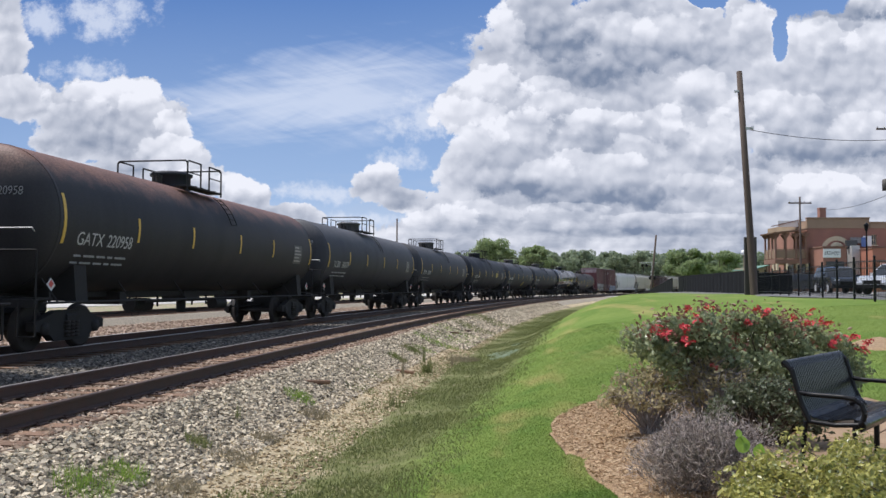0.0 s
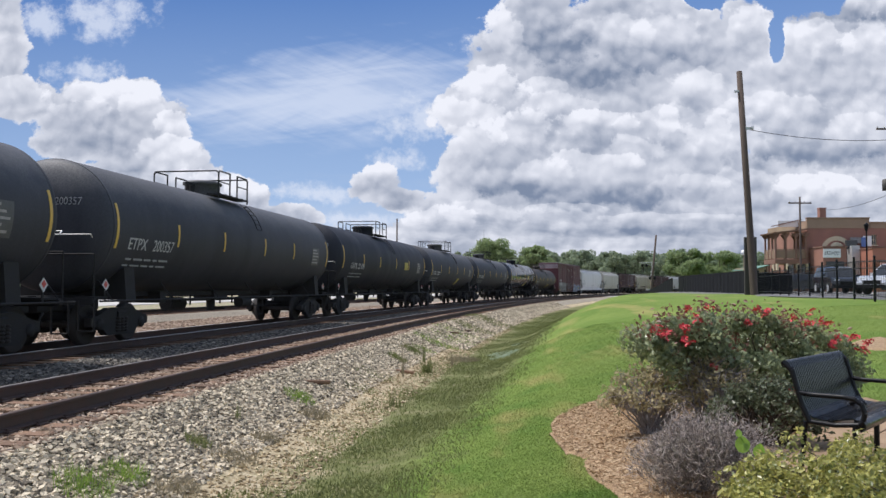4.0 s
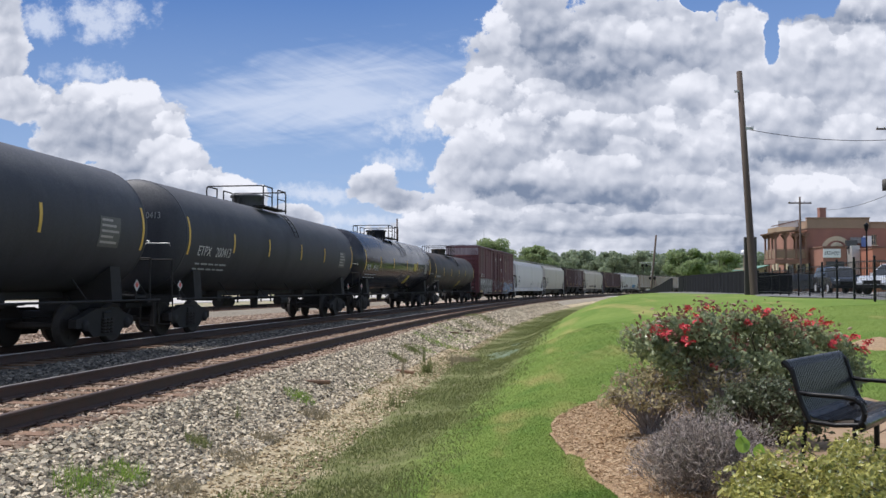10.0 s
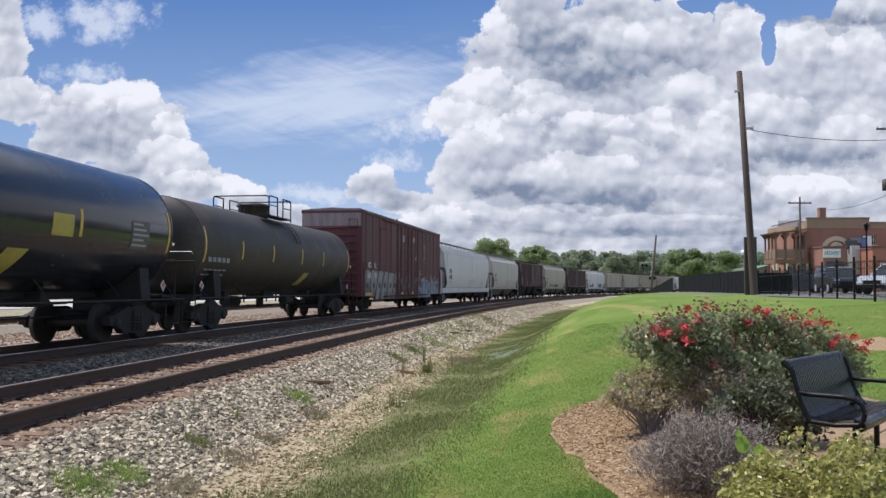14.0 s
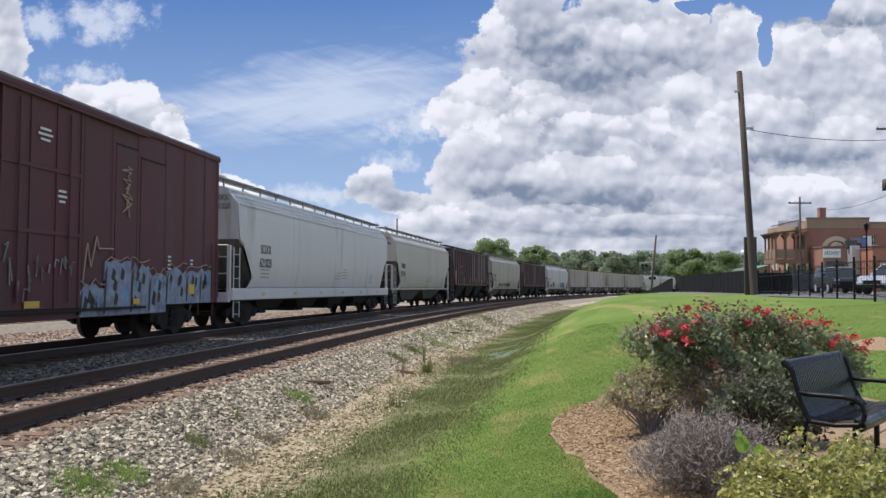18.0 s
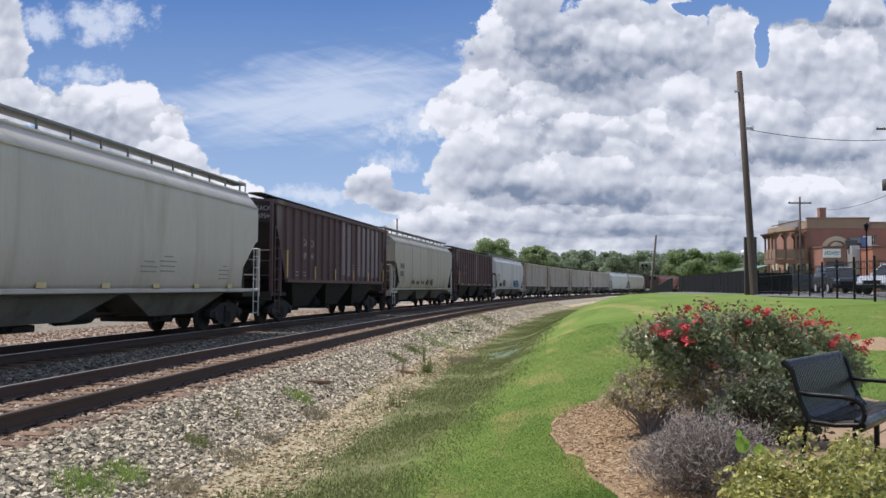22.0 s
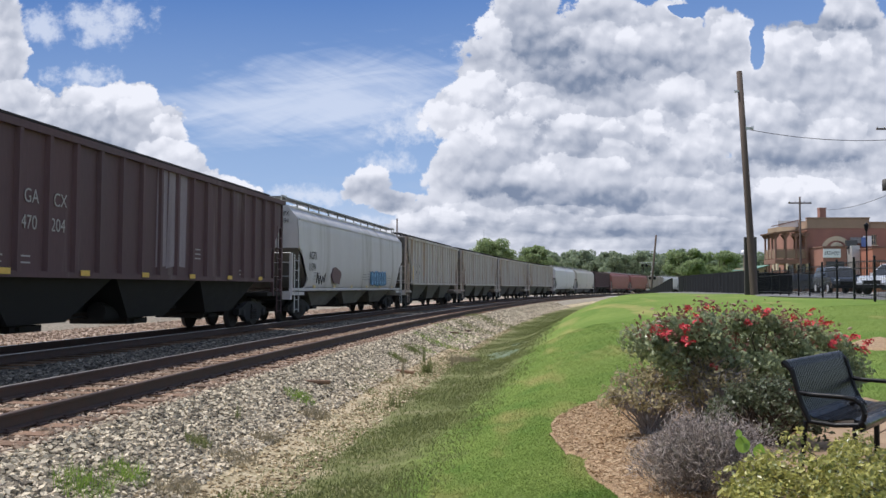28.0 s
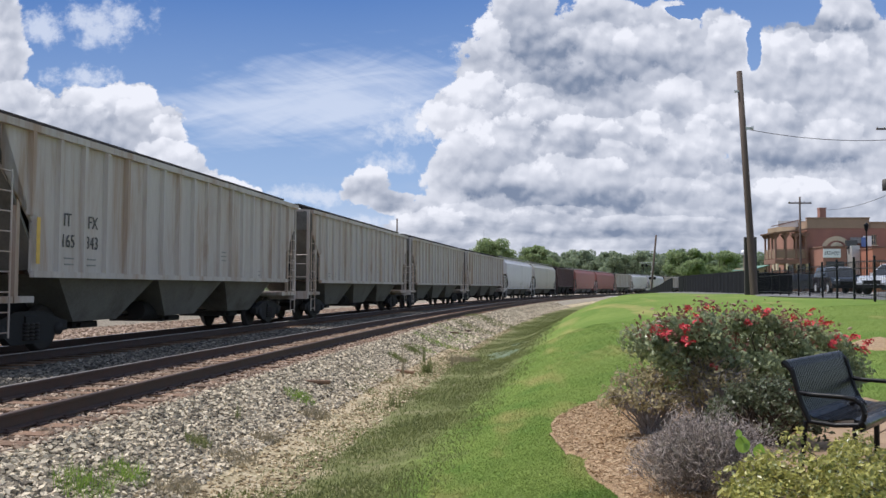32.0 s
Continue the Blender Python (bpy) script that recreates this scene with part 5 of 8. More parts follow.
    for dx, top, widths in blocks:
        for i, ww in enumerate(widths):
            z = top - i * 0.12
            yy = float(np.interp(z, [zz for _, zz in prof], [a for a, _ in prof]))
            part("small_print", Shape().box((-half + dx, -yy - 0.004, z), (ww, 0.012, 0.03)), "plate_grey" if paint == "letter_dark" else paint, car)
    for i in range(6 if style == "round" or number == "470204" else 0):
        x = -half + 2.6 + i * (2 * half - 5.2) / 5
        strip(car, x, (-1.54 if bays == 4 else -1.475) if style == "round" else -w - 0.06, (1.02 if bays == 4 else 1.27) if style == "round" else sill_z - 0.04, 0.11, 0.32, 0.0, "reflector_faded" if style == "round" else "reflector_yellow")
    for kind, x0, z0, ww, hh in sprayed:
        if kind == "post":
            part("reflector_strip", Shape().box((x0, -w - 0.045, z0 + hh / 2), (ww, 0.012, hh)), "reflector_yellow", car)
            continue
        rng = random.Random(int(x0 * 10) + 3)
        if kind == "scrawl":
            for i in range(5):
                ln = Shape()
                a = x0 + i * ww / 5
                pts = [(a + j * 0.13 + rng.uniform(-0.05, 0.05), y + 0.02, z0 + (hh * rng.uniform(0.55, 1.0) if j % 2 else hh * rng.uniform(0.0, 0.4))) for j in range(8)]
                ln.path(pts, 0.011, 4)
                part("graffiti", ln, "graffiti_black", car, "black spray-painted scrawl")
            continue
        sh = Shape()
        k = max(2, int(ww / 0.5))
        if kind == "graffiti_rose":
            blob = [(x0 + ww * (0.5 + 0.5 * math.cos(j * 0.4488) * rng.uniform(0.75, 1.05)), z0 + hh * (0.5 + 0.5 * math.sin(j * 0.4488) * rng.uniform(0.75, 1.05))) for j in range(14)]
            part("graffiti", Shape().prism(blob, y - 0.004, y + 0.03), kind, car, "dark red spray-painted blot")
            ln = Shape().path([(x0 - 1.9 + j * 0.16, y + 0.005, z0 + hh * (0.45 if j % 2 else 0.05) + rng.uniform(0, 0.15)) for j in range(8)], 0.018, 4)
            part("graffiti", ln, "graffiti_black", car, "black spray-painted scrawl")
            continue
        for i in range(k):
            a, b = x0 + ww * i / k, x0 + ww * (i + 1) / k - 0.005
            sh = Shape()
            sh.prism([(a, z0 + rng.uniform(0, 0.1)), (b, z0 + rng.uniform(0, 0.1)), (b + rng.uniform(-0.05, 0.1), z0 + hh - rng.uniform(0, 0.15)), (a + rng.uniform(-0.05, 0.1), z0 + hh - rng.uniform(0, 0.15))], y - 0.012 - 0.0004 * i, y + 0.03)
            g = part("faded_patch" if kind == "faded_panel" else "graffiti", sh, kind, car, "pale worn side panel" if kind == "faded_panel" else "spray-painted letter")
        if kind != "faded_panel":
            for i in range(k):
                ol = Shape()
                a = x0 + ww * (i + 0.5) / k
                fat, tall = ww / k * 0.52, hh * rng.uniform(0.40, 0.47)
                ol.path([(a + fat * math.cos(j * 0.5236) * (1.1 if j % 3 else 0.9), y - 0.014, z0 + hh * 0.48 + tall * math.sin(j * 0.5236)) for j in range(13)], 0.022, 4)
                part("graffiti_line", ol, "graffiti_dark_blue", g)
                part("graffiti_line", Shape().path([(a - 0.05, y - 0.014, z0 + hh * 0.3), (a + 0.03, y - 0.014, z0 + hh * 0.45), (a - 0.02, y - 0.014, z0 + hh * rng.uniform(0.6, 0.75))], 0.02, 4), "graffiti_dark_blue", g)
    return car


# the cars in order; the second number is where the far coupler stands on the line when the film starts
TRAIN = []


def make_train():
    T, H = tank_car, hopper_car
    black = "black tank car with a handrailed manway on top"
    rows = [
        (15.6, 18.4, lambda n: T(n, "tank_black", label=black)),
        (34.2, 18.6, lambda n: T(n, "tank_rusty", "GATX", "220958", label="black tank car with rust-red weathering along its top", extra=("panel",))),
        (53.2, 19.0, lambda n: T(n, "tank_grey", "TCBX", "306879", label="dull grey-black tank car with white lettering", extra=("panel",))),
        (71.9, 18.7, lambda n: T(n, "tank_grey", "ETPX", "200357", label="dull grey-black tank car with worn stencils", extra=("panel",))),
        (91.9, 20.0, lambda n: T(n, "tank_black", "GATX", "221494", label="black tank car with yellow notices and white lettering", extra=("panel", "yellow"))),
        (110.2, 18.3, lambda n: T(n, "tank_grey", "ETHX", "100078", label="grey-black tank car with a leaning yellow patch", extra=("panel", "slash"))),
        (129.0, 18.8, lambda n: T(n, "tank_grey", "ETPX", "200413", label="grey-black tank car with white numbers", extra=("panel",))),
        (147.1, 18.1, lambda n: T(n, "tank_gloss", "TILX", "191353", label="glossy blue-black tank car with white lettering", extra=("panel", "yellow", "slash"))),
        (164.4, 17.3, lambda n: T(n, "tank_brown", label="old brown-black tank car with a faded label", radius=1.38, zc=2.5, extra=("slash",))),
        (184.9, 20.4, lambda n: boxcar(n)),
        (206.3, 21.4, lambda n: H(n, "round", "hopper_white", "SOXX", "621028", label="long white covered hopper with smooth bulging sides", bays=4)),
        (223.9, 17.5, lambda n: H(n, "round", "hopper_cream", "WFRX", "851986", label="short cream covered hopper with smooth sides", bays=2)),
        (241.6, 17.6, lambda n: H(n, "ribbed", "hopper_brown", "GACX", "469544", marks=("letter_faded",), label="dark brown ribbed covered hopper with pale faded posts", sprayed=(("faded_panel", -0.3, 1.75, 1.7, 2.45), ("faded_panel", 2.2, 1.75, 4.0, 2.45), ("post", -7.1, 1.65, 0.09, 0.95), ("post", -4.0, 1.6, 0.09, 0.5), ("post", -1.35, 1.6, 0.09, 0.45), ("post", 1.45, 1.6, 0.09, 0.42), ("post", 4.05, 1.6, 0.09, 0.4), ("post", 7.1, 1.6, 0.09, 0.6)))),
        (260.7, 19.0, lambda n: H(n, "round", "hopper_tan", "NAHX", "508711", label="weathered tan covered hopper with weld seams and black scrawls", bays=3, seams=7, sprayed=(("scrawl", -4.6, 1.35, 6.5, 0.5),))),
        (279.4, 18.6, lambda n: H(n, "ribbed", "hopper_brown", "GACX", "470204", marks=("letter_faded",), label="dark brown ribbed covered hopper", sprayed=(("faded_panel", -0.6, 1.75, 1.6, 2.5), ("post", -7.4, 1.65, 0.09, 0.95)))),
        (298.6, 19.2, lambda n: H(n, "round", "hopper_worn", "AGPX", "11394", label="dirty white covered hopper with blue spray paint near its end", bays=3, sprayed=(("graffiti_rose", -4.7, 1.35, 1.5, 0.85), ("graffiti_bright_blue", 1.7, 1.35, 3.0, 0.8)))),
        (316.4, 17.8, lambda n: H(n, "ribbed", "hopper_grey", "ITFX", "165343", label="weathered grey ribbed covered hopper with rust streaks", sprayed=(("post", -7.08, 1.72, 0.10, 0.87),))),
        (335.3, 18.4, lambda n: H(n, "ribbed", "hopper_grey", label="weathered grey ribbed covered hopper")),
        (354.5, 19.1, lambda n: H(n, "ribbed", "hopper_grey", label="weathered grey ribbed covered hopper")),
        (374.7, 20.1, lambda n: H(n, "ribbed", "hopper_grey", label="weathered grey ribbed covered hopper")),
        (393.7, 18.9, lambda n: H(n, "round", "hopper_white", label="white covered hopper with smooth sides", bays=3)),
        (412.2, 18.4, lambda n: H(n, "round", "hopper_cream", label="cream covered hopper with smooth sides", bays=2)),
        (428.2, 15.9, lambda n: H(n, "ribbed", "hopper_brown", label="dark brown ribbed covered hopper", ribs=14)),
        (448.7, 20.4, lambda n: H(n, "round", "hopper_red", label="faded red covered hopper", bays=3)),
        (468.5, 19.7, lambda n: H(n, "round", "hopper_red", label="faded red covered hopper", bays=3)),
        (486.2, 17.6, lambda n: H(n, "ribbed", "hopper_grey", label="grey ribbed covered hopper")),
        (504.2, 17.9, lambda n: H(n, "round", "hopper_white", label="white covered hopper with smooth sides", bays=3)),
        (523.0, 18.7, lambda n: H(n, "round", "hopper_white", label="white covered hopper with smooth sides", bays=3)),
        (541.0, 17.9, lambda n: H(n, "ribbed", "hopper_grey", label="grey ribbed covered hopper")),
        (559.0, 17.9, lambda n: H(n, "round", "hopper_white", label="white covered hopper with smooth sides", bays=3)),
    ]
    for far, length, build in rows:
        TRAIN.append((build(length), far - length / 2, length / 2 - 2.2))


make_train()
SPEED = 8.893


def motions():
    rows = []
    for car, mid, reach in TRAIN:
        rows = []
        for k in range(33):
            s = mid - SPEED * k
            xa, ya, _ = on_line(s - reach)
            xb, yb, _ = on_line(s + reach)
            rows.append((float(k), pose((xa + xb) / 2, (ya + yb) / 2, 0, 0, 0, math.degrees(math.atan2(yb - ya, xb - xa)))))
        walk(car, rows)
    # every wheelset turns alike
    turns = []
    for k in range(0, 32 * FPS + 1, 2):
        turns.append((k / FPS, Matrix.Rotation(-SPEED * k / FPS / 0.458, 4, "Y")))
    first = None
    for ob in scene.objects:
        if ob.name.split(".")[0] == "wheelset":
            if first is None:
                walk(ob, turns)
                first = ob
            else:
                ob.rotation_mode = "QUATERNION"
                ob.animation_data_create()
                ob.animation_data.action = first.animation_data.action
                ob.animation_data.action_slot = first.animation_data.action_slot
    # the sky drifts
    walk(SKY, [(0.0, pose(0, 0, EYE_H, 0, 0, 0)), (16.0, pose(0, 50, EYE_H, 0, 0, 0.44)), (32.0, pose(0, 100, EYE_H, 0, 0, 0.88))])


# ---- street side: pole, fences, building, parked cars, trees ----
def gz(x, y):
    return float(ground_z(np.array([x]), np.array([y]))[0][0])


def utility_pole(x, y, height, lean, r0, r1, label, arm=0.0, top_bits=False):
    p = tagged(new("utility_pole", None), label, "utility pole", "utility poles")
    p.matrix_basis = pose(x, y, gz(x, y))
    part("shaft", Shape().lathe([(-0.1, r0), (height * 0.5, (r0 + r1) / 2), (height, r1), (height + 0.02, r1 * 0.5)], "z", 12).mesh("shaft", MATS["pole_wood"]), "pole_wood", p, at=pose(0, 0, 0, 0, lean, 0))
    if arm:
        c = part("crossarm", Shape().box((0, 0, height - 0.6), (arm, 0.1, 0.12)), "pole_wood", p, at=pose(0, 0, 0, 0, lean, 0))
        ins = Shape()
        for k in (-0.45, -0.2, 0.2, 0.45):
            ins.lathe([(height - 0.54, 0.02), (height - 0.48, 0.05), (height - 0.42, 0.05), (height - 0.38, 0.02)], "z", 8, (k * arm, 0, 0))
        part("insulator", ins, "galvanised", c)
    return p


POLE = utility_pole(15.62, 42.0, 11.35, -3.1, 0.19, 0.14, "tall brown wooden pole leaning slightly, on the lawn")
px_, py_, pz_ = 15.62, 42.0, gz(15.62, 42.0)
part("meter_board", Shape().box((-0.05, 0.32, 1.45), (0.62, 0.10, 2.95), ch=0.01).box((-0.05, 0.26, 2.4), (0.5, 0.06, 0.7), ch=0.02), "box_metal", POLE, "brown equipment board fixed to the pole")
part("bracket", Shape().box((-0.72, -0.05, 10.3), (0.35, 0.08, 0.10)).box((-0.22, -0.1, 8.4), (0.3, 0.08, 0.12)).lathe([(8.3, 0.02), (8.36, 0.06), (8.48, 0.06), (8.52, 0.02)], "z", 8, (-0.05, -0.2, 0)), "galvanised", POLE)


def wire(a, b, sag, r, label):
    pts = []
    for i in range(17):
        t = i / 16
        p = Vector(a).lerp(Vector(b), t)
        p.z -= sag * 4 * t * (1 - t)
        pts.append(p)
    tagged(part("wire", Shape().path(pts, r, 5), "black_metal"), label, "cable", "overhead wires")


wire((15.2, 41.9, 9.38), (27.0, 44.0, 9.6), 0.5, 0.016, "thin black wire strung from the wooden pole")
wire((41.0, 62.0, 7.2), (30.0, 50.0, 9.0), 0.4, 0.016, "thin black service wire")
wire((45.0, 98.0, 10.6), (36.0, 64.0, 9.4), 0.5, 0.02, "thin black service wire to the roof")
utility_pole(34.25, 80.0, 9.15, 0.0, 0.10, 0.08, "slim wooden pole with one crossarm beside the street", 2.2)
utility_pole(29.7, 120.0, 9.7, 5.5, 0.17, 0.13, "bare leaning wooden pole beyond the fence")
tp = utility_pole(32.3, 60.0, 12.5, 0.0, 0.16, 0.13, "wooden pole with a transformer beside the street", 2.0)
part("transformer", Shape().lathe([(7.4, 0.1), (7.42, 0.26), (8.2, 0.26), (8.26, 0.1)], "z", 14, (-0.42, -0.1, 0)).box((-0.2, -0.05, 8.0), (0.3, 0.08, 0.1)), "box_metal", tp, "rust-grey transformer can")
utility_pole(-6.65, 120.0, 11.6, 0.0, 0.12, 0.10, "far wooden pole behind the railway", 0.0)
mast = tagged(part("mast", Shape().rod((12.2, 250, -1), (12.2, 250, 18.6), 0.09, 0.05), "galvanised"), "thin grey radio mast behind the trees", "mast")


def fence(points, height, screened, label, spacing=2.4):
    fe = tagged(new("fence", None), label, "fence", "black metal fences")
    total = 0.0
    for (xa, ya), (xb, yb) in zip(points, points[1:]):
        run = math.hypot(xb - xa, yb - ya)
        k = max(1, round(run / spacing))
        ang = math.atan2(yb - ya, xb - xa)
        for i in range(k):
            x0, y0 = xa + (xb - xa) * i / k, ya + (yb - ya) * i / k
            x1, y1 = xa + (xb - xa) * (i + 1) / k, ya + (yb - ya) * (i + 1) / k
            z0, z1 = gz(x0, y0), gz(x1, y1)
            cap = height - 0.10 if screened else height
            part("post", Shape().box((0, 0, cap / 2 + 0.03), (0.055, 0.055, cap + 0.12)).lathe([(cap + 0.09, 0.038), (cap + 0.12, 0.042), (cap + 0.15, 0.015)], "z", 8), "black_metal", fe, at=pose(x0, y0, z0, 0, 0, math.degrees(ang)))
            bay = Shape()
            for h in (0.18, height - 0.22, height - 0.02):
                bay.rod((x0, y0, z0 + h), (x1, y1, z1 + h), 0.022 if screened else 0.014, seg=4)
            part("rail", bay, "black_metal", fe)
            pk = Shape()
            n = int(run / k / (0.115 if screened else 0.17))
            for j in range(1, n):
                t = j / n
                x, y, z = x0 + (x1 - x0) * t, y0 + (y1 - y0) * t, z0 + (z1 - z0) * t
                pk.box((x, y, z + height / 2 + 0.05), (0.017 if screened else 0.010, 0.017 if screened else 0.010, height - (0.16 if screened else 0.06)), rz=ang)
            tagged(part("picket", pk, "black_metal", fe), kind="stuff")
            if screened:
                dx, dy = (x1 - x0) * 0.5, (y1 - y0) * 0.5
                zc_ = (z0 + z1) / 2
                sc = Shape()
                m = 6
                ra, rb = [], []
                for j in range(m + 1):
                    t = j / m
                    wob = 0.02 * math.sin(j * 2.1 + i)
                    x, y, z = x0 + (x1 - x0) * t, y0 + (y1 - y0) * t, z0 + (z1 - z0) * t
                    ra.append([(x - 0.04 + wob, y - 0.02, z + 0.05), (x - 0.05 + wob, y - 0.02, z + 0.05), (x - 0.05 + wob, y - 0.02, z + height + 0.02), (x - 0.04 + wob, y - 0.02, z + height + 0.02)])
                sc.loft(ra, smooth=False)
                part("screen", sc, "screen_black", fe, "black privacy mesh panel")
    return fe


fence([(17.6, 46.6), (12.0, 22.0)], 1.2, False, "black metal picket fence along the car park")
fence([(20.6, 73.0), (17.6, 46.6)], 1.36, True, "black metal fence with dark privacy mesh")
fence([(23.6, 101.0), (20.9, 76.0)], 1.45, True, "black metal fence with dark mesh running downhill")
fence([(19.5, 46.8), (17.6, 46.6)], 1.2, True, "short black screened fence beside the wooden pole")


def outline(poly, ang):
    """The distance from the middle of a closed outline to its edge at given angles, with rounded corners."""
    cx, cy = sum(p[0] for p in poly) / len(poly), sum(p[1] for p in poly) / len(poly)
    pa = np.array([math.atan2(b - cy, a - cx) for a, b in poly])
    pr = np.array([math.hypot(a - cx, b - cy) for a, b in poly])
    o = np.argsort(pa)
    t = np.linspace(-np.pi, np.pi, 721)[:-1]
    r = np.interp(t, np.concatenate([pa[o] - 2 * np.pi, pa[o], pa[o] + 2 * np.pi]), np.tile(pr[o], 3))
    r = sum(np.roll(r, k) for k in range(-11, 12)) / 23
    return np.interp(ang, np.concatenate([t, [np.pi]]), np.concatenate([r, r[:1]]))


def sheet(name, poly, lift, material, label, category, pitch=0.5):
    """A flat piece of ground cover draped over the ground inside a convex outline."""
    xs, ys = [p[0] for p in poly], [p[1] for p in poly]
    X, Y = np.meshgrid(np.arange(min(xs), max(xs) + pitch, pitch), np.arange(min(ys), max(ys) + pitch, pitch))
    cx, cy = sum(xs) / len(xs), sum(ys) / len(ys)
    ang = np.arctan2(Y - cy, X - cx)
    rad = np.hypot(X - cx, Y - cy)
    edge = outline(poly, ang)
    k = np.minimum(rad, edge) / np.maximum(rad, 1e-6)
    X2, Y2 = cx + (X - cx) * k, cy + (Y - cy) * k
    z, _, _ = ground_z(X2.ravel(), Y2.ravel())
    z = z.reshape(X.shape) + np.where(rad < edge, lift, -0.03)
    idx = np.arange(X.size).reshape(X.shape)
    f = np.stack([idx[:-1, :-1], idx[:-1, 1:], idx[1:, 1:], idx[1:, :-1]], -1).reshape(-1, 4)
    inside = (rad < edge).ravel()
    f = f[inside[f].any(axis=1)]
    ob = new(name, array_mesh(name, np.stack([X2.ravel(), Y2.ravel(), z.ravel()], -1), f, material, True))
    return tagged(ob, label, category, kind="structure")


sheet("car_park", [(18.5, 47), (13.3, 23), (60, 20), (70, 90), (22, 90), (21.5, 72)], 0.03, "asphalt", "grey asphalt car park behind the fence", "pavement", 1.0)
sheet("kerb_strip", [(21.9, 54.0), (24.2, 54.0), (28.0, 64.0), (25.6, 64.0)], 0.06, "road_pale", "pale concrete apron in the car park", "pavement", 0.5)
# pale gravel road and yard seen under the cars
part_road = swept([(-52.0, -0.40), (-30.0, -0.40), (-30.0, -0.5), (-52.0, -0.5)], -30, 230, 4.0)
tagged(part("road", part_road, "road_pale"), "pale gravel road beyond the yard track", "road", kind="structure")
cross = Shape().loft([[(*on_line(s, q)[:2], z) for q, z in ((-60, -0.44), (-2.6, -0.2), (7.5, -0.2), (12.0, -0.3), (12.0, -0.6), (-60, -0.6))] for s in (152, 157, 162, 167)], smooth=False)
tagged(part("level_crossing", cross, "road_pale"), "pale paved road crossing the rails", "road", kind="structure")


def crossing_signal():
    x, y, _ = on_line(196, 7.2)
    c = tagged(new("crossing_signal", None), "grey railway crossing signal with dark round lamps on a post", "crossing signal")
    c.matrix_basis = pose(x, y, -0.4, 0, 0, 14)
    part("post", Shape().rod((0, 0, 0), (0, 0, 7.6), 0.13, 0.10).box((0, 0, 0.3), (0.5, 0.5, 0.6)), "galvanised", c)
    part("cantilever", Shape().rod((0, 0, 7.3), (-3.0, 0, 7.4), 0.06).rod((0, 0, 6.8), (-3.0, 0, 7.3), 0.05).rod((0, 0, 7.3), (1.2, 0, 7.3), 0.05), "galvanised", c)
    for dx, z in ((-0.55, 3.9), (0.55, 3.9), (-2.4, 6.7), (-1.4, 6.7)):
        part("lamp_head", Shape().lathe([(-0.06, 0.05), (-0.05, 0.34), (0.02, 0.34), (0.04, 0.1), (0.25, 0.09)], "y", 14, (dx, -0.15, z)), "black_metal", c, "black round lamp with backing disc")
    part("crossbuck", Shape().box((0, -0.12, 5.0), (1.3, 0.03, 0.2), ry=0.785).box((0, -0.15, 5.0), (1.3, 0.03, 0.2), ry=-0.785), "sign_white", c, "white crossed boards")
    x, y, _ = on_line(184, 8.6)
    b = tagged(new("signal_cabinet", None), "small grey signal cabinet beside the crossing", "cabinet")
    b.matrix_basis = pose(x, y, -0.5, 0, 0, 16)
    part("body", Shape().box((0, 0, 0.8), (1.1, 0.8, 1.6), ch=0.02).box((0, 0, 1.65), (1.25, 0.95, 0.1)), "galvanised", b)
    part("door", Shape().box((0, -0.41, 0.8), (0.9, 0.03, 1.35)), "galvanised", b)


crossing_signal()


def lamp_post(x, y, height, label, globe):
    p = tagged(new("street_lamp", None), label, "street lamp", "street lamps")
    p.matrix_basis = pose(x, y, gz(x, y))
    part("post", Shape().lathe([(0, 0.16), (0.5, 0.12), (0.7, 0.06), (height, 0.045), (height + 0.1, 0.1)], "z", 12), "black_metal" if not globe else "stucco_buff", p)
    if globe:
        part("globe", Shape().lathe([(height + 0.08, 0.05), (height + 0.15, 0.2), (height + 0.3, 0.25), (height + 0.47, 0.17), (height + 0.53, 0.01)], "z", 16), "lamp_glass", p, "white glass globe")
    else:
        part("lantern", Shape().lathe([(height + 0.05, 0.07), (height + 0.1, 0.10), (height + 0.38, 0.15), (height + 0.42, 0.19), (height + 0.55, 0.05), (height + 0.62, 0.01)], "z", 8), "black_metal", p, "black lantern head")
    return p


lamp_post(22.7, 63.0, 2.75, "lamp with a white globe on a pale masonry pier", True)
lamp_post(27.4, 54.0, 4.05, "black cast street lamp with a lantern head", False)


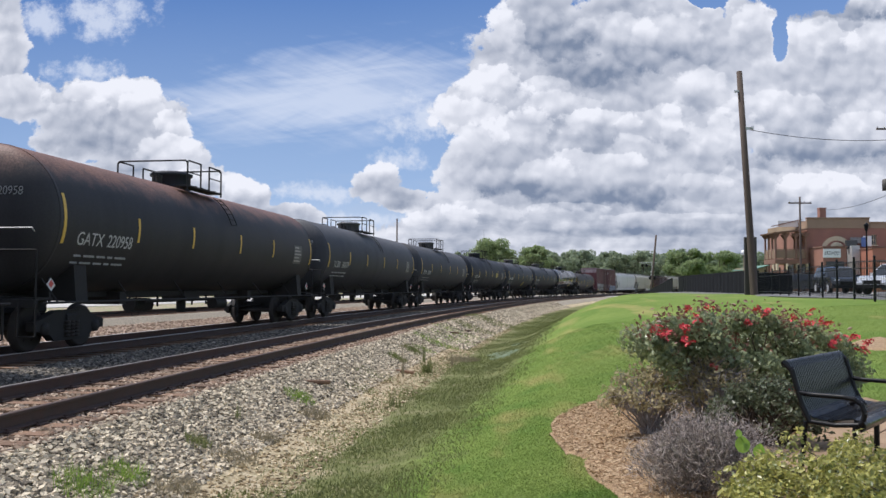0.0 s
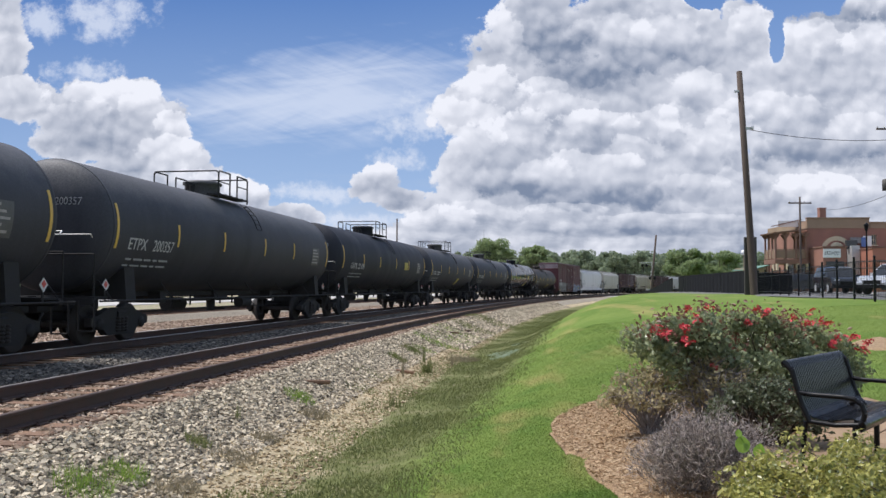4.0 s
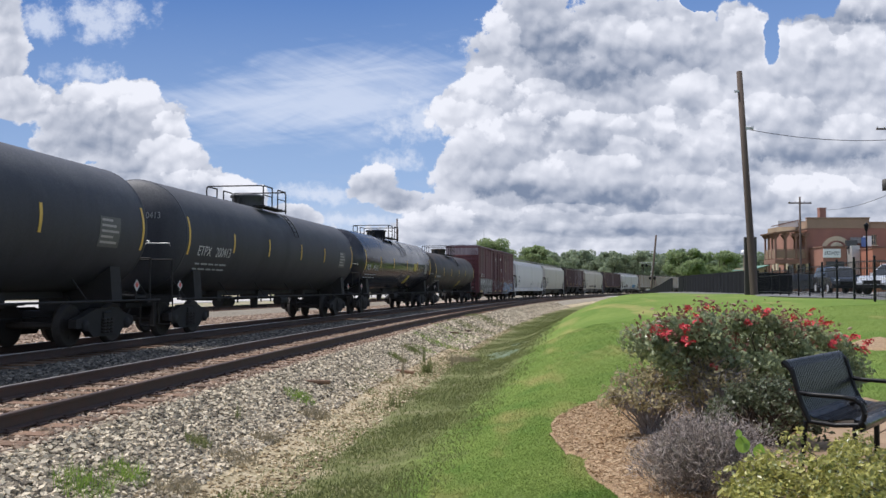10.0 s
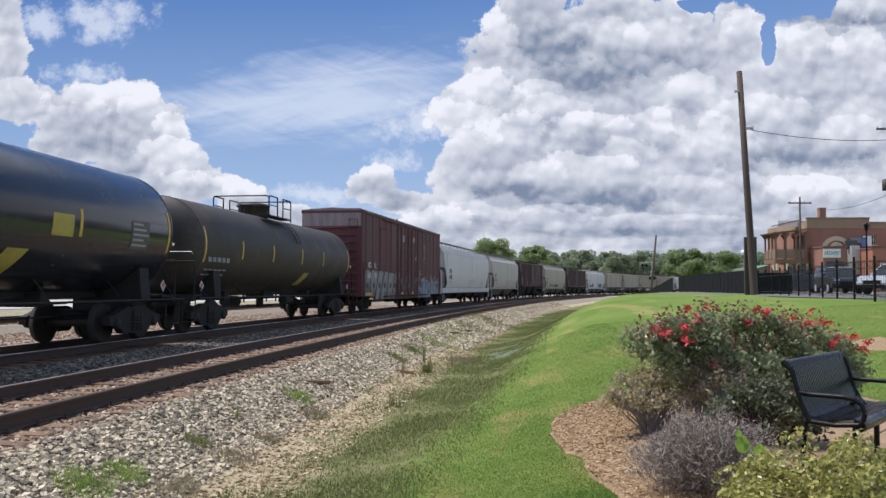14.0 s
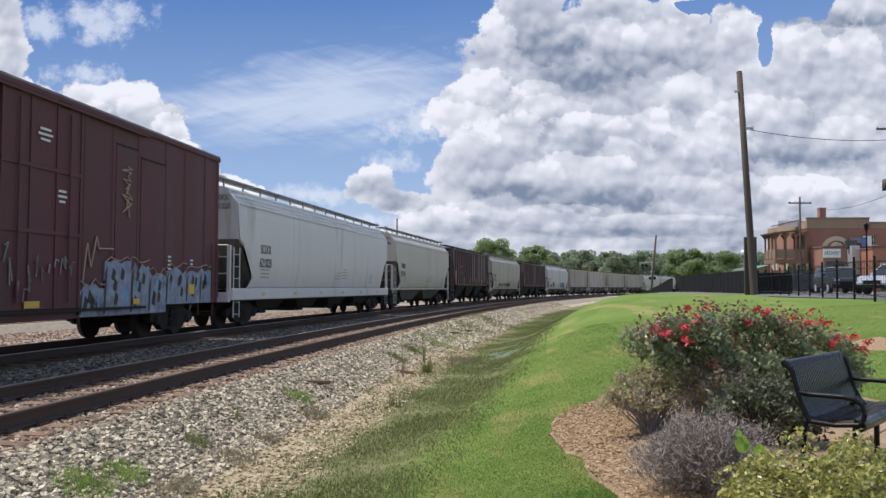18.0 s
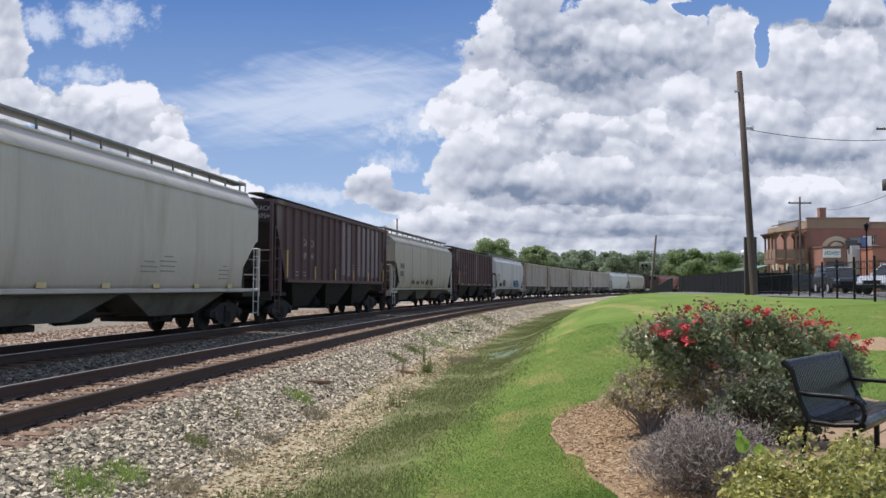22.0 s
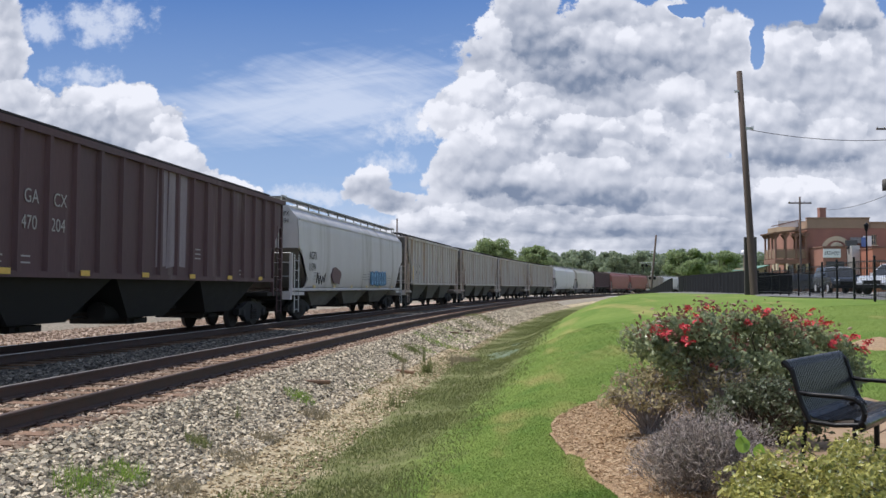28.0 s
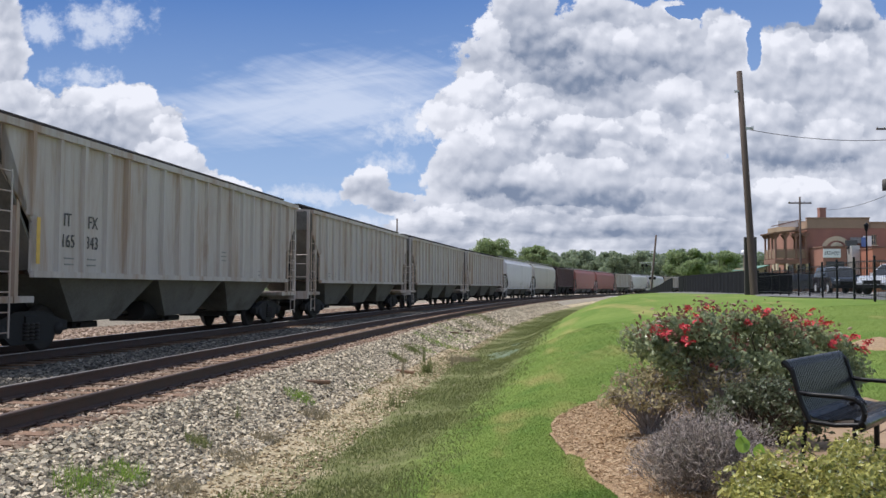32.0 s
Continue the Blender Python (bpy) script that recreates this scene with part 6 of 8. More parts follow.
def brewery_building():
    """Two-storey brick corner building with a two-level porch; local x runs along the street wall, y away from the park."""
    b = tagged(new("brick_building", None), "two-storey red brick building with a wooden corner porch", "building")
    b.matrix_basis = pose(43.6, 100.0, 1.0, 0, 0, -3)
    W, D, Hh = 21.0, 14.0, 8.75
    # wall with real window openings on the long side
    holes = [(7.55, 5.55, 0.6, 1.25), (9.6, 5.55, 0.6, 1.25), (13.2, 5.4, 1.0, 1.6), (16.4, 5.4, 1.0, 1.6)]
    edges_x = sorted({0.0, W, *(h[0] for h in holes), *(h[0] + h[2] for h in holes)})
    for xa, xb in zip(edges_x, edges_x[1:]):
        cut = [h for h in holes if h[0] <= xa + 1e-6 and h[0] + h[2] >= xb - 1e-6]
        spans = ((0.0, cut[0][1]), (cut[0][1] + cut[0][3], 7.55)) if cut else ((0.0, 7.55),)
        for za, zb in spans:
            wall = part("wall", Shape().box(((xa + xb) / 2, 0.15, (za + zb) / 2), (xb - xa, 0.3, zb - za)), "brick_wall", b, "red brick wall")
    for c, size in (((0.15, D / 2 + 0.15, 3.775), (0.3, D - 0.3, 7.55)), ((W - 0.15, D / 2 + 0.15, 3.775), (0.3, D - 0.3, 7.55)), ((W / 2, D - 0.15, 3.775), (W - 0.6, 0.3, 7.55))):
        part("wall", Shape().box(c, size), "brick_wall", b, "red brick wall")
    rng = random.Random(3)
    part("parapet", Shape().box((3.65, 0.13, 8.15), (7.3, 0.36, 1.2)).box((3.65, 0.1, 8.8), (7.4, 0.5, 0.12)).box((14.2, 0.13, 7.9), (13.6, 0.36, 0.7)).box((14.2, 0.1, 8.28), (13.7, 0.5, 0.12)).box((0.13, 7.0, 8.0), (0.36, 13.6, 0.9)), "stucco_buff", b, "buff parapet band")
    part("roof", Shape().box((W / 2, D / 2, 7.6), (W - 0.4, D - 0.4, 0.15)), "asphalt", b)
    part("chimney", Shape().box((2.25, 1.2, 9.3), (0.75, 0.75, 1.5)).box((2.25, 1.2, 10.05), (0.85, 0.85, 0.12)), "brick_wall", b)
    part("name_board", Shape().box((-0.9, 2.6, 8.3), (3.2, 0.1, 0.75)), "sign_white", b, "white painted board under the roofline")
    part("eave_roof", Shape().prism([(-2.9, 8.0), (0.3, 8.75), (0.3, 8.87), (-2.95, 8.1)], 2.4, 3.8), "porch_wood", b)
    for h in holes:
        wd = part("window", Shape().box((h[0] + h[2] / 2, 0.2, h[1] + h[3] / 2), (h[2], 0.06, h[3])), "window_dark", b, "dark sash window")
        fr = Shape()
        for dx in (0.03, h[2] / 2, h[2] - 0.03):
            fr.box((h[0] + dx, 0.15, h[1] + h[3] / 2), (0.06, 0.07, h[3]))
        for dz in (0.03, h[3] / 2, h[3] - 0.03):
            fr.box((h[0] + h[2] / 2, 0.15, h[1] + dz), (h[2], 0.06, 0.06))
        part("frame", fr, "sign_buff", wd)
        part("sill", Shape().box((h[0] + h[2] / 2, -0.05, h[1] - 0.05), (h[2] + 0.2, 0.2, 0.1)), "sign_buff", wd)
    # painted half-round emblem: plain rings
    em = Shape()
    for r0, r1, zz in ((1.35, 1.85, 0.0), (0.0, 0.0, 0.0)):
        if r1:
            pts = [(3.45 + r1 * math.cos(math.pi * i / 20), 4.75 + r1 * math.sin(math.pi * i / 20)) for i in range(21)] + [(3.45 + r0 * math.cos(math.pi * i / 20), 4.75 + r0 * math.sin(math.pi * i / 20)) for i in range(20, -1, -1)]
            for i in range(20):
                em.prism([pts[i], pts[i + 1], pts[40 - i], pts[41 - i]], -0.02, 0.01)
    part("emblem", em, "sign_buff", b, "buff painted half-round emblem")
    part("emblem_mark", Shape().lathe([(-0.03, 0.45), (-0.03, 0.8), (0.0, 0.8), (0.0, 0.45)], "y", 20, (3.45, 0, 5.1)).box((3.75, -0.02, 4.95), (0.8, 0.04, 0.3)), "sign_buff", b, "buff ring inside the emblem")
    # low additions at the foot of the wall
    an = part("annex", Shape().box((1.6, -2.0, 2.55), (2.6, 4.0, 5.1)), "brick_wall", b, "low red brick annex")
    part("annex_cap", Shape().box((1.6, -2.05, 5.15), (2.8, 4.2, 0.14)), "porch_wood", an)
    sg = part("shop_sign", Shape().box((1.25, -4.08, 4.4), (1.95, 0.08, 1.0)), "sign_white", b, "white shop sign with black lettering")
    lettering("BREWERY", 0.42, "letter_dark", sg, pose(0.40, -4.125, 4.2), "black painted word", 0.66)
    part("annex_window", Shape().box((1.6, -4.03, 2.7), (2.0, 0.06, 1.5)), "window_dark", an)
    part("stair_cover", Shape().box((4.9, -1.2, 3.2), (0.9, 1.4, 4.4)), "galvanised", b, "grey metal stair cover")
    part("dark_opening", Shape().box((4.75, -1.0, 5.55), (1.2, 0.5, 1.0)), "window_dark", b)
    og = part("side_annex", Shape().prism([(5.4, 0), (21, 0), (21, 6.1), (5.4, 4.9)], -5.0, -0.02), "stucco_orange", b, "orange-painted annex with a sloping top")
    part("annex_cap", Shape().prism([(5.3, 4.9), (21, 6.1), (21, 6.22), (5.3, 5.02)], -5.1, 0), "porch_wood", og)
    s2 = part("shop_sign", Shape().box((8.05, -5.08, 4.25), (1.6, 0.08, 0.85)), "sign_white", b, "white shop sign with dark print")
    bars = Shape()
    for i in range(5):
        bars.box((7.5 + i * 0.27, -5.14, 4.25), (0.18, 0.02, 0.4))
    part("sign_print", bars, "placard_red", s2)
    part("awning", Shape().prism([(-5.9, 2.75), (-5.05, 3.35), (-5.05, 3.42), (-5.95, 2.8)], 6.0, 20.0, "x"), "porch_wood", b)
    part("shop_front", Shape().box((9.5, -5.06, 1.5), (6.5, 0.06, 2.6)), "window_dark", og)
    bl = part("poster_board", Shape().box((6.9, -0.3, 6.0), (1.0, 0.08, 1.25)), "sign_white", b, "white and blue poster board")
    part("poster_block", Shape().box((6.45, -0.36, 5.9), (0.5, 0.04, 1.1)), "sign_blue", bl)
    part("poster_block", Shape().box((5.6, -0.3, 6.1), (1.3, 0.05, 0.7)), "plate_grey", bl)
    # porch, two storeys, on the street corner
    x0, x1, y0, y1 = -4.0, -0.15, -0.6, 3.4
    pr = part("porch_roof", Shape().prism([(x0 - 0.3, 6.85), (x1, 7.35), (x1, 7.5), (x0 - 0.35, 7.0)], y0 - 0.4, y1 + 0.3), "porch_wood", b)
    part("porch_floor", Shape().box(((x0 + x1) / 2, (y0 + y1) / 2, 3.55), (x1 - x0, y1 - y0, 0.55)), "porch_wood", b, "brown wooden upper porch floor")
    for i in range(4):
        for y in ((y0 + 0.15, y1 - 0.15) if i else np.linspace(y0 + 0.15, y1 - 0.15, 4)):
            x = x0 + 0.15 + i * (x1 - x0 - 0.3) / 3
            ps = part("porch_post", Shape().box((x, y, 5.4), (0.2, 0.2, 3.4)).box((x, y, 1.65), (0.24, 0.24, 3.3)).box((x, y, 6.6), (0.34, 0.34, 0.15)), "porch_wood", b)
            part("bracket", Shape().prism([(x - 0.55, 6.95), (x + 0.55, 6.95), (x + 0.1, 6.35), (x - 0.1, 6.35)], y - 0.04, y + 0.04), "porch_wood", ps)
            part("corbel", Shape().prism([(x - 0.08, 2.5), (x + 0.08, 2.5), (x + 0.08, 3.28), (x - 0.08, 3.28)], y - 0.7 if y < 2 else y, y), "sign_buff", ps, "pale corbel")
    for xa, ya, xb, yb in ((x0 + 0.15, y0 + 0.15, x1, y0 + 0.15), (x0 + 0.15, y0 + 0.15, x0 + 0.15, y1 - 0.15)):
        n = 30
        rl = Shape()
        for z in (3.95, 4.85, 5.0):
            rl.rod((xa, ya, z), (xb, yb, z), 0.05, seg=4)
        for i in range(n + 1):
            t = i / n
            rl.box((xa + (xb - xa) * t, ya + (yb - ya) * t, 4.4), (0.09, 0.09, 0.95))
        part("porch_railing", rl, "stucco_buff", b, "buff wooden railing")
    part("ground_wall", Shape().box((-0.05, 3.5, 1.7), (0.1, 7.0, 3.2)), "window_dark", b)
    # neighbour roofs farther left
    n2 = tagged(new("shop_house", None), "low building with a teal-green metal roof", "building")
    n2.matrix_basis = pose(36.7, 97.0, 0.95)
    part("wall", Shape().box((0, 3, 1.4), (1.5, 6, 2.8)), "stucco_buff", n2)
    part("roof", Shape().prism([(-0.95, 2.5), (0.95, 3.0), (0.95, 3.1), (-0.95, 2.6)], -0.6, 6.5), "porch_green", n2)
    return b


brewery_building()


def parked_car(x, y, rz, kind, paint, label):
    """A car along local x, nose at +x."""
    c = tagged(new("car", None), label, "car", "parked cars")
    c.matrix_basis = pose(x, y, gz(x, y) + 0.03, 0, 0, rz)
    if kind == "suv":
        L, Wd, side = 4.7, 0.93, [(-2.35, 0.45), (-2.33, 0.95), (-2.25, 1.08), (2.0, 1.02), (2.25, 0.92), (2.35, 0.62), (2.3, 0.35), (-2.25, 0.35)]
        cab = [(-2.22, 1.06), (-2.0, 1.62), (-1.7, 1.70), (0.0, 1.70), (0.35, 1.64), (1.05, 1.04)]
    else:
        L, Wd, side = 4.6, 0.9, [(-2.3, 0.45), (-2.28, 0.85), (-2.1, 0.98), (0.9, 0.95), (2.0, 0.82), (2.28, 0.62), (2.25, 0.3), (-2.2, 0.3)]
        cab = [(-1.95, 0.96), (-1.3, 1.40), (-0.9, 1.46), (0.15, 1.45), (0.5, 1.38), (1.2, 0.93)]
    bd = Shape()
    n = len(side)
    rings = []
    for yy, k in ((-Wd, 0.93), (-Wd + 0.06, 1.0), (Wd - 0.06, 1.0), (Wd, 0.93)):
        rings.append([(px * k, yy, pz if pz < 0.5 else 0.42 + (pz - 0.42) * (0.96 if k < 1 else 1)) for px, pz in side])
    bd.loft(rings, smooth=False)
    body = part("body", bd, paint, c)
    cb = Shape()
    rings = []
    for yy, k in ((-Wd + 0.05, 0.0), (-Wd + 0.20, 1.0), (Wd - 0.20, 1.0), (Wd - 0.05, 0.0)):
        rings.append([(px, yy if pz < 1.2 else (math.copysign(Wd - 0.2, yy)), pz) for px, pz in cab] if k == 0 else [(px, yy, pz) for px, pz in cab])
    cb.loft(rings, smooth=False)
    part("cabin", cb, paint, c)
    b0, t0 = cab[0], cab[1]
    zlo, zhi = cab[0][1] + 0.04, cab[2][1] - 0.1
    mid_y = Wd - 0.13
    for s in (-1, 1):
        for xa, xb in ((-1.75 if kind == "suv" else -1.35, -0.75), (-0.68, 0.42)):
            sh = Shape().loft([[(xa, s * (Wd - 0.02), zlo), (xb + 0.1, s * (Wd - 0.02), zlo), (xb - 0.05, s * (Wd - 0.175), zhi), (xa + 0.1, s * (Wd - 0.175), zhi)],
                               [(xa, s * (Wd - 0.08), zlo), (xb + 0.1, s * (Wd - 0.08), zlo), (xb - 0.05, s * (Wd - 0.22), zhi), (xa + 0.1, s * (Wd - 0.22), zhi)]], smooth=False)
            part("side_window", sh, "car_glass", c)
        for xw in (-1.4, 1.42):
            wh = part("wheel", Shape().lathe([(-0.11, 0.2), (-0.11, 0.34), (-0.08, 0.355), (0.08, 0.355), (0.11, 0.34), (0.11, 0.2)], "y", 18, (xw, s * (Wd - 0.08), 0.355)), "tyre", c)
            part("rim", Shape().lathe([(s * 0.04, 0.01), (s * 0.10, 0.06), (s * 0.09, 0.2), (s * 0.11, 0.22)], "y", 14, (xw, s * (Wd - 0.07), 0.355)), "galvanised", wh)
        part("headlight", Shape().box((side[4][0] - 0.04, s * (Wd - 0.27), side[4][1] - 0.1), (0.16, 0.34, 0.15), ch=0.03), "lamp_glass", c, "clear headlight")
        part("tail_light", Shape().box((side[0][0] + 0.02, s * (Wd - 0.14), 0.9), (0.08, 0.18, 0.22), ch=0.02), "placard_red", c, "red tail light")
        part("mirror", Shape().box((0.75, s * (Wd + 0.09), cab[0][1] + 0.08), (0.12, 0.2, 0.13), ch=0.03), paint, c)
    fx, fz = cab[-1]
    rx, rz_ = cab[-2]
    part("windscreen", Shape().loft([[(fx + 0.012, -Wd + 0.12, fz + 0.03), (fx + 0.012, Wd - 0.12, fz + 0.03), (rx + 0.02, Wd - 0.27, rz_), (rx + 0.02, -Wd + 0.27, rz_)],
                                     [(fx - 0.03, -Wd + 0.12, fz + 0.03), (fx - 0.03, Wd - 0.12, fz + 0.03), (rx - 0.03, Wd - 0.27, rz_), (rx - 0.03, -Wd + 0.27, rz_)]], smooth=False), "car_glass", c)
    part("grille", Shape().box((side[5][0] - 0.01, 0, 0.66), (0.08, 1.0, 0.2)), "black_metal", c)
    part("bumper", Shape().box((side[5][0] - 0.02, 0, 0.43), (0.14, 1.66, 0.18), ch=0.04).box((side[0][0] + 0.04, 0, 0.45), (0.14, 1.66, 0.18), ch=0.04), "black_metal", c)
    return c


parked_car(25.0, 53.0, -100, "suv", "car_dark", "dark blue-black sport utility car in the car park")
parked_car(25.0, 46.0, -150, "suv", "car_silver", "silver sport utility car in the car park")
parked_car(27.6, 65.0, 172, "sedan", "car_dark", "dark sedan in the car park")


# ---- trees ----
def leaf_cloud(rng, centres, radii, count, size, flat=0.7, shell=0.55):
    """Small leaf quads scattered in overlapping lumps; returns vertices and faces."""
    centres, radii = np.asarray(centres, float), np.asarray(radii, float)
    pick = rng.integers(0, len(centres), count) if radii.ndim == 1 else rng.integers(0, len(centres), count)
    d = rng.normal(size=(count, 3))
    d /= np.linalg.norm(d, axis=1, keepdims=True)
    r = (shell + (1 - shell) * rng.random(count) ** 0.5)[:, None]
    rad = radii[pick]
    rad = rad[:, None] * np.array([1, 1, flat]) if rad.ndim == 1 else rad
    p = centres[pick] + d * r * rad
    a = rng.normal(size=(count, 3))
    n = d * 0.6 + rng.normal(size=(count, 3)) * 0.7 + np.array([0, 0, 0.35])
    n /= np.linalg.norm(n, axis=1, keepdims=True)
    u = np.cross(n, a)
    u /= np.linalg.norm(u, axis=1, keepdims=True)
    v = np.cross(n, u)
    s = (size * (0.6 + 0.8 * rng.random(count)))[:, None]
    quad = np.stack([p - u * s, p - v * s * 0.55 + n * s * 0.15, p + u * s, p + v * s * 0.55 + n * s * 0.15], 1)
    return quad.reshape(-1, 3), np.arange(count * 4).reshape(-1, 4)


def tree(x, y, height, spread_r, material, seed, label, leaves=9000, size=0.28):
    rng = np.random.default_rng(seed)
    t = tagged(new("tree", None), label, "tree", "trees beyond the railway")
    t.matrix_basis = pose(x, y, -0.5)
    tr = Shape().lathe([(0, 0.32), (0.4, 0.22), (height * 0.45, 0.15), (height * 0.8, 0.05)], "z", 10)
    part("trunk", tr, "bark", t)
    cs, rs = [], []
    for i in range(26):
        a, k = rng.uniform(0, 2 * math.pi), rng.random() ** 0.5
        h = height * rng.uniform(0.42, 0.92)
        room = spread_r * math.sqrt(max(0.08, 1 - ((h / height - 0.58) / 0.42) ** 2))
        c = (math.cos(a) * k * room * 0.85, math.sin(a) * k * room * 0.85, h)
        cs.append(c)
        rs.append(rng.uniform(0.22, 0.36) * spread_r)
    limbs = Shape()
    for c in cs[:12]:
        limbs.rod((0, 0, height * 0.35), c, 0.09, 0.03, 6)
    part("limb", limbs, "bark", t)
    v, f = leaf_cloud(rng, cs, rs, leaves, size, 0.75, 0.3)
    tagged(part("crown", array_mesh("crown", v, f, material), material, t), kind="stuff")
    return t


tree(11.9, 205.0, 14.4, 6.6, "leaf_tree", 1, "round light green tree behind the railway")
tree(22.0, 200.0, 12.2, 4.2, "leaf_tree", 2, "light green tree behind the railway")
tree(25.2, 205.0, 10.2, 3.2, "leaf_tree", 3, "light green tree behind the railway")
tree(1.0, 215.0, 9.2, 3.4, "leaf_woods", 4, "dark green tree behind the railway")
tree(60.0, 205.0, 11.6, 5.6, "leaf_tree", 5, "broad green tree behind the fence")
tree(69.5, 210.0, 11.5, 5.4, "leaf_tree", 6, "broad green tree behind the fence")


def woods():
    rng = np.random.default_rng(11)
    V, F, o = [], [], 0
    tv = Shape()
    for row in range(3):
        for i in range(46):
            a = np.interp(i + rng.uniform(-0.4, 0.4), [0, 45], [0.03, 0.44])
            d = 262 + row * 22 + rng.uniform(-8, 8)
            x, y = a * d, d
            h = rng.uniform(9.6, 13.8) * (1.0 + 0.06 * row) * (0.92 if a > 0.3 else 1.0)
            n = 9
            cs = np.stack([x + rng.normal(0, 1.7, n), y + rng.normal(0, 1.5, n), h * rng.uniform(0.25, 0.93, n)], 1)
            cs[0] = (x, y, h * 0.9)
            v, f = leaf_cloud(rng, cs, rng.uniform(1.2, 2.4, n), 900, 0.46)
            V.append(v)
            F.append(f + o)
            o += len(v)
            tv.rod((x, y, -1), (x, y, h * 0.8), 0.25, 0.08, 5, caps=False)
    ob = new("woods", array_mesh("woods", np.concatenate(V), np.concatenate(F), "leaf_woods"))
    tagged(ob, "dark green wooded skyline of mixed trees", "woods", kind="stuff")
    tagged(part("trunks", tv, "bark", ob), kind="stuff")
    # brush along the far edge of the yard
    cs, rs = [], []
    for i in range(150):
        s, q = rng.uniform(60, 330), rng.uniform(-95, -60)
        x, y, _ = on_line(s, q)
        cs.append((x, y, rng.uniform(0, 2.2)))
        rs.append(rng.uniform(1.2, 2.6))
    v, f = leaf_cloud(rng, cs, rs, 9000, 0.4)
    tagged(new("brush", array_mesh("brush", v, f, "leaf_woods")), "low green brush along the far side of the yard", "brush", kind="stuff")


woods()


def shrubs_by_track():
    rng = np.random.default_rng(21)
    for x, y, w, h in ((14.6, 71.0, 0.8, 0.35), (15.6, 73.0, 0.9, 0.4), (17.0, 77.0, 0.8, 0.45)):
        b = tagged(new("shrub", None), "low dark green shrub at the lawn's edge", "shrub", "shrubs at the lawn's edge")
        z = gz(x, y)
        b.matrix_basis = pose(x, y, z)
        cs = [(rng.uniform(-w, w) * 0.7, rng.uniform(-0.5, 0.5), rng.uniform(0.2, h)) for _ in range(9)]
        v, f = leaf_cloud(rng, cs, [0.28] * 9, 900, 0.07)
        tagged(part("foliage", array_mesh("foliage", v, f, "leaf_tree"), "leaf_tree", b), kind="stuff")
        st = Shape()
        for c in cs:
            st.rod((0, 0, 0), c, 0.02, 0.008, 5)
        part("stem", st, "bark", b)


shrubs_by_track()


# ---- park foreground: beds, bench, bushes ----
def stony(name, dark, mid, light):
    m, n, b = surface(name)
    r = n.add("NewGeometry", "Random Per Island")
    col = n.mix(n.mapr(r, 0.0, 0.5), dark, mid)
    col = n.mix(n.mapr(r, 0.5, 1.0), col, light)
    co = n.add("TexCoord", 3)
    g = n.noise(co, 60.0, 4.0)
    col = n.mix(n.mapr(g, 0.4, 0.7, 0.0, 0.35), col, tuple(c * 0.5 for c in dark))
    n.put(b.inputs["Base Color"], col)
    b.inputs["Roughness"].default_value = 0.85
    n.put(b.inputs["Normal"], n.bump(g, 0.3, 0.004))


stony("stone_grey", (0.085, 0.07, 0.05), (0.40, 0.335, 0.235), (0.78, 0.67, 0.49))
stony("twig_fine", (0.12, 0.098, 0.085), (0.32, 0.265, 0.23), (0.59, 0.505, 0.45))
# stones between the tracks, coloured dark for the shade the train throws
stony("stone_shaded", (0.045, 0.04, 0.033), (0.13, 0.115, 0.095), (0.36, 0.315, 0.25))
stony("stone_brown", (0.13, 0.083, 0.052), (0.32, 0.23, 0.155), (0.56, 0.44, 0.33))
stony("stone_tan", (0.17, 0.12, 0.06), (0.40, 0.31, 0.175), (0.66, 0.55, 0.36))


stony("mulch_chip", (0.20, 0.115, 0.055), (0.41, 0.275, 0.15), (0.60, 0.46, 0.29))


def in_bed(poly, x, y):
    cx, cy = sum(p[0] for p in poly) / len(poly), sum(p[1] for p in poly) / len(poly)
    edge = outline(poly, np.arctan2(y - cy, x - cx))
    return np.hypot(x - cx, y - cy) < edge - 0.05


BED = [(1.30, 10.2), (1.45, 10.9), (1.95, 11.5), (3.0, 11.6), (4.6, 11.4), (5.6, 10.8), (5.2, 9.4), (4.6, 6.0), (4.2, 4.6), (2.6, 4.2), (1.55, 5.0), (1.42, 6.7), (1.42, 8.2), (1.25, 9.5)]
BED_FAR = [(7.6, 15.0), (8.6, 14.8), (9.4, 15.6), (8.6, 16.3), (7.7, 15.9)]
sheet("mulch_bed", BED, 0.03, "mulch", "planting bed of tan shredded wood mulch", "mulch bed", 0.12)
sheet("mulch_bed", BED_FAR, 0.03, "mulch", "small planting bed of tan mulch", "mulch bed", 0.15)


def patio():
    """Tan square pavers in front of the bench."""
    base = tagged(new("patio", None), "patio of square tan concrete pavers", "patio", kind="structure")
    ang = radians(49)
    base.matrix_basis = pose(2.86, 6.34, gz(3.3, 6.8) + 0.025, 0, 0, math.degrees(ang))
    me = Shape()
    w, g, h = 0.605, 0.0, 0.05
    me.loft([[(0.005, 0.005, 0), (w - 0.005, 0.005, 0), (w - 0.005, w - 0.005, 0), (0.005, w - 0.005, 0)], [(0.005, 0.005, h - 0.006), (w - 0.005, 0.005, h - 0.006), (w - 0.005, w - 0.005, h - 0.006), (0.005, w - 0.005, h - 0.006)],
             [(0.011, 0.011, h), (w - 0.011, 0.011, h), (w - 0.011, w - 0.011, h), (0.011, w - 0.011, h)]], smooth=False)
    mesh = me.mesh("paver", MATS["patio_stone"])
    rng = random.Random(2)
    for i in range(0, 7):
        for j in range(0, 9):
            part("paver", mesh, "patio_stone", base, at=pose(i * 0.61, -j * 0.61 + 0.2, rng.uniform(0, 0.006)))


patio()


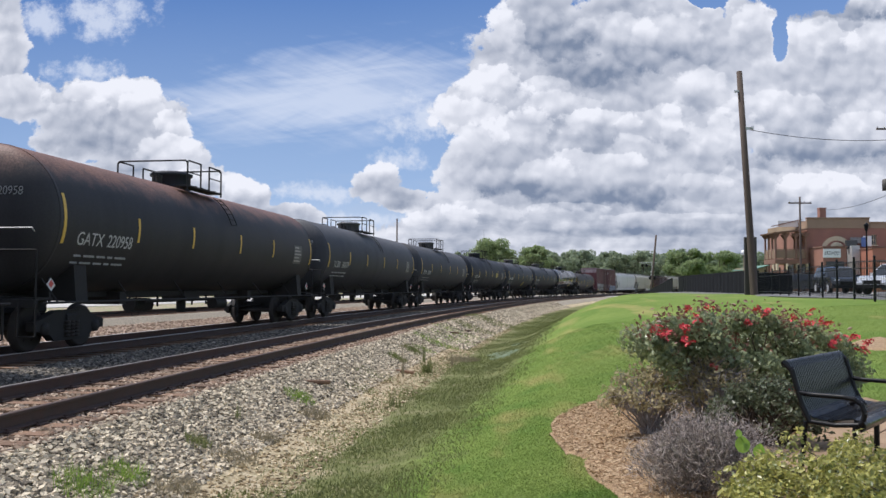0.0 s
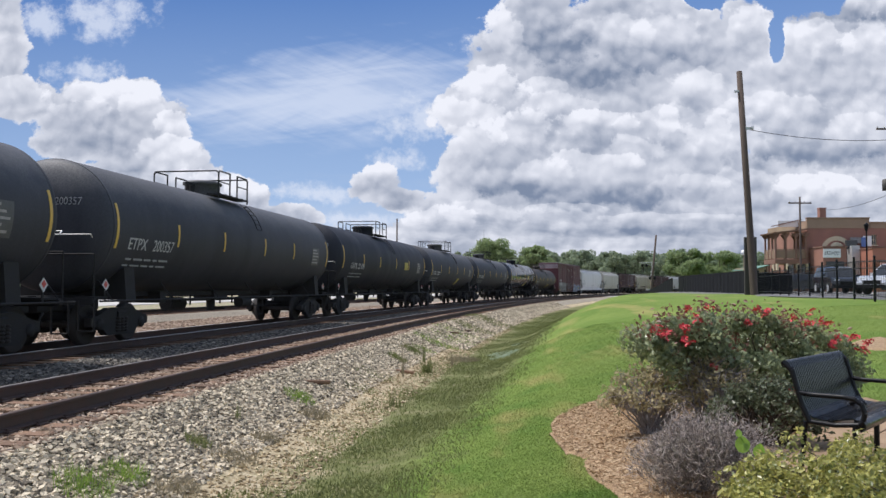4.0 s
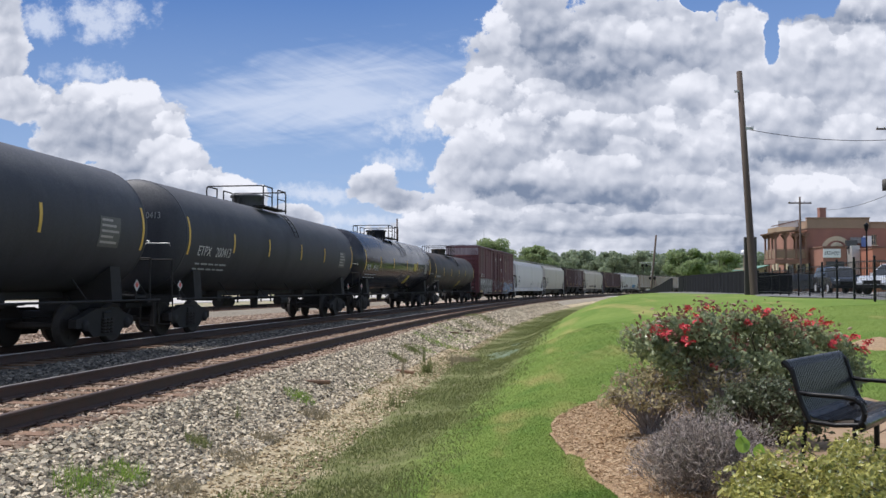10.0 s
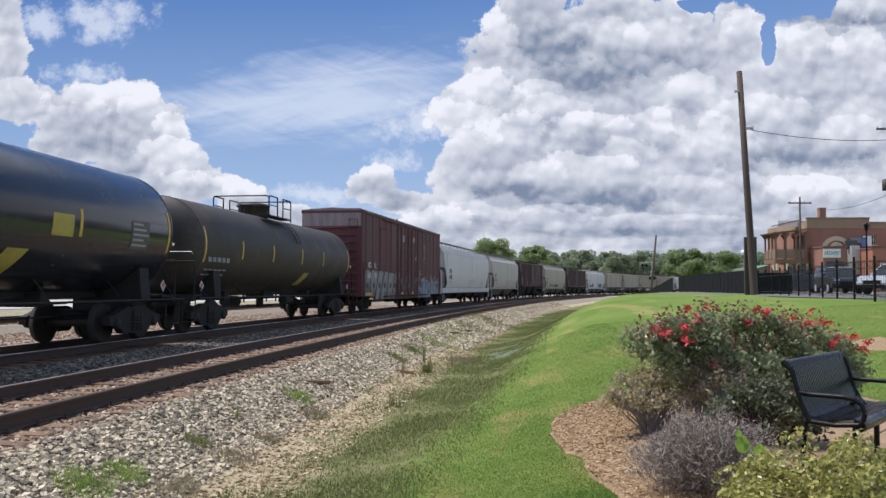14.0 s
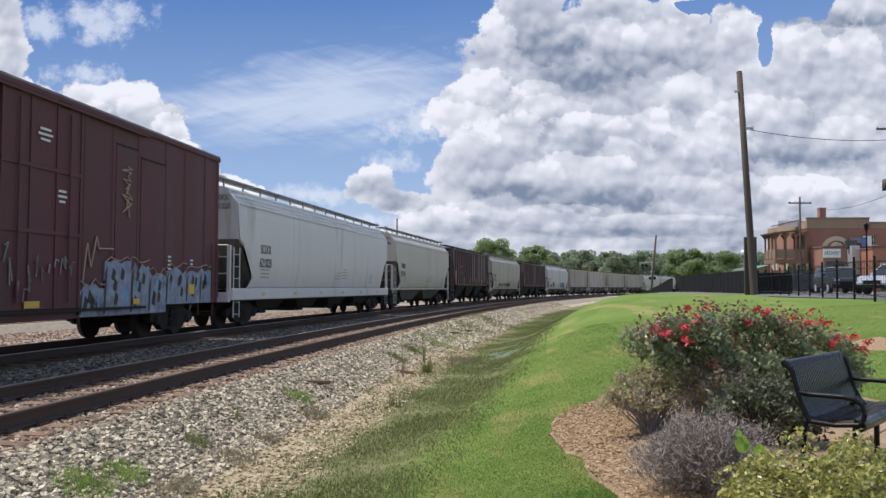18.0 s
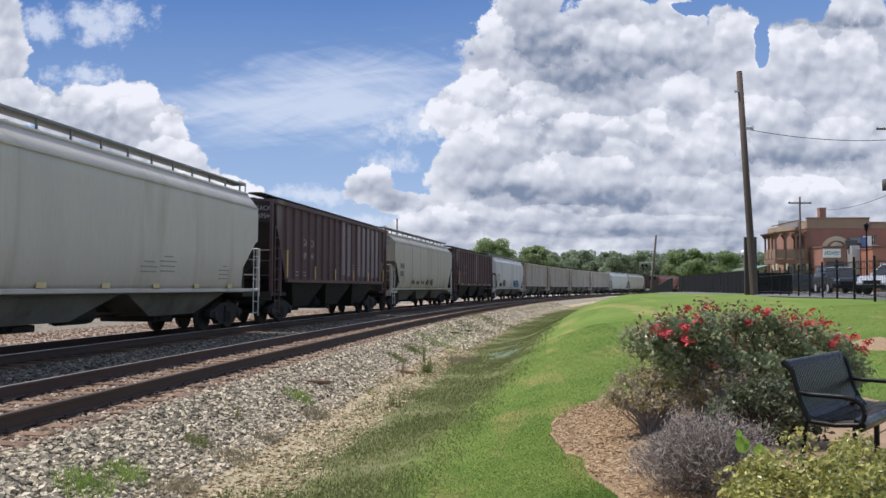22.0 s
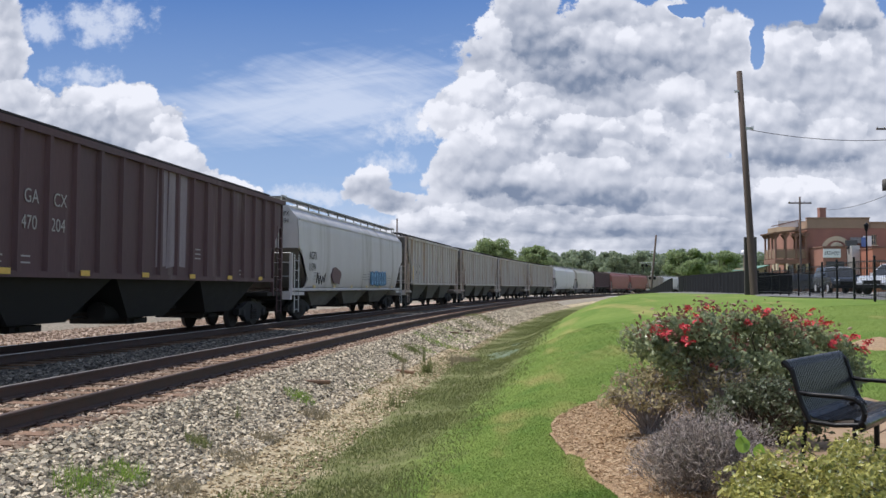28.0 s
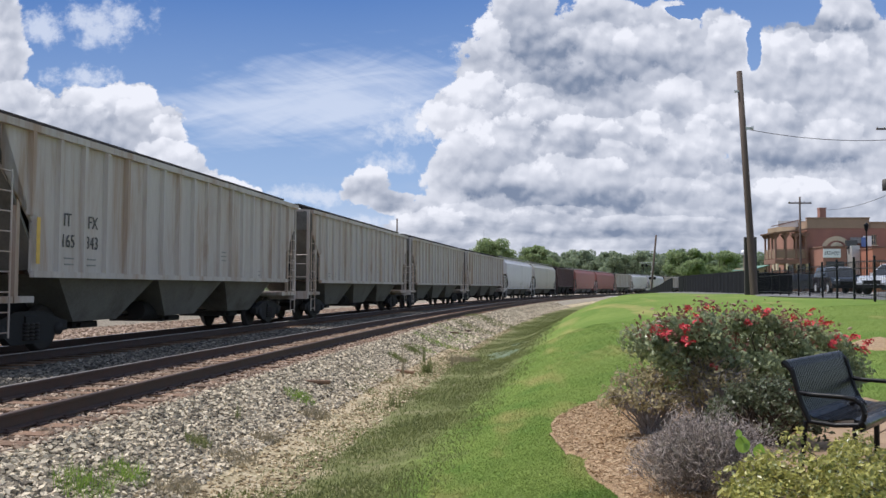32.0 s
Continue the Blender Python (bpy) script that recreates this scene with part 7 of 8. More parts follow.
def mulch_chips():
    rng = np.random.default_rng(15)
    n = 42000
    x, y = rng.uniform(1.2, 4.3, n), rng.uniform(4.6, 11.6, n)
    k = in_bed(BED, x, y)
    x, y = x[k], y[k]
    n = len(x)
    z = ground_z(x, y)[0] + 0.032 + 0.012 * rng.random(n)
    a, ln, w = rng.uniform(0, 2 * np.pi, n), rng.uniform(0.008, 0.030, n), rng.uniform(0.002, 0.005, n)
    dx, dy, tz = np.cos(a) * ln, np.sin(a) * ln, rng.normal(0, 0.25, n) * ln
    sx, sy = -np.sin(a) * w, np.cos(a) * w
    v = np.stack([np.stack([x - dx - sx, y - dy - sy, z - tz], 1), np.stack([x + dx - sx, y + dy - sy, z + tz], 1), np.stack([x + dx + sx, y + dy + sy, z + tz + 0.004], 1), np.stack([x - dx + sx, y - dy + sy, z - tz + 0.004], 1)], 1)
    tagged(new("mulch_chips", array_mesh("mulch_chips", v.reshape(-1, 3), np.arange(4 * n).reshape(-1, 4), "mulch_chip")), "tan shredded wood chips on the planting bed", "mulch", kind="stuff")




mulch_chips()


def bench():
    """Black steel strap bench; local x along its length, -y to its front."""
    b = tagged(new("park_bench", None), "black steel strap bench with curved armrests on the patio", "bench")
    ang = 49.0
    b.matrix_basis = pose(3.31, 6.96, gz(3.3, 6.8) + 0.078, 0, 0, ang)
    L = 1.42
    K = 0.70                                 # depth of the seat against its drawing
    # straps follow the seat's and back's curve
    prof = [(-0.46, 0.40), (-0.43, 0.435), (-0.38, 0.45), (-0.25, 0.435), (-0.10, 0.42), (0.02, 0.43), (0.10, 0.47), (0.15, 0.55), (0.20, 0.68), (0.25, 0.80), (0.285, 0.845), (0.325, 0.85), (0.355, 0.82)]
    n = 35
    me = Shape()
    wv = 0.0125
    me.loft([[(-wv, y * K, z), (wv, y * K, z), (wv, y * K + 0.003, z - 0.009), (-wv, y * K + 0.003, z - 0.009)] for y, z in prof], smooth=False)
    strap = me.mesh("strap", MATS["bench_steel"])
    for i in range(n):
        part("strap", strap, "bench_steel", b, at=pose(-L / 2 + 0.03 + i * (L - 0.06) / (n - 1), 0, 0))
    part("front_roll", Shape().rod((-L / 2, -0.445 * K, 0.40), (L / 2, -0.445 * K, 0.40), 0.045, seg=14), "bench_steel", b, "rounded front tube")
    part("top_roll", Shape().rod((-L / 2, 0.32 * K, 0.825), (L / 2, 0.32 * K, 0.825), 0.03, seg=12), "bench_steel", b)
    bars = Shape().rod((-L / 2, -0.15 * K, 0.405), (L / 2, -0.15 * K, 0.405), 0.02).rod((-L / 2, 0.12 * K, 0.45), (L / 2, 0.12 * K, 0.45), 0.02)
    part("cross_bar", bars, "bench_steel", b)
    for x in (-L / 2, L / 2):
        arm = Shape().path([(x, 0.18 * K, 0.615), (x, 0.05 * K, 0.605), (x, -0.30 * K, 0.605), (x, -0.40 * K, 0.595), (x, -0.47 * K, 0.56), (x, -0.50 * K, 0.50), (x, -0.48 * K, 0.44), (x, -0.44 * K, 0.41), (x, -0.20 * K, 0.39), (x, 0.08 * K, 0.40)], 0.019, 10)
        part("armrest", arm, "bench_steel", b, "curved tube armrest")
        fr = Shape().path([(x, 0.34 * K, 0.84), (x, 0.24 * K, 0.78), (x, 0.14 * K, 0.52), (x, 0.06 * K, 0.40)], 0.022, 8)
        part("end_frame", fr, "bench_steel", b)
        for y, yy in ((-0.40, -0.40), (0.10, 0.16)):
            part("leg", Shape().path([(x, y * K, 0.40), (x, yy * K, 0.02)], 0.019, 8).rod((x, yy * K, -0.045), (x, yy * K, 0.02), 0.035, seg=10), "bench_steel", b)
    mid = Shape().path([(0, -0.36 * K, 0.40), (0, -0.36 * K, 0.02)], 0.022, 8)
    part("leg", mid, "bench_steel", b)
    part("divider_arm", Shape().path([(0.25, 0.02 * K, 0.44), (0.25, -0.08 * K, 0.475), (0.25, -0.16 * K, 0.44)], 0.02, 8), "bench_steel", b)


bench()


def stems(rng, base, tips, r0, r1, bend=0.12, seg=5):
    sh = Shape()
    for t in tips:
        t = Vector(t)
        b0 = Vector(base) + Vector((rng.uniform(-0.12, 0.12), rng.uniform(-0.12, 0.12), 0))
        m = b0.lerp(t, 0.5) + Vector((rng.uniform(-bend, bend), rng.uniform(-bend, bend), rng.uniform(0, bend)))
        sh.rod(b0, m, r0, (r0 + r1) / 2, seg, False).rod(m, t, (r0 + r1) / 2, r1, seg, False)
    return sh


def rose_bush():
    rng = np.random.default_rng(31)
    rr = random.Random(31)
    b = tagged(new("rose_bush", None), "large rose bush with dark leaves and red flower clusters", "rose bush")
    bx, by = 3.56, 9.55
    z0 = gz(bx, by)
    b.matrix_basis = pose(bx, by, z0, 0, 0, 32)
    cs, rs = [], []

    def crown(x):
        return float(np.interp(x, [-2.1, -1.7, -1.0, -0.2, 0.4, 1.0, 1.6], [0.98, 1.15, 1.22, 1.20, 1.12, 0.97, 0.73]))

    for i in range(130):
        x = rng.uniform(-1.55, 1.45)
        wide = 0.62 * math.sqrt(max(0.1, 1 - ((x + 0.2) / 1.95) ** 2))
        y = rng.uniform(-wide, wide)
        z = rng.uniform(min(0.25 + 0.85 * max(0, -x - 0.5), crown(x) - 0.3), crown(x) - 0.22)
        cs.append((x, y, z))
        rs.append(rng.uniform(0.14, 0.25))
    for i in range(30):
        x = -1.78 + i * 0.112
        cs.append((x, rng.uniform(-0.45, 0.0), crown(x) - 0.10 + rng.uniform(-0.07, 0.05)))
        rs.append(rng.uniform(0.09, 0.16))
    cs += [(-1.88, -0.38, 0.90), (-2.0, -0.42, 0.96), (-1.85, -0.35, 0.8), (-1.7, -0.35, 0.72), (1.62, -0.1, 0.55), (1.5, 0.1, 0.68)]
    rs += [0.12, 0.08, 0.14, 0.16, 0.16, 0.16]
    v, f = leaf_cloud(rng, cs, rs, 30000, 0.029, 0.9, 0.35)
    tagged(part("foliage", array_mesh("foliage", v, f, "leaf_rose"), "leaf_rose", b), kind="stuff")
    tips = [(c[0], c[1], c[2] + 0.12) for c in cs if c[2] > 0.72]
    v, f = leaf_cloud(rng, tips, [0.17] * len(tips), 2000, 0.026, 0.8, 0.4)
    tagged(part("young_foliage", array_mesh("foliage", v, f, "leaf_rose_young"), "leaf_rose_young", b, "reddish young leaves"), kind="stuff")
    part("stem", stems(rr, (0, 0, 0), cs, 0.013, 0.005), "bark", b)
    # flowers: cupped rings of petals
    fl = Shape()
    for ring, (cnt, r, h, s) in enumerate(((3, 0.008, 0.016, 0.014), (5, 0.016, 0.008, 0.02), (6, 0.024, 0.0, 0.024))):
        for i in range(cnt):
            a = 2 * math.pi * i / cnt + ring
            c, d = math.cos(a), math.sin(a)
            p = Vector((c * r, d * r, h))
            t = Vector((-d, c, 0))
            o = Vector((c, d, 0.7)).normalized()
            fl.add([p - t * s * 0.5, p + t * s * 0.5, p + t * s * 0.6 + o * s, p + o * s * 1.35, p - t * s * 0.6 + o * s], [(0, 1, 2, 3, 4)])
    me = fl.mesh("flower", MATS["rose_red"])
    spots = ((-2.08, 1.04), (-1.96, 0.97), (-1.61, 1.24), (-1.52, 1.13), (-1.33, 1.22), (-1.67, 1.04), (-0.61, 1.27), (-0.4, 1.25), (-0.74, 1.15), (0.02, 1.21), (0.37, 1.25), (0.29, 1.11), (0.17, 1.01), (0.62, 1.13),
             (0.89, 0.96), (0.77, 0.87), (1.16, 0.94), (1.46, 0.87), (-1.23, 0.62), (0.03, 0.40), (0.1, 0.37), (-1.63, 0.9), (1.3, 0.8))
    for x, z in spots:
        y, z = -0.46, z - 0.03 + 0.08 * (x < -1.0)
        for k in range(rr.randint(3, 6)):
            part("flower", me, "rose_red", b, at=pose(x + rr.uniform(-0.045, 0.045), y + rr.uniform(-0.05, 0.05), z + rr.uniform(-0.035, 0.04), rr.uniform(10, 70), rr.uniform(-30, 30), rr.uniform(0, 360)) @ Matrix.Scale(rr.uniform(0.6, 0.9), 4))
    return b


rose_bush()


def dry_shrub(x, y, w, h, leaves, seed, label, material="leaf_dry", twig="bark"):
    rng = np.random.default_rng(seed)
    rr = random.Random(seed)
    b = tagged(new("shrub", None), label, "shrub", "shrubs in the mulch bed")
    b.matrix_basis = pose(x, y, gz(x, y))
    tips = []
    for i in range(70):
        a, k = rr.uniform(0, 2 * math.pi), math.sqrt(rr.random())
        tips.append((math.cos(a) * k * w, math.sin(a) * k * w * 0.8, h * (0.35 + 0.65 * math.sqrt(max(0, 1 - k * k))) * rr.uniform(0.8, 1.1)))
    sh = stems(rr, (0, 0, 0), tips, 0.012, 0.004)
    for t in tips:
        for k in range(3):
            e = Vector(t) + Vector((rr.uniform(-0.12, 0.12), rr.uniform(-0.12, 0.12), rr.uniform(-0.02, 0.12)))
            sh.rod(t, e, 0.004, 0.002, 4, False)
    part("stem", sh, twig, b)
    v, f = leaf_cloud(rng, tips, [0.10] * len(tips), leaves, 0.022, 0.9, 0.3)
    tagged(part("foliage", array_mesh("foliage", v, f, material), material, b), kind="stuff")


dry_shrub(2.18, 8.75, 0.52, 0.66, 2400, 41, "sparse half-dry rose shrub with bare grey canes", twig="twig_grey")
dry_shrub(2.75, 8.55, 0.48, 0.72, 1500, 42, "thin dry rose shrub with grey canes", twig="twig_grey")
dry_shrub(2.98, 7.75, 0.50, 0.58, 3800, 43, "small shrub with dark olive leaves", "leaf_dark")


def grey_shrub():
    """A dense dome of fine grey twigs."""
    rng = np.random.default_rng(51)
    b = tagged(new("dead_shrub", None), "dense domed shrub of fine bare grey twigs", "shrub")
    x, y = 1.97, 6.35
    b.matrix_basis = pose(x, y, gz(x, y))
    n = 17000
    a, k = rng.uniform(0, 2 * np.pi, n), np.sqrt(rng.random(n))
    el = np.sqrt(np.maximum(0, 1 - k ** 2))
    rad = rng.uniform(0.55, 1.0, n) * (1 + 0.13 * np.sin(a * 3 + 1) + 0.09 * np.sin(a * 7) + 0.08 * np.sin(k * 9 + a * 2))
    tip = np.stack([np.cos(a) * k * 0.58, np.sin(a) * k * 0.5, 0.06 + 0.5 * el], 1) * rad[:, None]
    d = tip / np.linalg.norm(tip, axis=1, keepdims=True) + rng.normal(0, 0.65, (n, 3)) + np.array([0, 0, 0.2])
    d /= np.linalg.norm(d, axis=1, keepdims=True)
    ln = rng.uniform(0.03, 0.10, n)[:, None]
    side = np.cross(d, rng.normal(size=(n, 3)))
    side /= np.linalg.norm(side, axis=1, keepdims=True)
    up = np.cross(d, side)
    w = rng.uniform(0.0013, 0.0034, n)[:, None]
    p0, p1 = tip - d * ln, tip
    V = np.stack([p0 + side * w, p0 - side * w * 0.5 + up * w, p0 - side * w * 0.5 - up * w, p1], 1).reshape(-1, 3)
    base = np.arange(n)[:, None] * 4
    F = np.concatenate([base + np.array([[0, 1, 3]]), base + np.array([[1, 2, 3]]), base + np.array([[2, 0, 3]])])
    tagged(part("twig_mass", array_mesh("twig_mass", V, F, "twig_fine"), "twig_fine", b), kind="stuff")
    rr = random.Random(5)
    tips = [tuple(tip[i] * 0.9) for i in range(0, n, 60)]
    part("stem", stems(rr, (0, 0, 0), tips, 0.008, 0.003, 0.05, 4), "twig_grey", b)


grey_shrub()


def hedge():
    rng = np.random.default_rng(61)
    b = tagged(new("hedge", None), "low clipped hedge with yellow-green leaves", "hedge")
    x, y = 2.85, 5.05
    z = gz(x, y)
    b.matrix_basis = pose(x, y, z, 0, 0, -8)
    cs, rs = [], []
    for i in range(260):
        px, py = rng.uniform(-1.05, 1.5), rng.uniform(-0.6, 0.5)
        top = 0.54 * (1 - 0.5 * max(0, -px - 0.35) ** 1.5) + rng.uniform(-0.05, 0.04)
        cs.append((px, py, rng.uniform(0.12, max(0.16, top - 0.05))))
        rs.append(rng.uniform(0.07, 0.13))
    v, f = leaf_cloud(rng, cs, rs, 30000, 0.018, 0.9, 0.5)
    tagged(part("foliage", array_mesh("foliage", v, f, "leaf_hedge"), "leaf_hedge", b), kind="stuff")
    part("stem", stems(random.Random(6), (0.2, 0, 0), cs[::2], 0.008, 0.003, 0.08, 4), "bark", b)
    v, f = leaf_cloud(rng, [(c[0], c[1], c[2] - 0.08) for c in cs], [0.12] * len(cs), 5000, 0.02, 0.9, 0.1)
    tagged(part("inner_foliage", array_mesh("foliage", v, f, "leaf_rose"), "leaf_rose", b), kind="stuff")


hedge()


def sprig():
    b = tagged(new("seedling", None), "seedling with a few large bright green leaves", "plant")
    x, y = 2.12, 5.75
    b.matrix_basis = pose(x, y, gz(x, y))
    part("stem", Shape().path([(0, 0, 0), (0.02, 0, 0.25), (-0.02, 0.01, 0.38), (-0.09, 0.01, 0.5)], 0.004, 5), "leaf_lime", b)
    for dx, dz, r, tilt, turn in ((-0.075, 0.44, 0.062, 62, -12), (0.04, 0.395, 0.052, 70, -40), (-0.10, 0.515, 0.028, 60, -10)):
        sh = Shape()
        pts = [(0, -1.0), (0.45, -0.85), (0.8, -0.3), (0.75, 0.3), (0.35, 0.8), (0, 1.05), (-0.35, 0.8), (-0.75, 0.3), (-0.8, -0.3), (-0.45, -0.85)]
        for i in range(len(pts)):
            a, c = pts[i], pts[(i + 1) % len(pts)]
            sh.add([(0, 0, -0.12 * r), (a[0] * r, a[1] * r, 0.1 * r * abs(a[0])), (c[0] * r, c[1] * r, 0.1 * r * abs(c[0]))], [(0, 1, 2)], True)
        part("leaf", sh, "leaf_lime", b, at=pose(dx, 0, dz, tilt, 0, turn))


sprig()


# ---- loose stones, grass and weeds ----
def scatter_stones(name, count, s_range, q_range, z_of, size, material, label, seed, power=1.0, fall=1.0):
    rng = np.random.default_rng(seed)
    u = rng.random(count)
    s = s_range[0] + (s_range[1] - s_range[0]) * u ** power
    q = q_range[0] + (q_range[1] - q_range[0]) * rng.random(count) ** fall
    x, y, _ = on_line(s, q)
    z = z_of(x, y, q)
    r = size[0] + (size[1] - size[0]) * rng.random(count) ** 1.6
    cube = np.array([(-1, -1, -1), (1, -1, -1), (1, 1, -1), (-1, 1, -1), (-1, -1, 1), (1, -1, 1), (1, 1, 1), (-1, 1, 1)], float) * 0.62
    v = cube[None] * (0.6 + 0.75 * rng.random((count, 8, 3)))
    ang = rng.uniform(0, 2 * np.pi, (count, 3))
    for k, (i, j) in enumerate(((0, 1), (1, 2), (0, 2))):
        c, d = np.cos(ang[:, k])[:, None], np.sin(ang[:, k])[:, None]
        vi, vj = v[:, :, i].copy(), v[:, :, j].copy()
        v[:, :, i], v[:, :, j] = vi * c - vj * d, vi * d + vj * c
    v = v * r[:, None, None] * np.array([1.0, 1.0, 0.75])
    v += np.stack([x, y, z + r * 0.2], 1)[:, None, :]
    quads = np.array([(0, 3, 2, 1), (4, 5, 6, 7), (0, 1, 5, 4), (1, 2, 6, 5), (2, 3, 7, 6), (3, 0, 4, 7)])
    f = (np.arange(count)[:, None, None] * 8 + quads[None]).reshape(-1, 4)
    ob = new(name, array_mesh(name, v.reshape(-1, 3), f, material))
    return tagged(ob, label, "stones", kind="stuff")


def shoulder_z(x, y, q):
    bed = np.interp(q, [3.1, 6.15, 6.55, 7.1, 7.4], [-0.225, -0.225, -0.38, -0.62, -2])
    return np.maximum(bed, ground_z(x, y)[0])


scatter_stones("ballast_stones", 36000, (5, 30), (6.0, 7.45), shoulder_z, (0.014, 0.044), "stone_grey", "loose pale grey crushed stone on the track shoulder", 71, 1.25)
scatter_stones("ballast_stones", 24000, (30, 95), (6.0, 8.0), shoulder_z, (0.03, 0.07), "stone_grey", "loose pale grey crushed stone along the track", 72, 1.2)
scatter_stones("ballast_stones", 26000, (8, 48), (3.2, 6.1), lambda x, y, q: shoulder_z(x, y, q) + 0.008, (0.018, 0.045), "stone_brown", "brown-grey crushed stone between the ties", 73, 1.3)
scatter_stones("ballast_stones", 20000, (8, 60), (1.2, 3.7), lambda x, y, q: np.full_like(x, -0.228), (0.02, 0.05), "stone_shaded", "grey crushed stone between the tracks, darkened for the shade of the train", 74, 1.3)
scatter_stones("dirt_stones", 17000, (5, 45), (6.9, 8.35), lambda x, y, q: ground_z(x, y)[0], (0.010, 0.036), "stone_tan", "tan stones scattered in the dirt beside the ballast", 75, 1.3, 1.5)
scatter_stones("yard_stones", 16000, (14, 80), (-9.0, -2.2), lambda x, y, q: np.full_like(x, -0.45), (0.03, 0.07), "stone_brown", "brown-grey stones in the yard beyond the main line", 76, 1.2)


def blades(name, x, y, height, width, material, label, seed, lean=0.5):
    rng = np.random.default_rng(seed)
    n = len(x)
    z = shoulder_z(x, y, to_line(x, y)[1])
    a = rng.uniform(0, 2 * np.pi, n)
    h = height * (0.5 + 0.8 * rng.random(n))
    w = width * (0.6 + 0.8 * rng.random(n))
    dx, dy = np.cos(a) * w, np.sin(a) * w
    la, lk = rng.uniform(0, 2 * np.pi, n), lean * h * rng.random(n)
    p = np.stack([x, y, z - 0.005], 1)
    v = np.stack([p + np.stack([dx, dy, 0 * dx], 1), p - np.stack([dx, dy, 0 * dx], 1), p + np.stack([np.cos(la) * lk, np.sin(la) * lk, h], 1)], 1)
    me = array_mesh(name, v.reshape(-1, 3), np.arange(3 * n).reshape(-1, 3), material)
    s, q = to_line(x, y)
    at = me.attributes.new("inside", "FLOAT", "POINT")
    at.data.foreach_set("value", np.repeat(q - lawn_edge(s) + 9.2, 3).astype(np.float32))
    ob = new(name, me)
    return tagged(ob, label, "grass", kind="stuff")


def lawn_blades():
    rng = np.random.default_rng(81)
    n = 560000
    d = 6.0 + 17 * rng.random(n) ** 1.7
    a = rng.uniform(-0.17, 0.56, n)
    x, y = a * d, d
    s, q = to_line(x, y)
    keep = (q > lawn_edge(s) + 0.15 + rng.normal(0, 0.4, n)) & ~in_bed(BED, x, y) & ~in_bed(BED_FAR, x, y)
    x, y, d = x[keep], y[keep], d[keep]
    blades("lawn_grass", x, y, 0.020 - 0.0003 * d, 0.0022 + 0.0003 * d, "grass_blade", "short mown green grass", 82, 2.2)


lawn_blades()


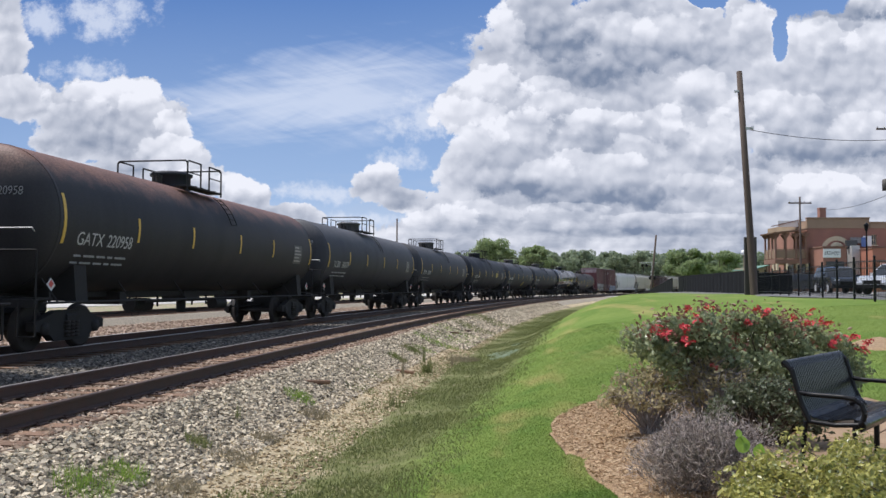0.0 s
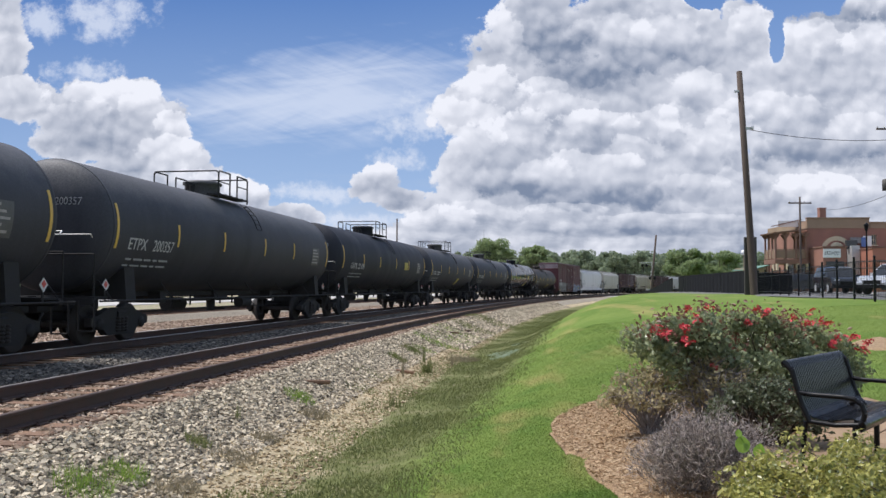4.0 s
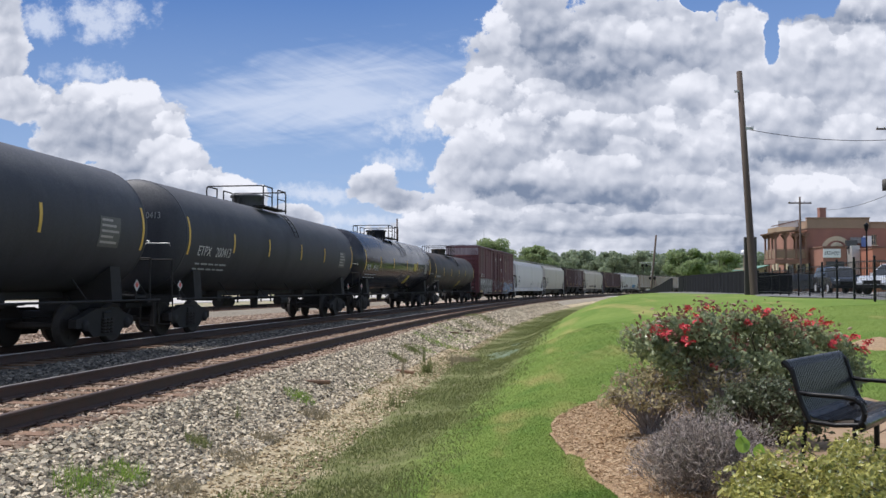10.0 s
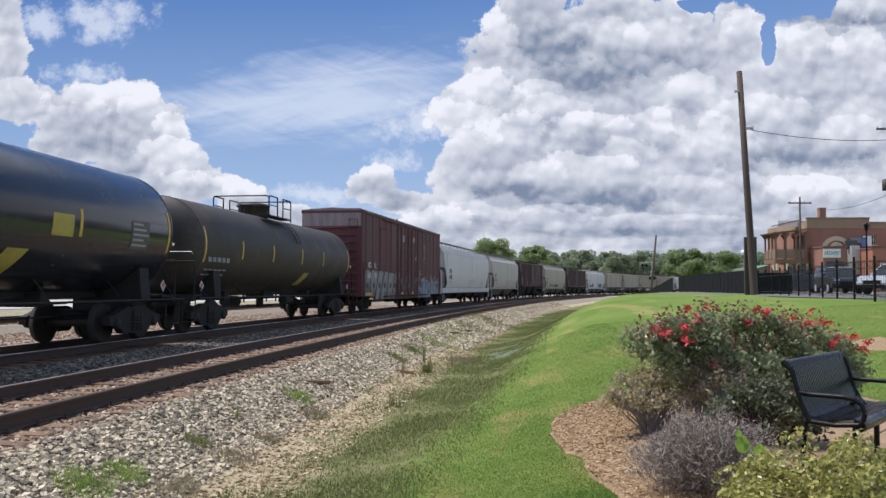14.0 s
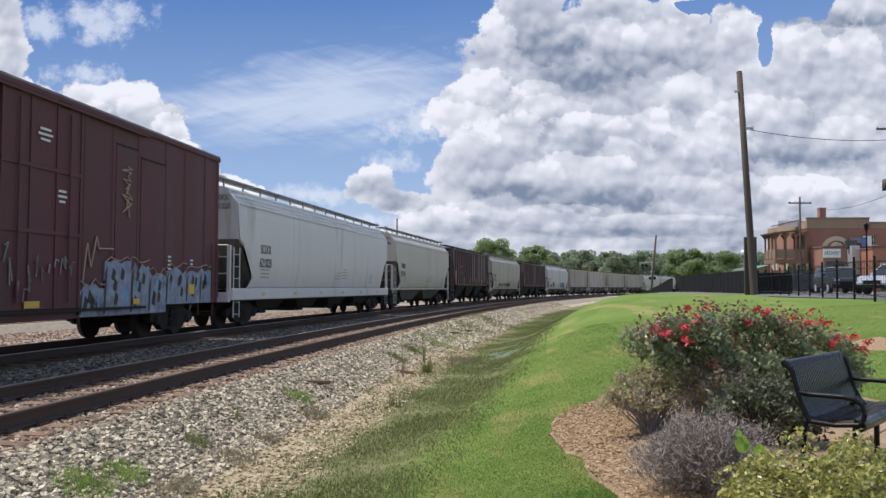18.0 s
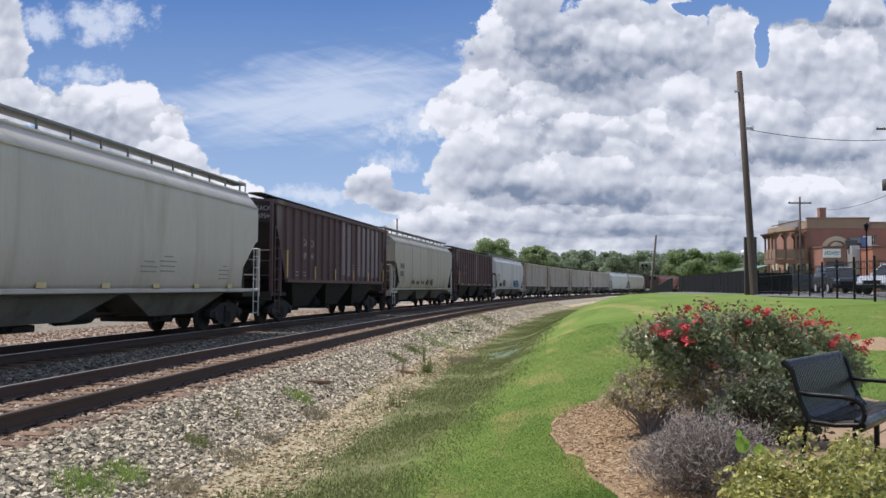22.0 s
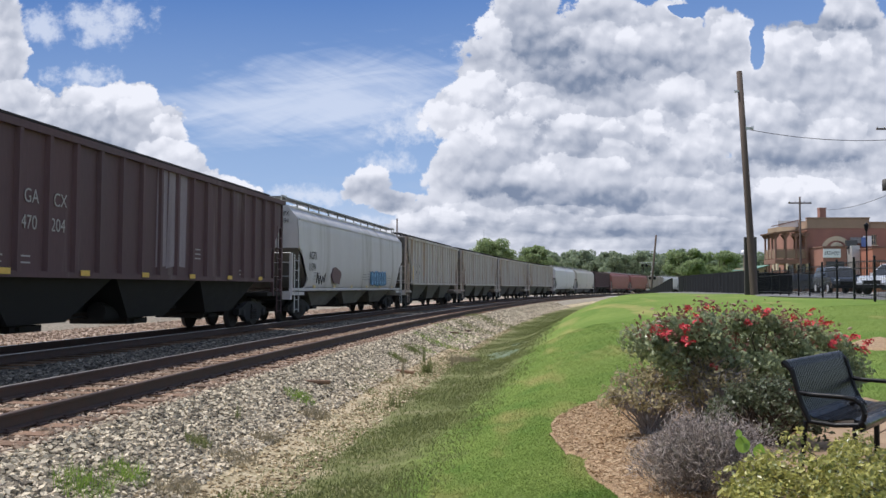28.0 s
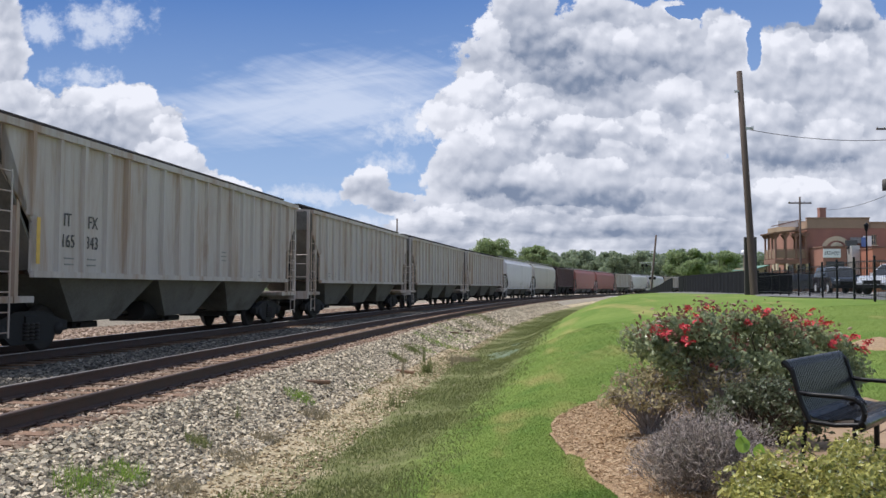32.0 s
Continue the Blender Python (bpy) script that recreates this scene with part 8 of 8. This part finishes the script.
def weeds():
    rng = np.random.default_rng(91)
    n = 230000
    s = 4 + 80 * rng.random(n) ** 1.9
    q = 7.7 + (lawn_edge(s) - 7.2) * rng.random(n)
    x, y, _ = on_line(s, q)
    lump = rng.normal(0, 1.3, n)
    for k in range(9):
        a, f = rng.uniform(0, np.pi), rng.uniform(0.8, 4.5)
        lump += 0.55 * np.sin(f * (x * np.cos(a) + y * np.sin(a)) + rng.uniform(0, 6))
    keep = (rng.random(n) < (s - 4) / 2.5) & (lump > -0.6 + 1.6 * np.clip(8.7 - q, 0, 1.2)) & (rng.random(n) > np.clip((q - lawn_edge(s) + 0.5) / 1.1, 0, 1))
    x, y = x[keep], y[keep]
    blades("ditch_weeds", x, y, 0.042, 0.009, "weed_blade", "low dull green weeds in the ditch", 92, 0.9)
    # single tufts among the stones
    tufts = ((-3.23, 7.6, 0.26, 0.42, 2), (-3.08, 8.2, 0.22, 0.40, 2), (-2.41, 9.84, 0.28, 0.30, 0), (-2.63, 8.34, 0.24, 0.34, 0), (-2.0, 13.2, 0.28, 0.36, 0), (-2.37, 13.95, 0.28, 0.36, 2), (-2.87, 9.9, 0.14, 0.12, 1), (-2.3, 11.0, 0.18, 0.3, 0), (-2.79, 11.48, 0.05, 0.22, 1),
             (-0.91, 19.39, 0.04, 0.72, 0), (-0.52, 22.98, 0.05, 0.66, 1), (-0.34, 22.26, 0.05, 0.36, 1), (0.26, 22.88, 0.05, 0.38, 0), (-0.39, 20.8, 0.12, 0.28, 1), (-1.59, 16.51, 0.35, 0.16, 1), (-2.03, 13.27, 0.3, 0.12, 0), (-2.26, 11.16, 0.22, 0.11, 0), (-1.98, 15.31, 0.22, 0.15, 0), (-0.9, 24.5, 0.25, 0.45, 1), (0.35, 31.0, 0.9, 0.25, 2), (0.6, 33.7, 1.1, 0.25, 2), (-0.2, 28.5, 0.8, 0.28, 2), (-0.55, 25.6, 0.4, 0.2, 2),
             (-0.87, 24.35, 0.4, 0.22, 1), (-2.6, 8.1, 0.35, 0.11, 0), (-0.91, 15.1, 0.05, 0.3, 1), (-0.78, 14.95, 0.05, 0.24, 1), (-1.2, 22.0, 0.25, 0.4, 1), (1.3, 38.0, 1.1, 0.35, 1), (-1.5, 18.5, 0.5, 0.16, 1), (0.6, 24.5, 0.5, 0.4, 0), (2.4, 45.0, 1.6, 0.35, 1))
    for cx, cy, rad, hgt, green in tufts:
        n = int(24 + 1500 * rad) if rad > 0.06 else 18
        a, k = rng.uniform(0, 2 * np.pi, n), rad * rng.random(n) ** 0.7
        t = blades("weed_tuft", cx + np.cos(a) * k, cy + np.sin(a) * k * 1.3, hgt * (0.32 if rad > 0.15 else 1.0), (0.004 + 0.00012 * cy) * (1 if rad > 0.06 else 1.25), ("weed_fresh" if green == 2 else "weed_blade") if green else "weed_dry", "tuft of green weeds among the stones" if green else "tuft of dry brown weeds among the stones", int(cx * 100) + 700, 0.9 if rad > 0.06 else 0.14)
        tagged(t, "", "weeds", "weed tufts by the track")
        t["kind"] = "stuff"


weeds()


plain("puddle_water", (0.08, 0.115, 0.055), (0.19, 0.23, 0.14), 0.7, scale=2.5, grain=18, bump=0.1, third=(0.08, 0.12, 0.04), amount=0.9)
def puddle(x, y, rx, ry):
    pts = [(x + rx * math.cos(i * math.pi / 18) * (1 + 0.2 * math.sin(i * 0.95) + 0.16 * math.sin(i * 2.9)), y + ry * math.sin(i * math.pi / 18) * (1 + 0.15 * math.cos(i * 1.15) + 0.14 * math.cos(i * 3.7))) for i in range(36)]
    sheet("puddle", pts, 0.008, "puddle_water", "shallow pale scummy puddle in the ditch", "puddle", 0.1)


puddle(1.80, 25.4, 0.45, 1.7)
puddle(2.55, 29.0, 0.22, 1.1)


def debris():
    for x, y, rz, ln in ((-2.31, 15.42, 35, 0.5), (-0.9, 20.0, -20, 0.45), (0.4, 33.0, 60, 0.8), (1.1, 36.0, 75, 1.0)):
        z = gz(x, y)
        tagged(part("wood_scrap", Shape().box((0, 0, 0.05), (ln, 0.09, 0.07), ch=0.015), "tie_wood", at=pose(x, y, max(z, float(shoulder_z(np.array([x]), np.array([y]), to_line(np.array([x]), np.array([y]))[1])[0])), 3, 4, rz)), "dark broken piece of tie wood among the stones", "wood scrap", "wood scraps by the track")


debris()


motions()
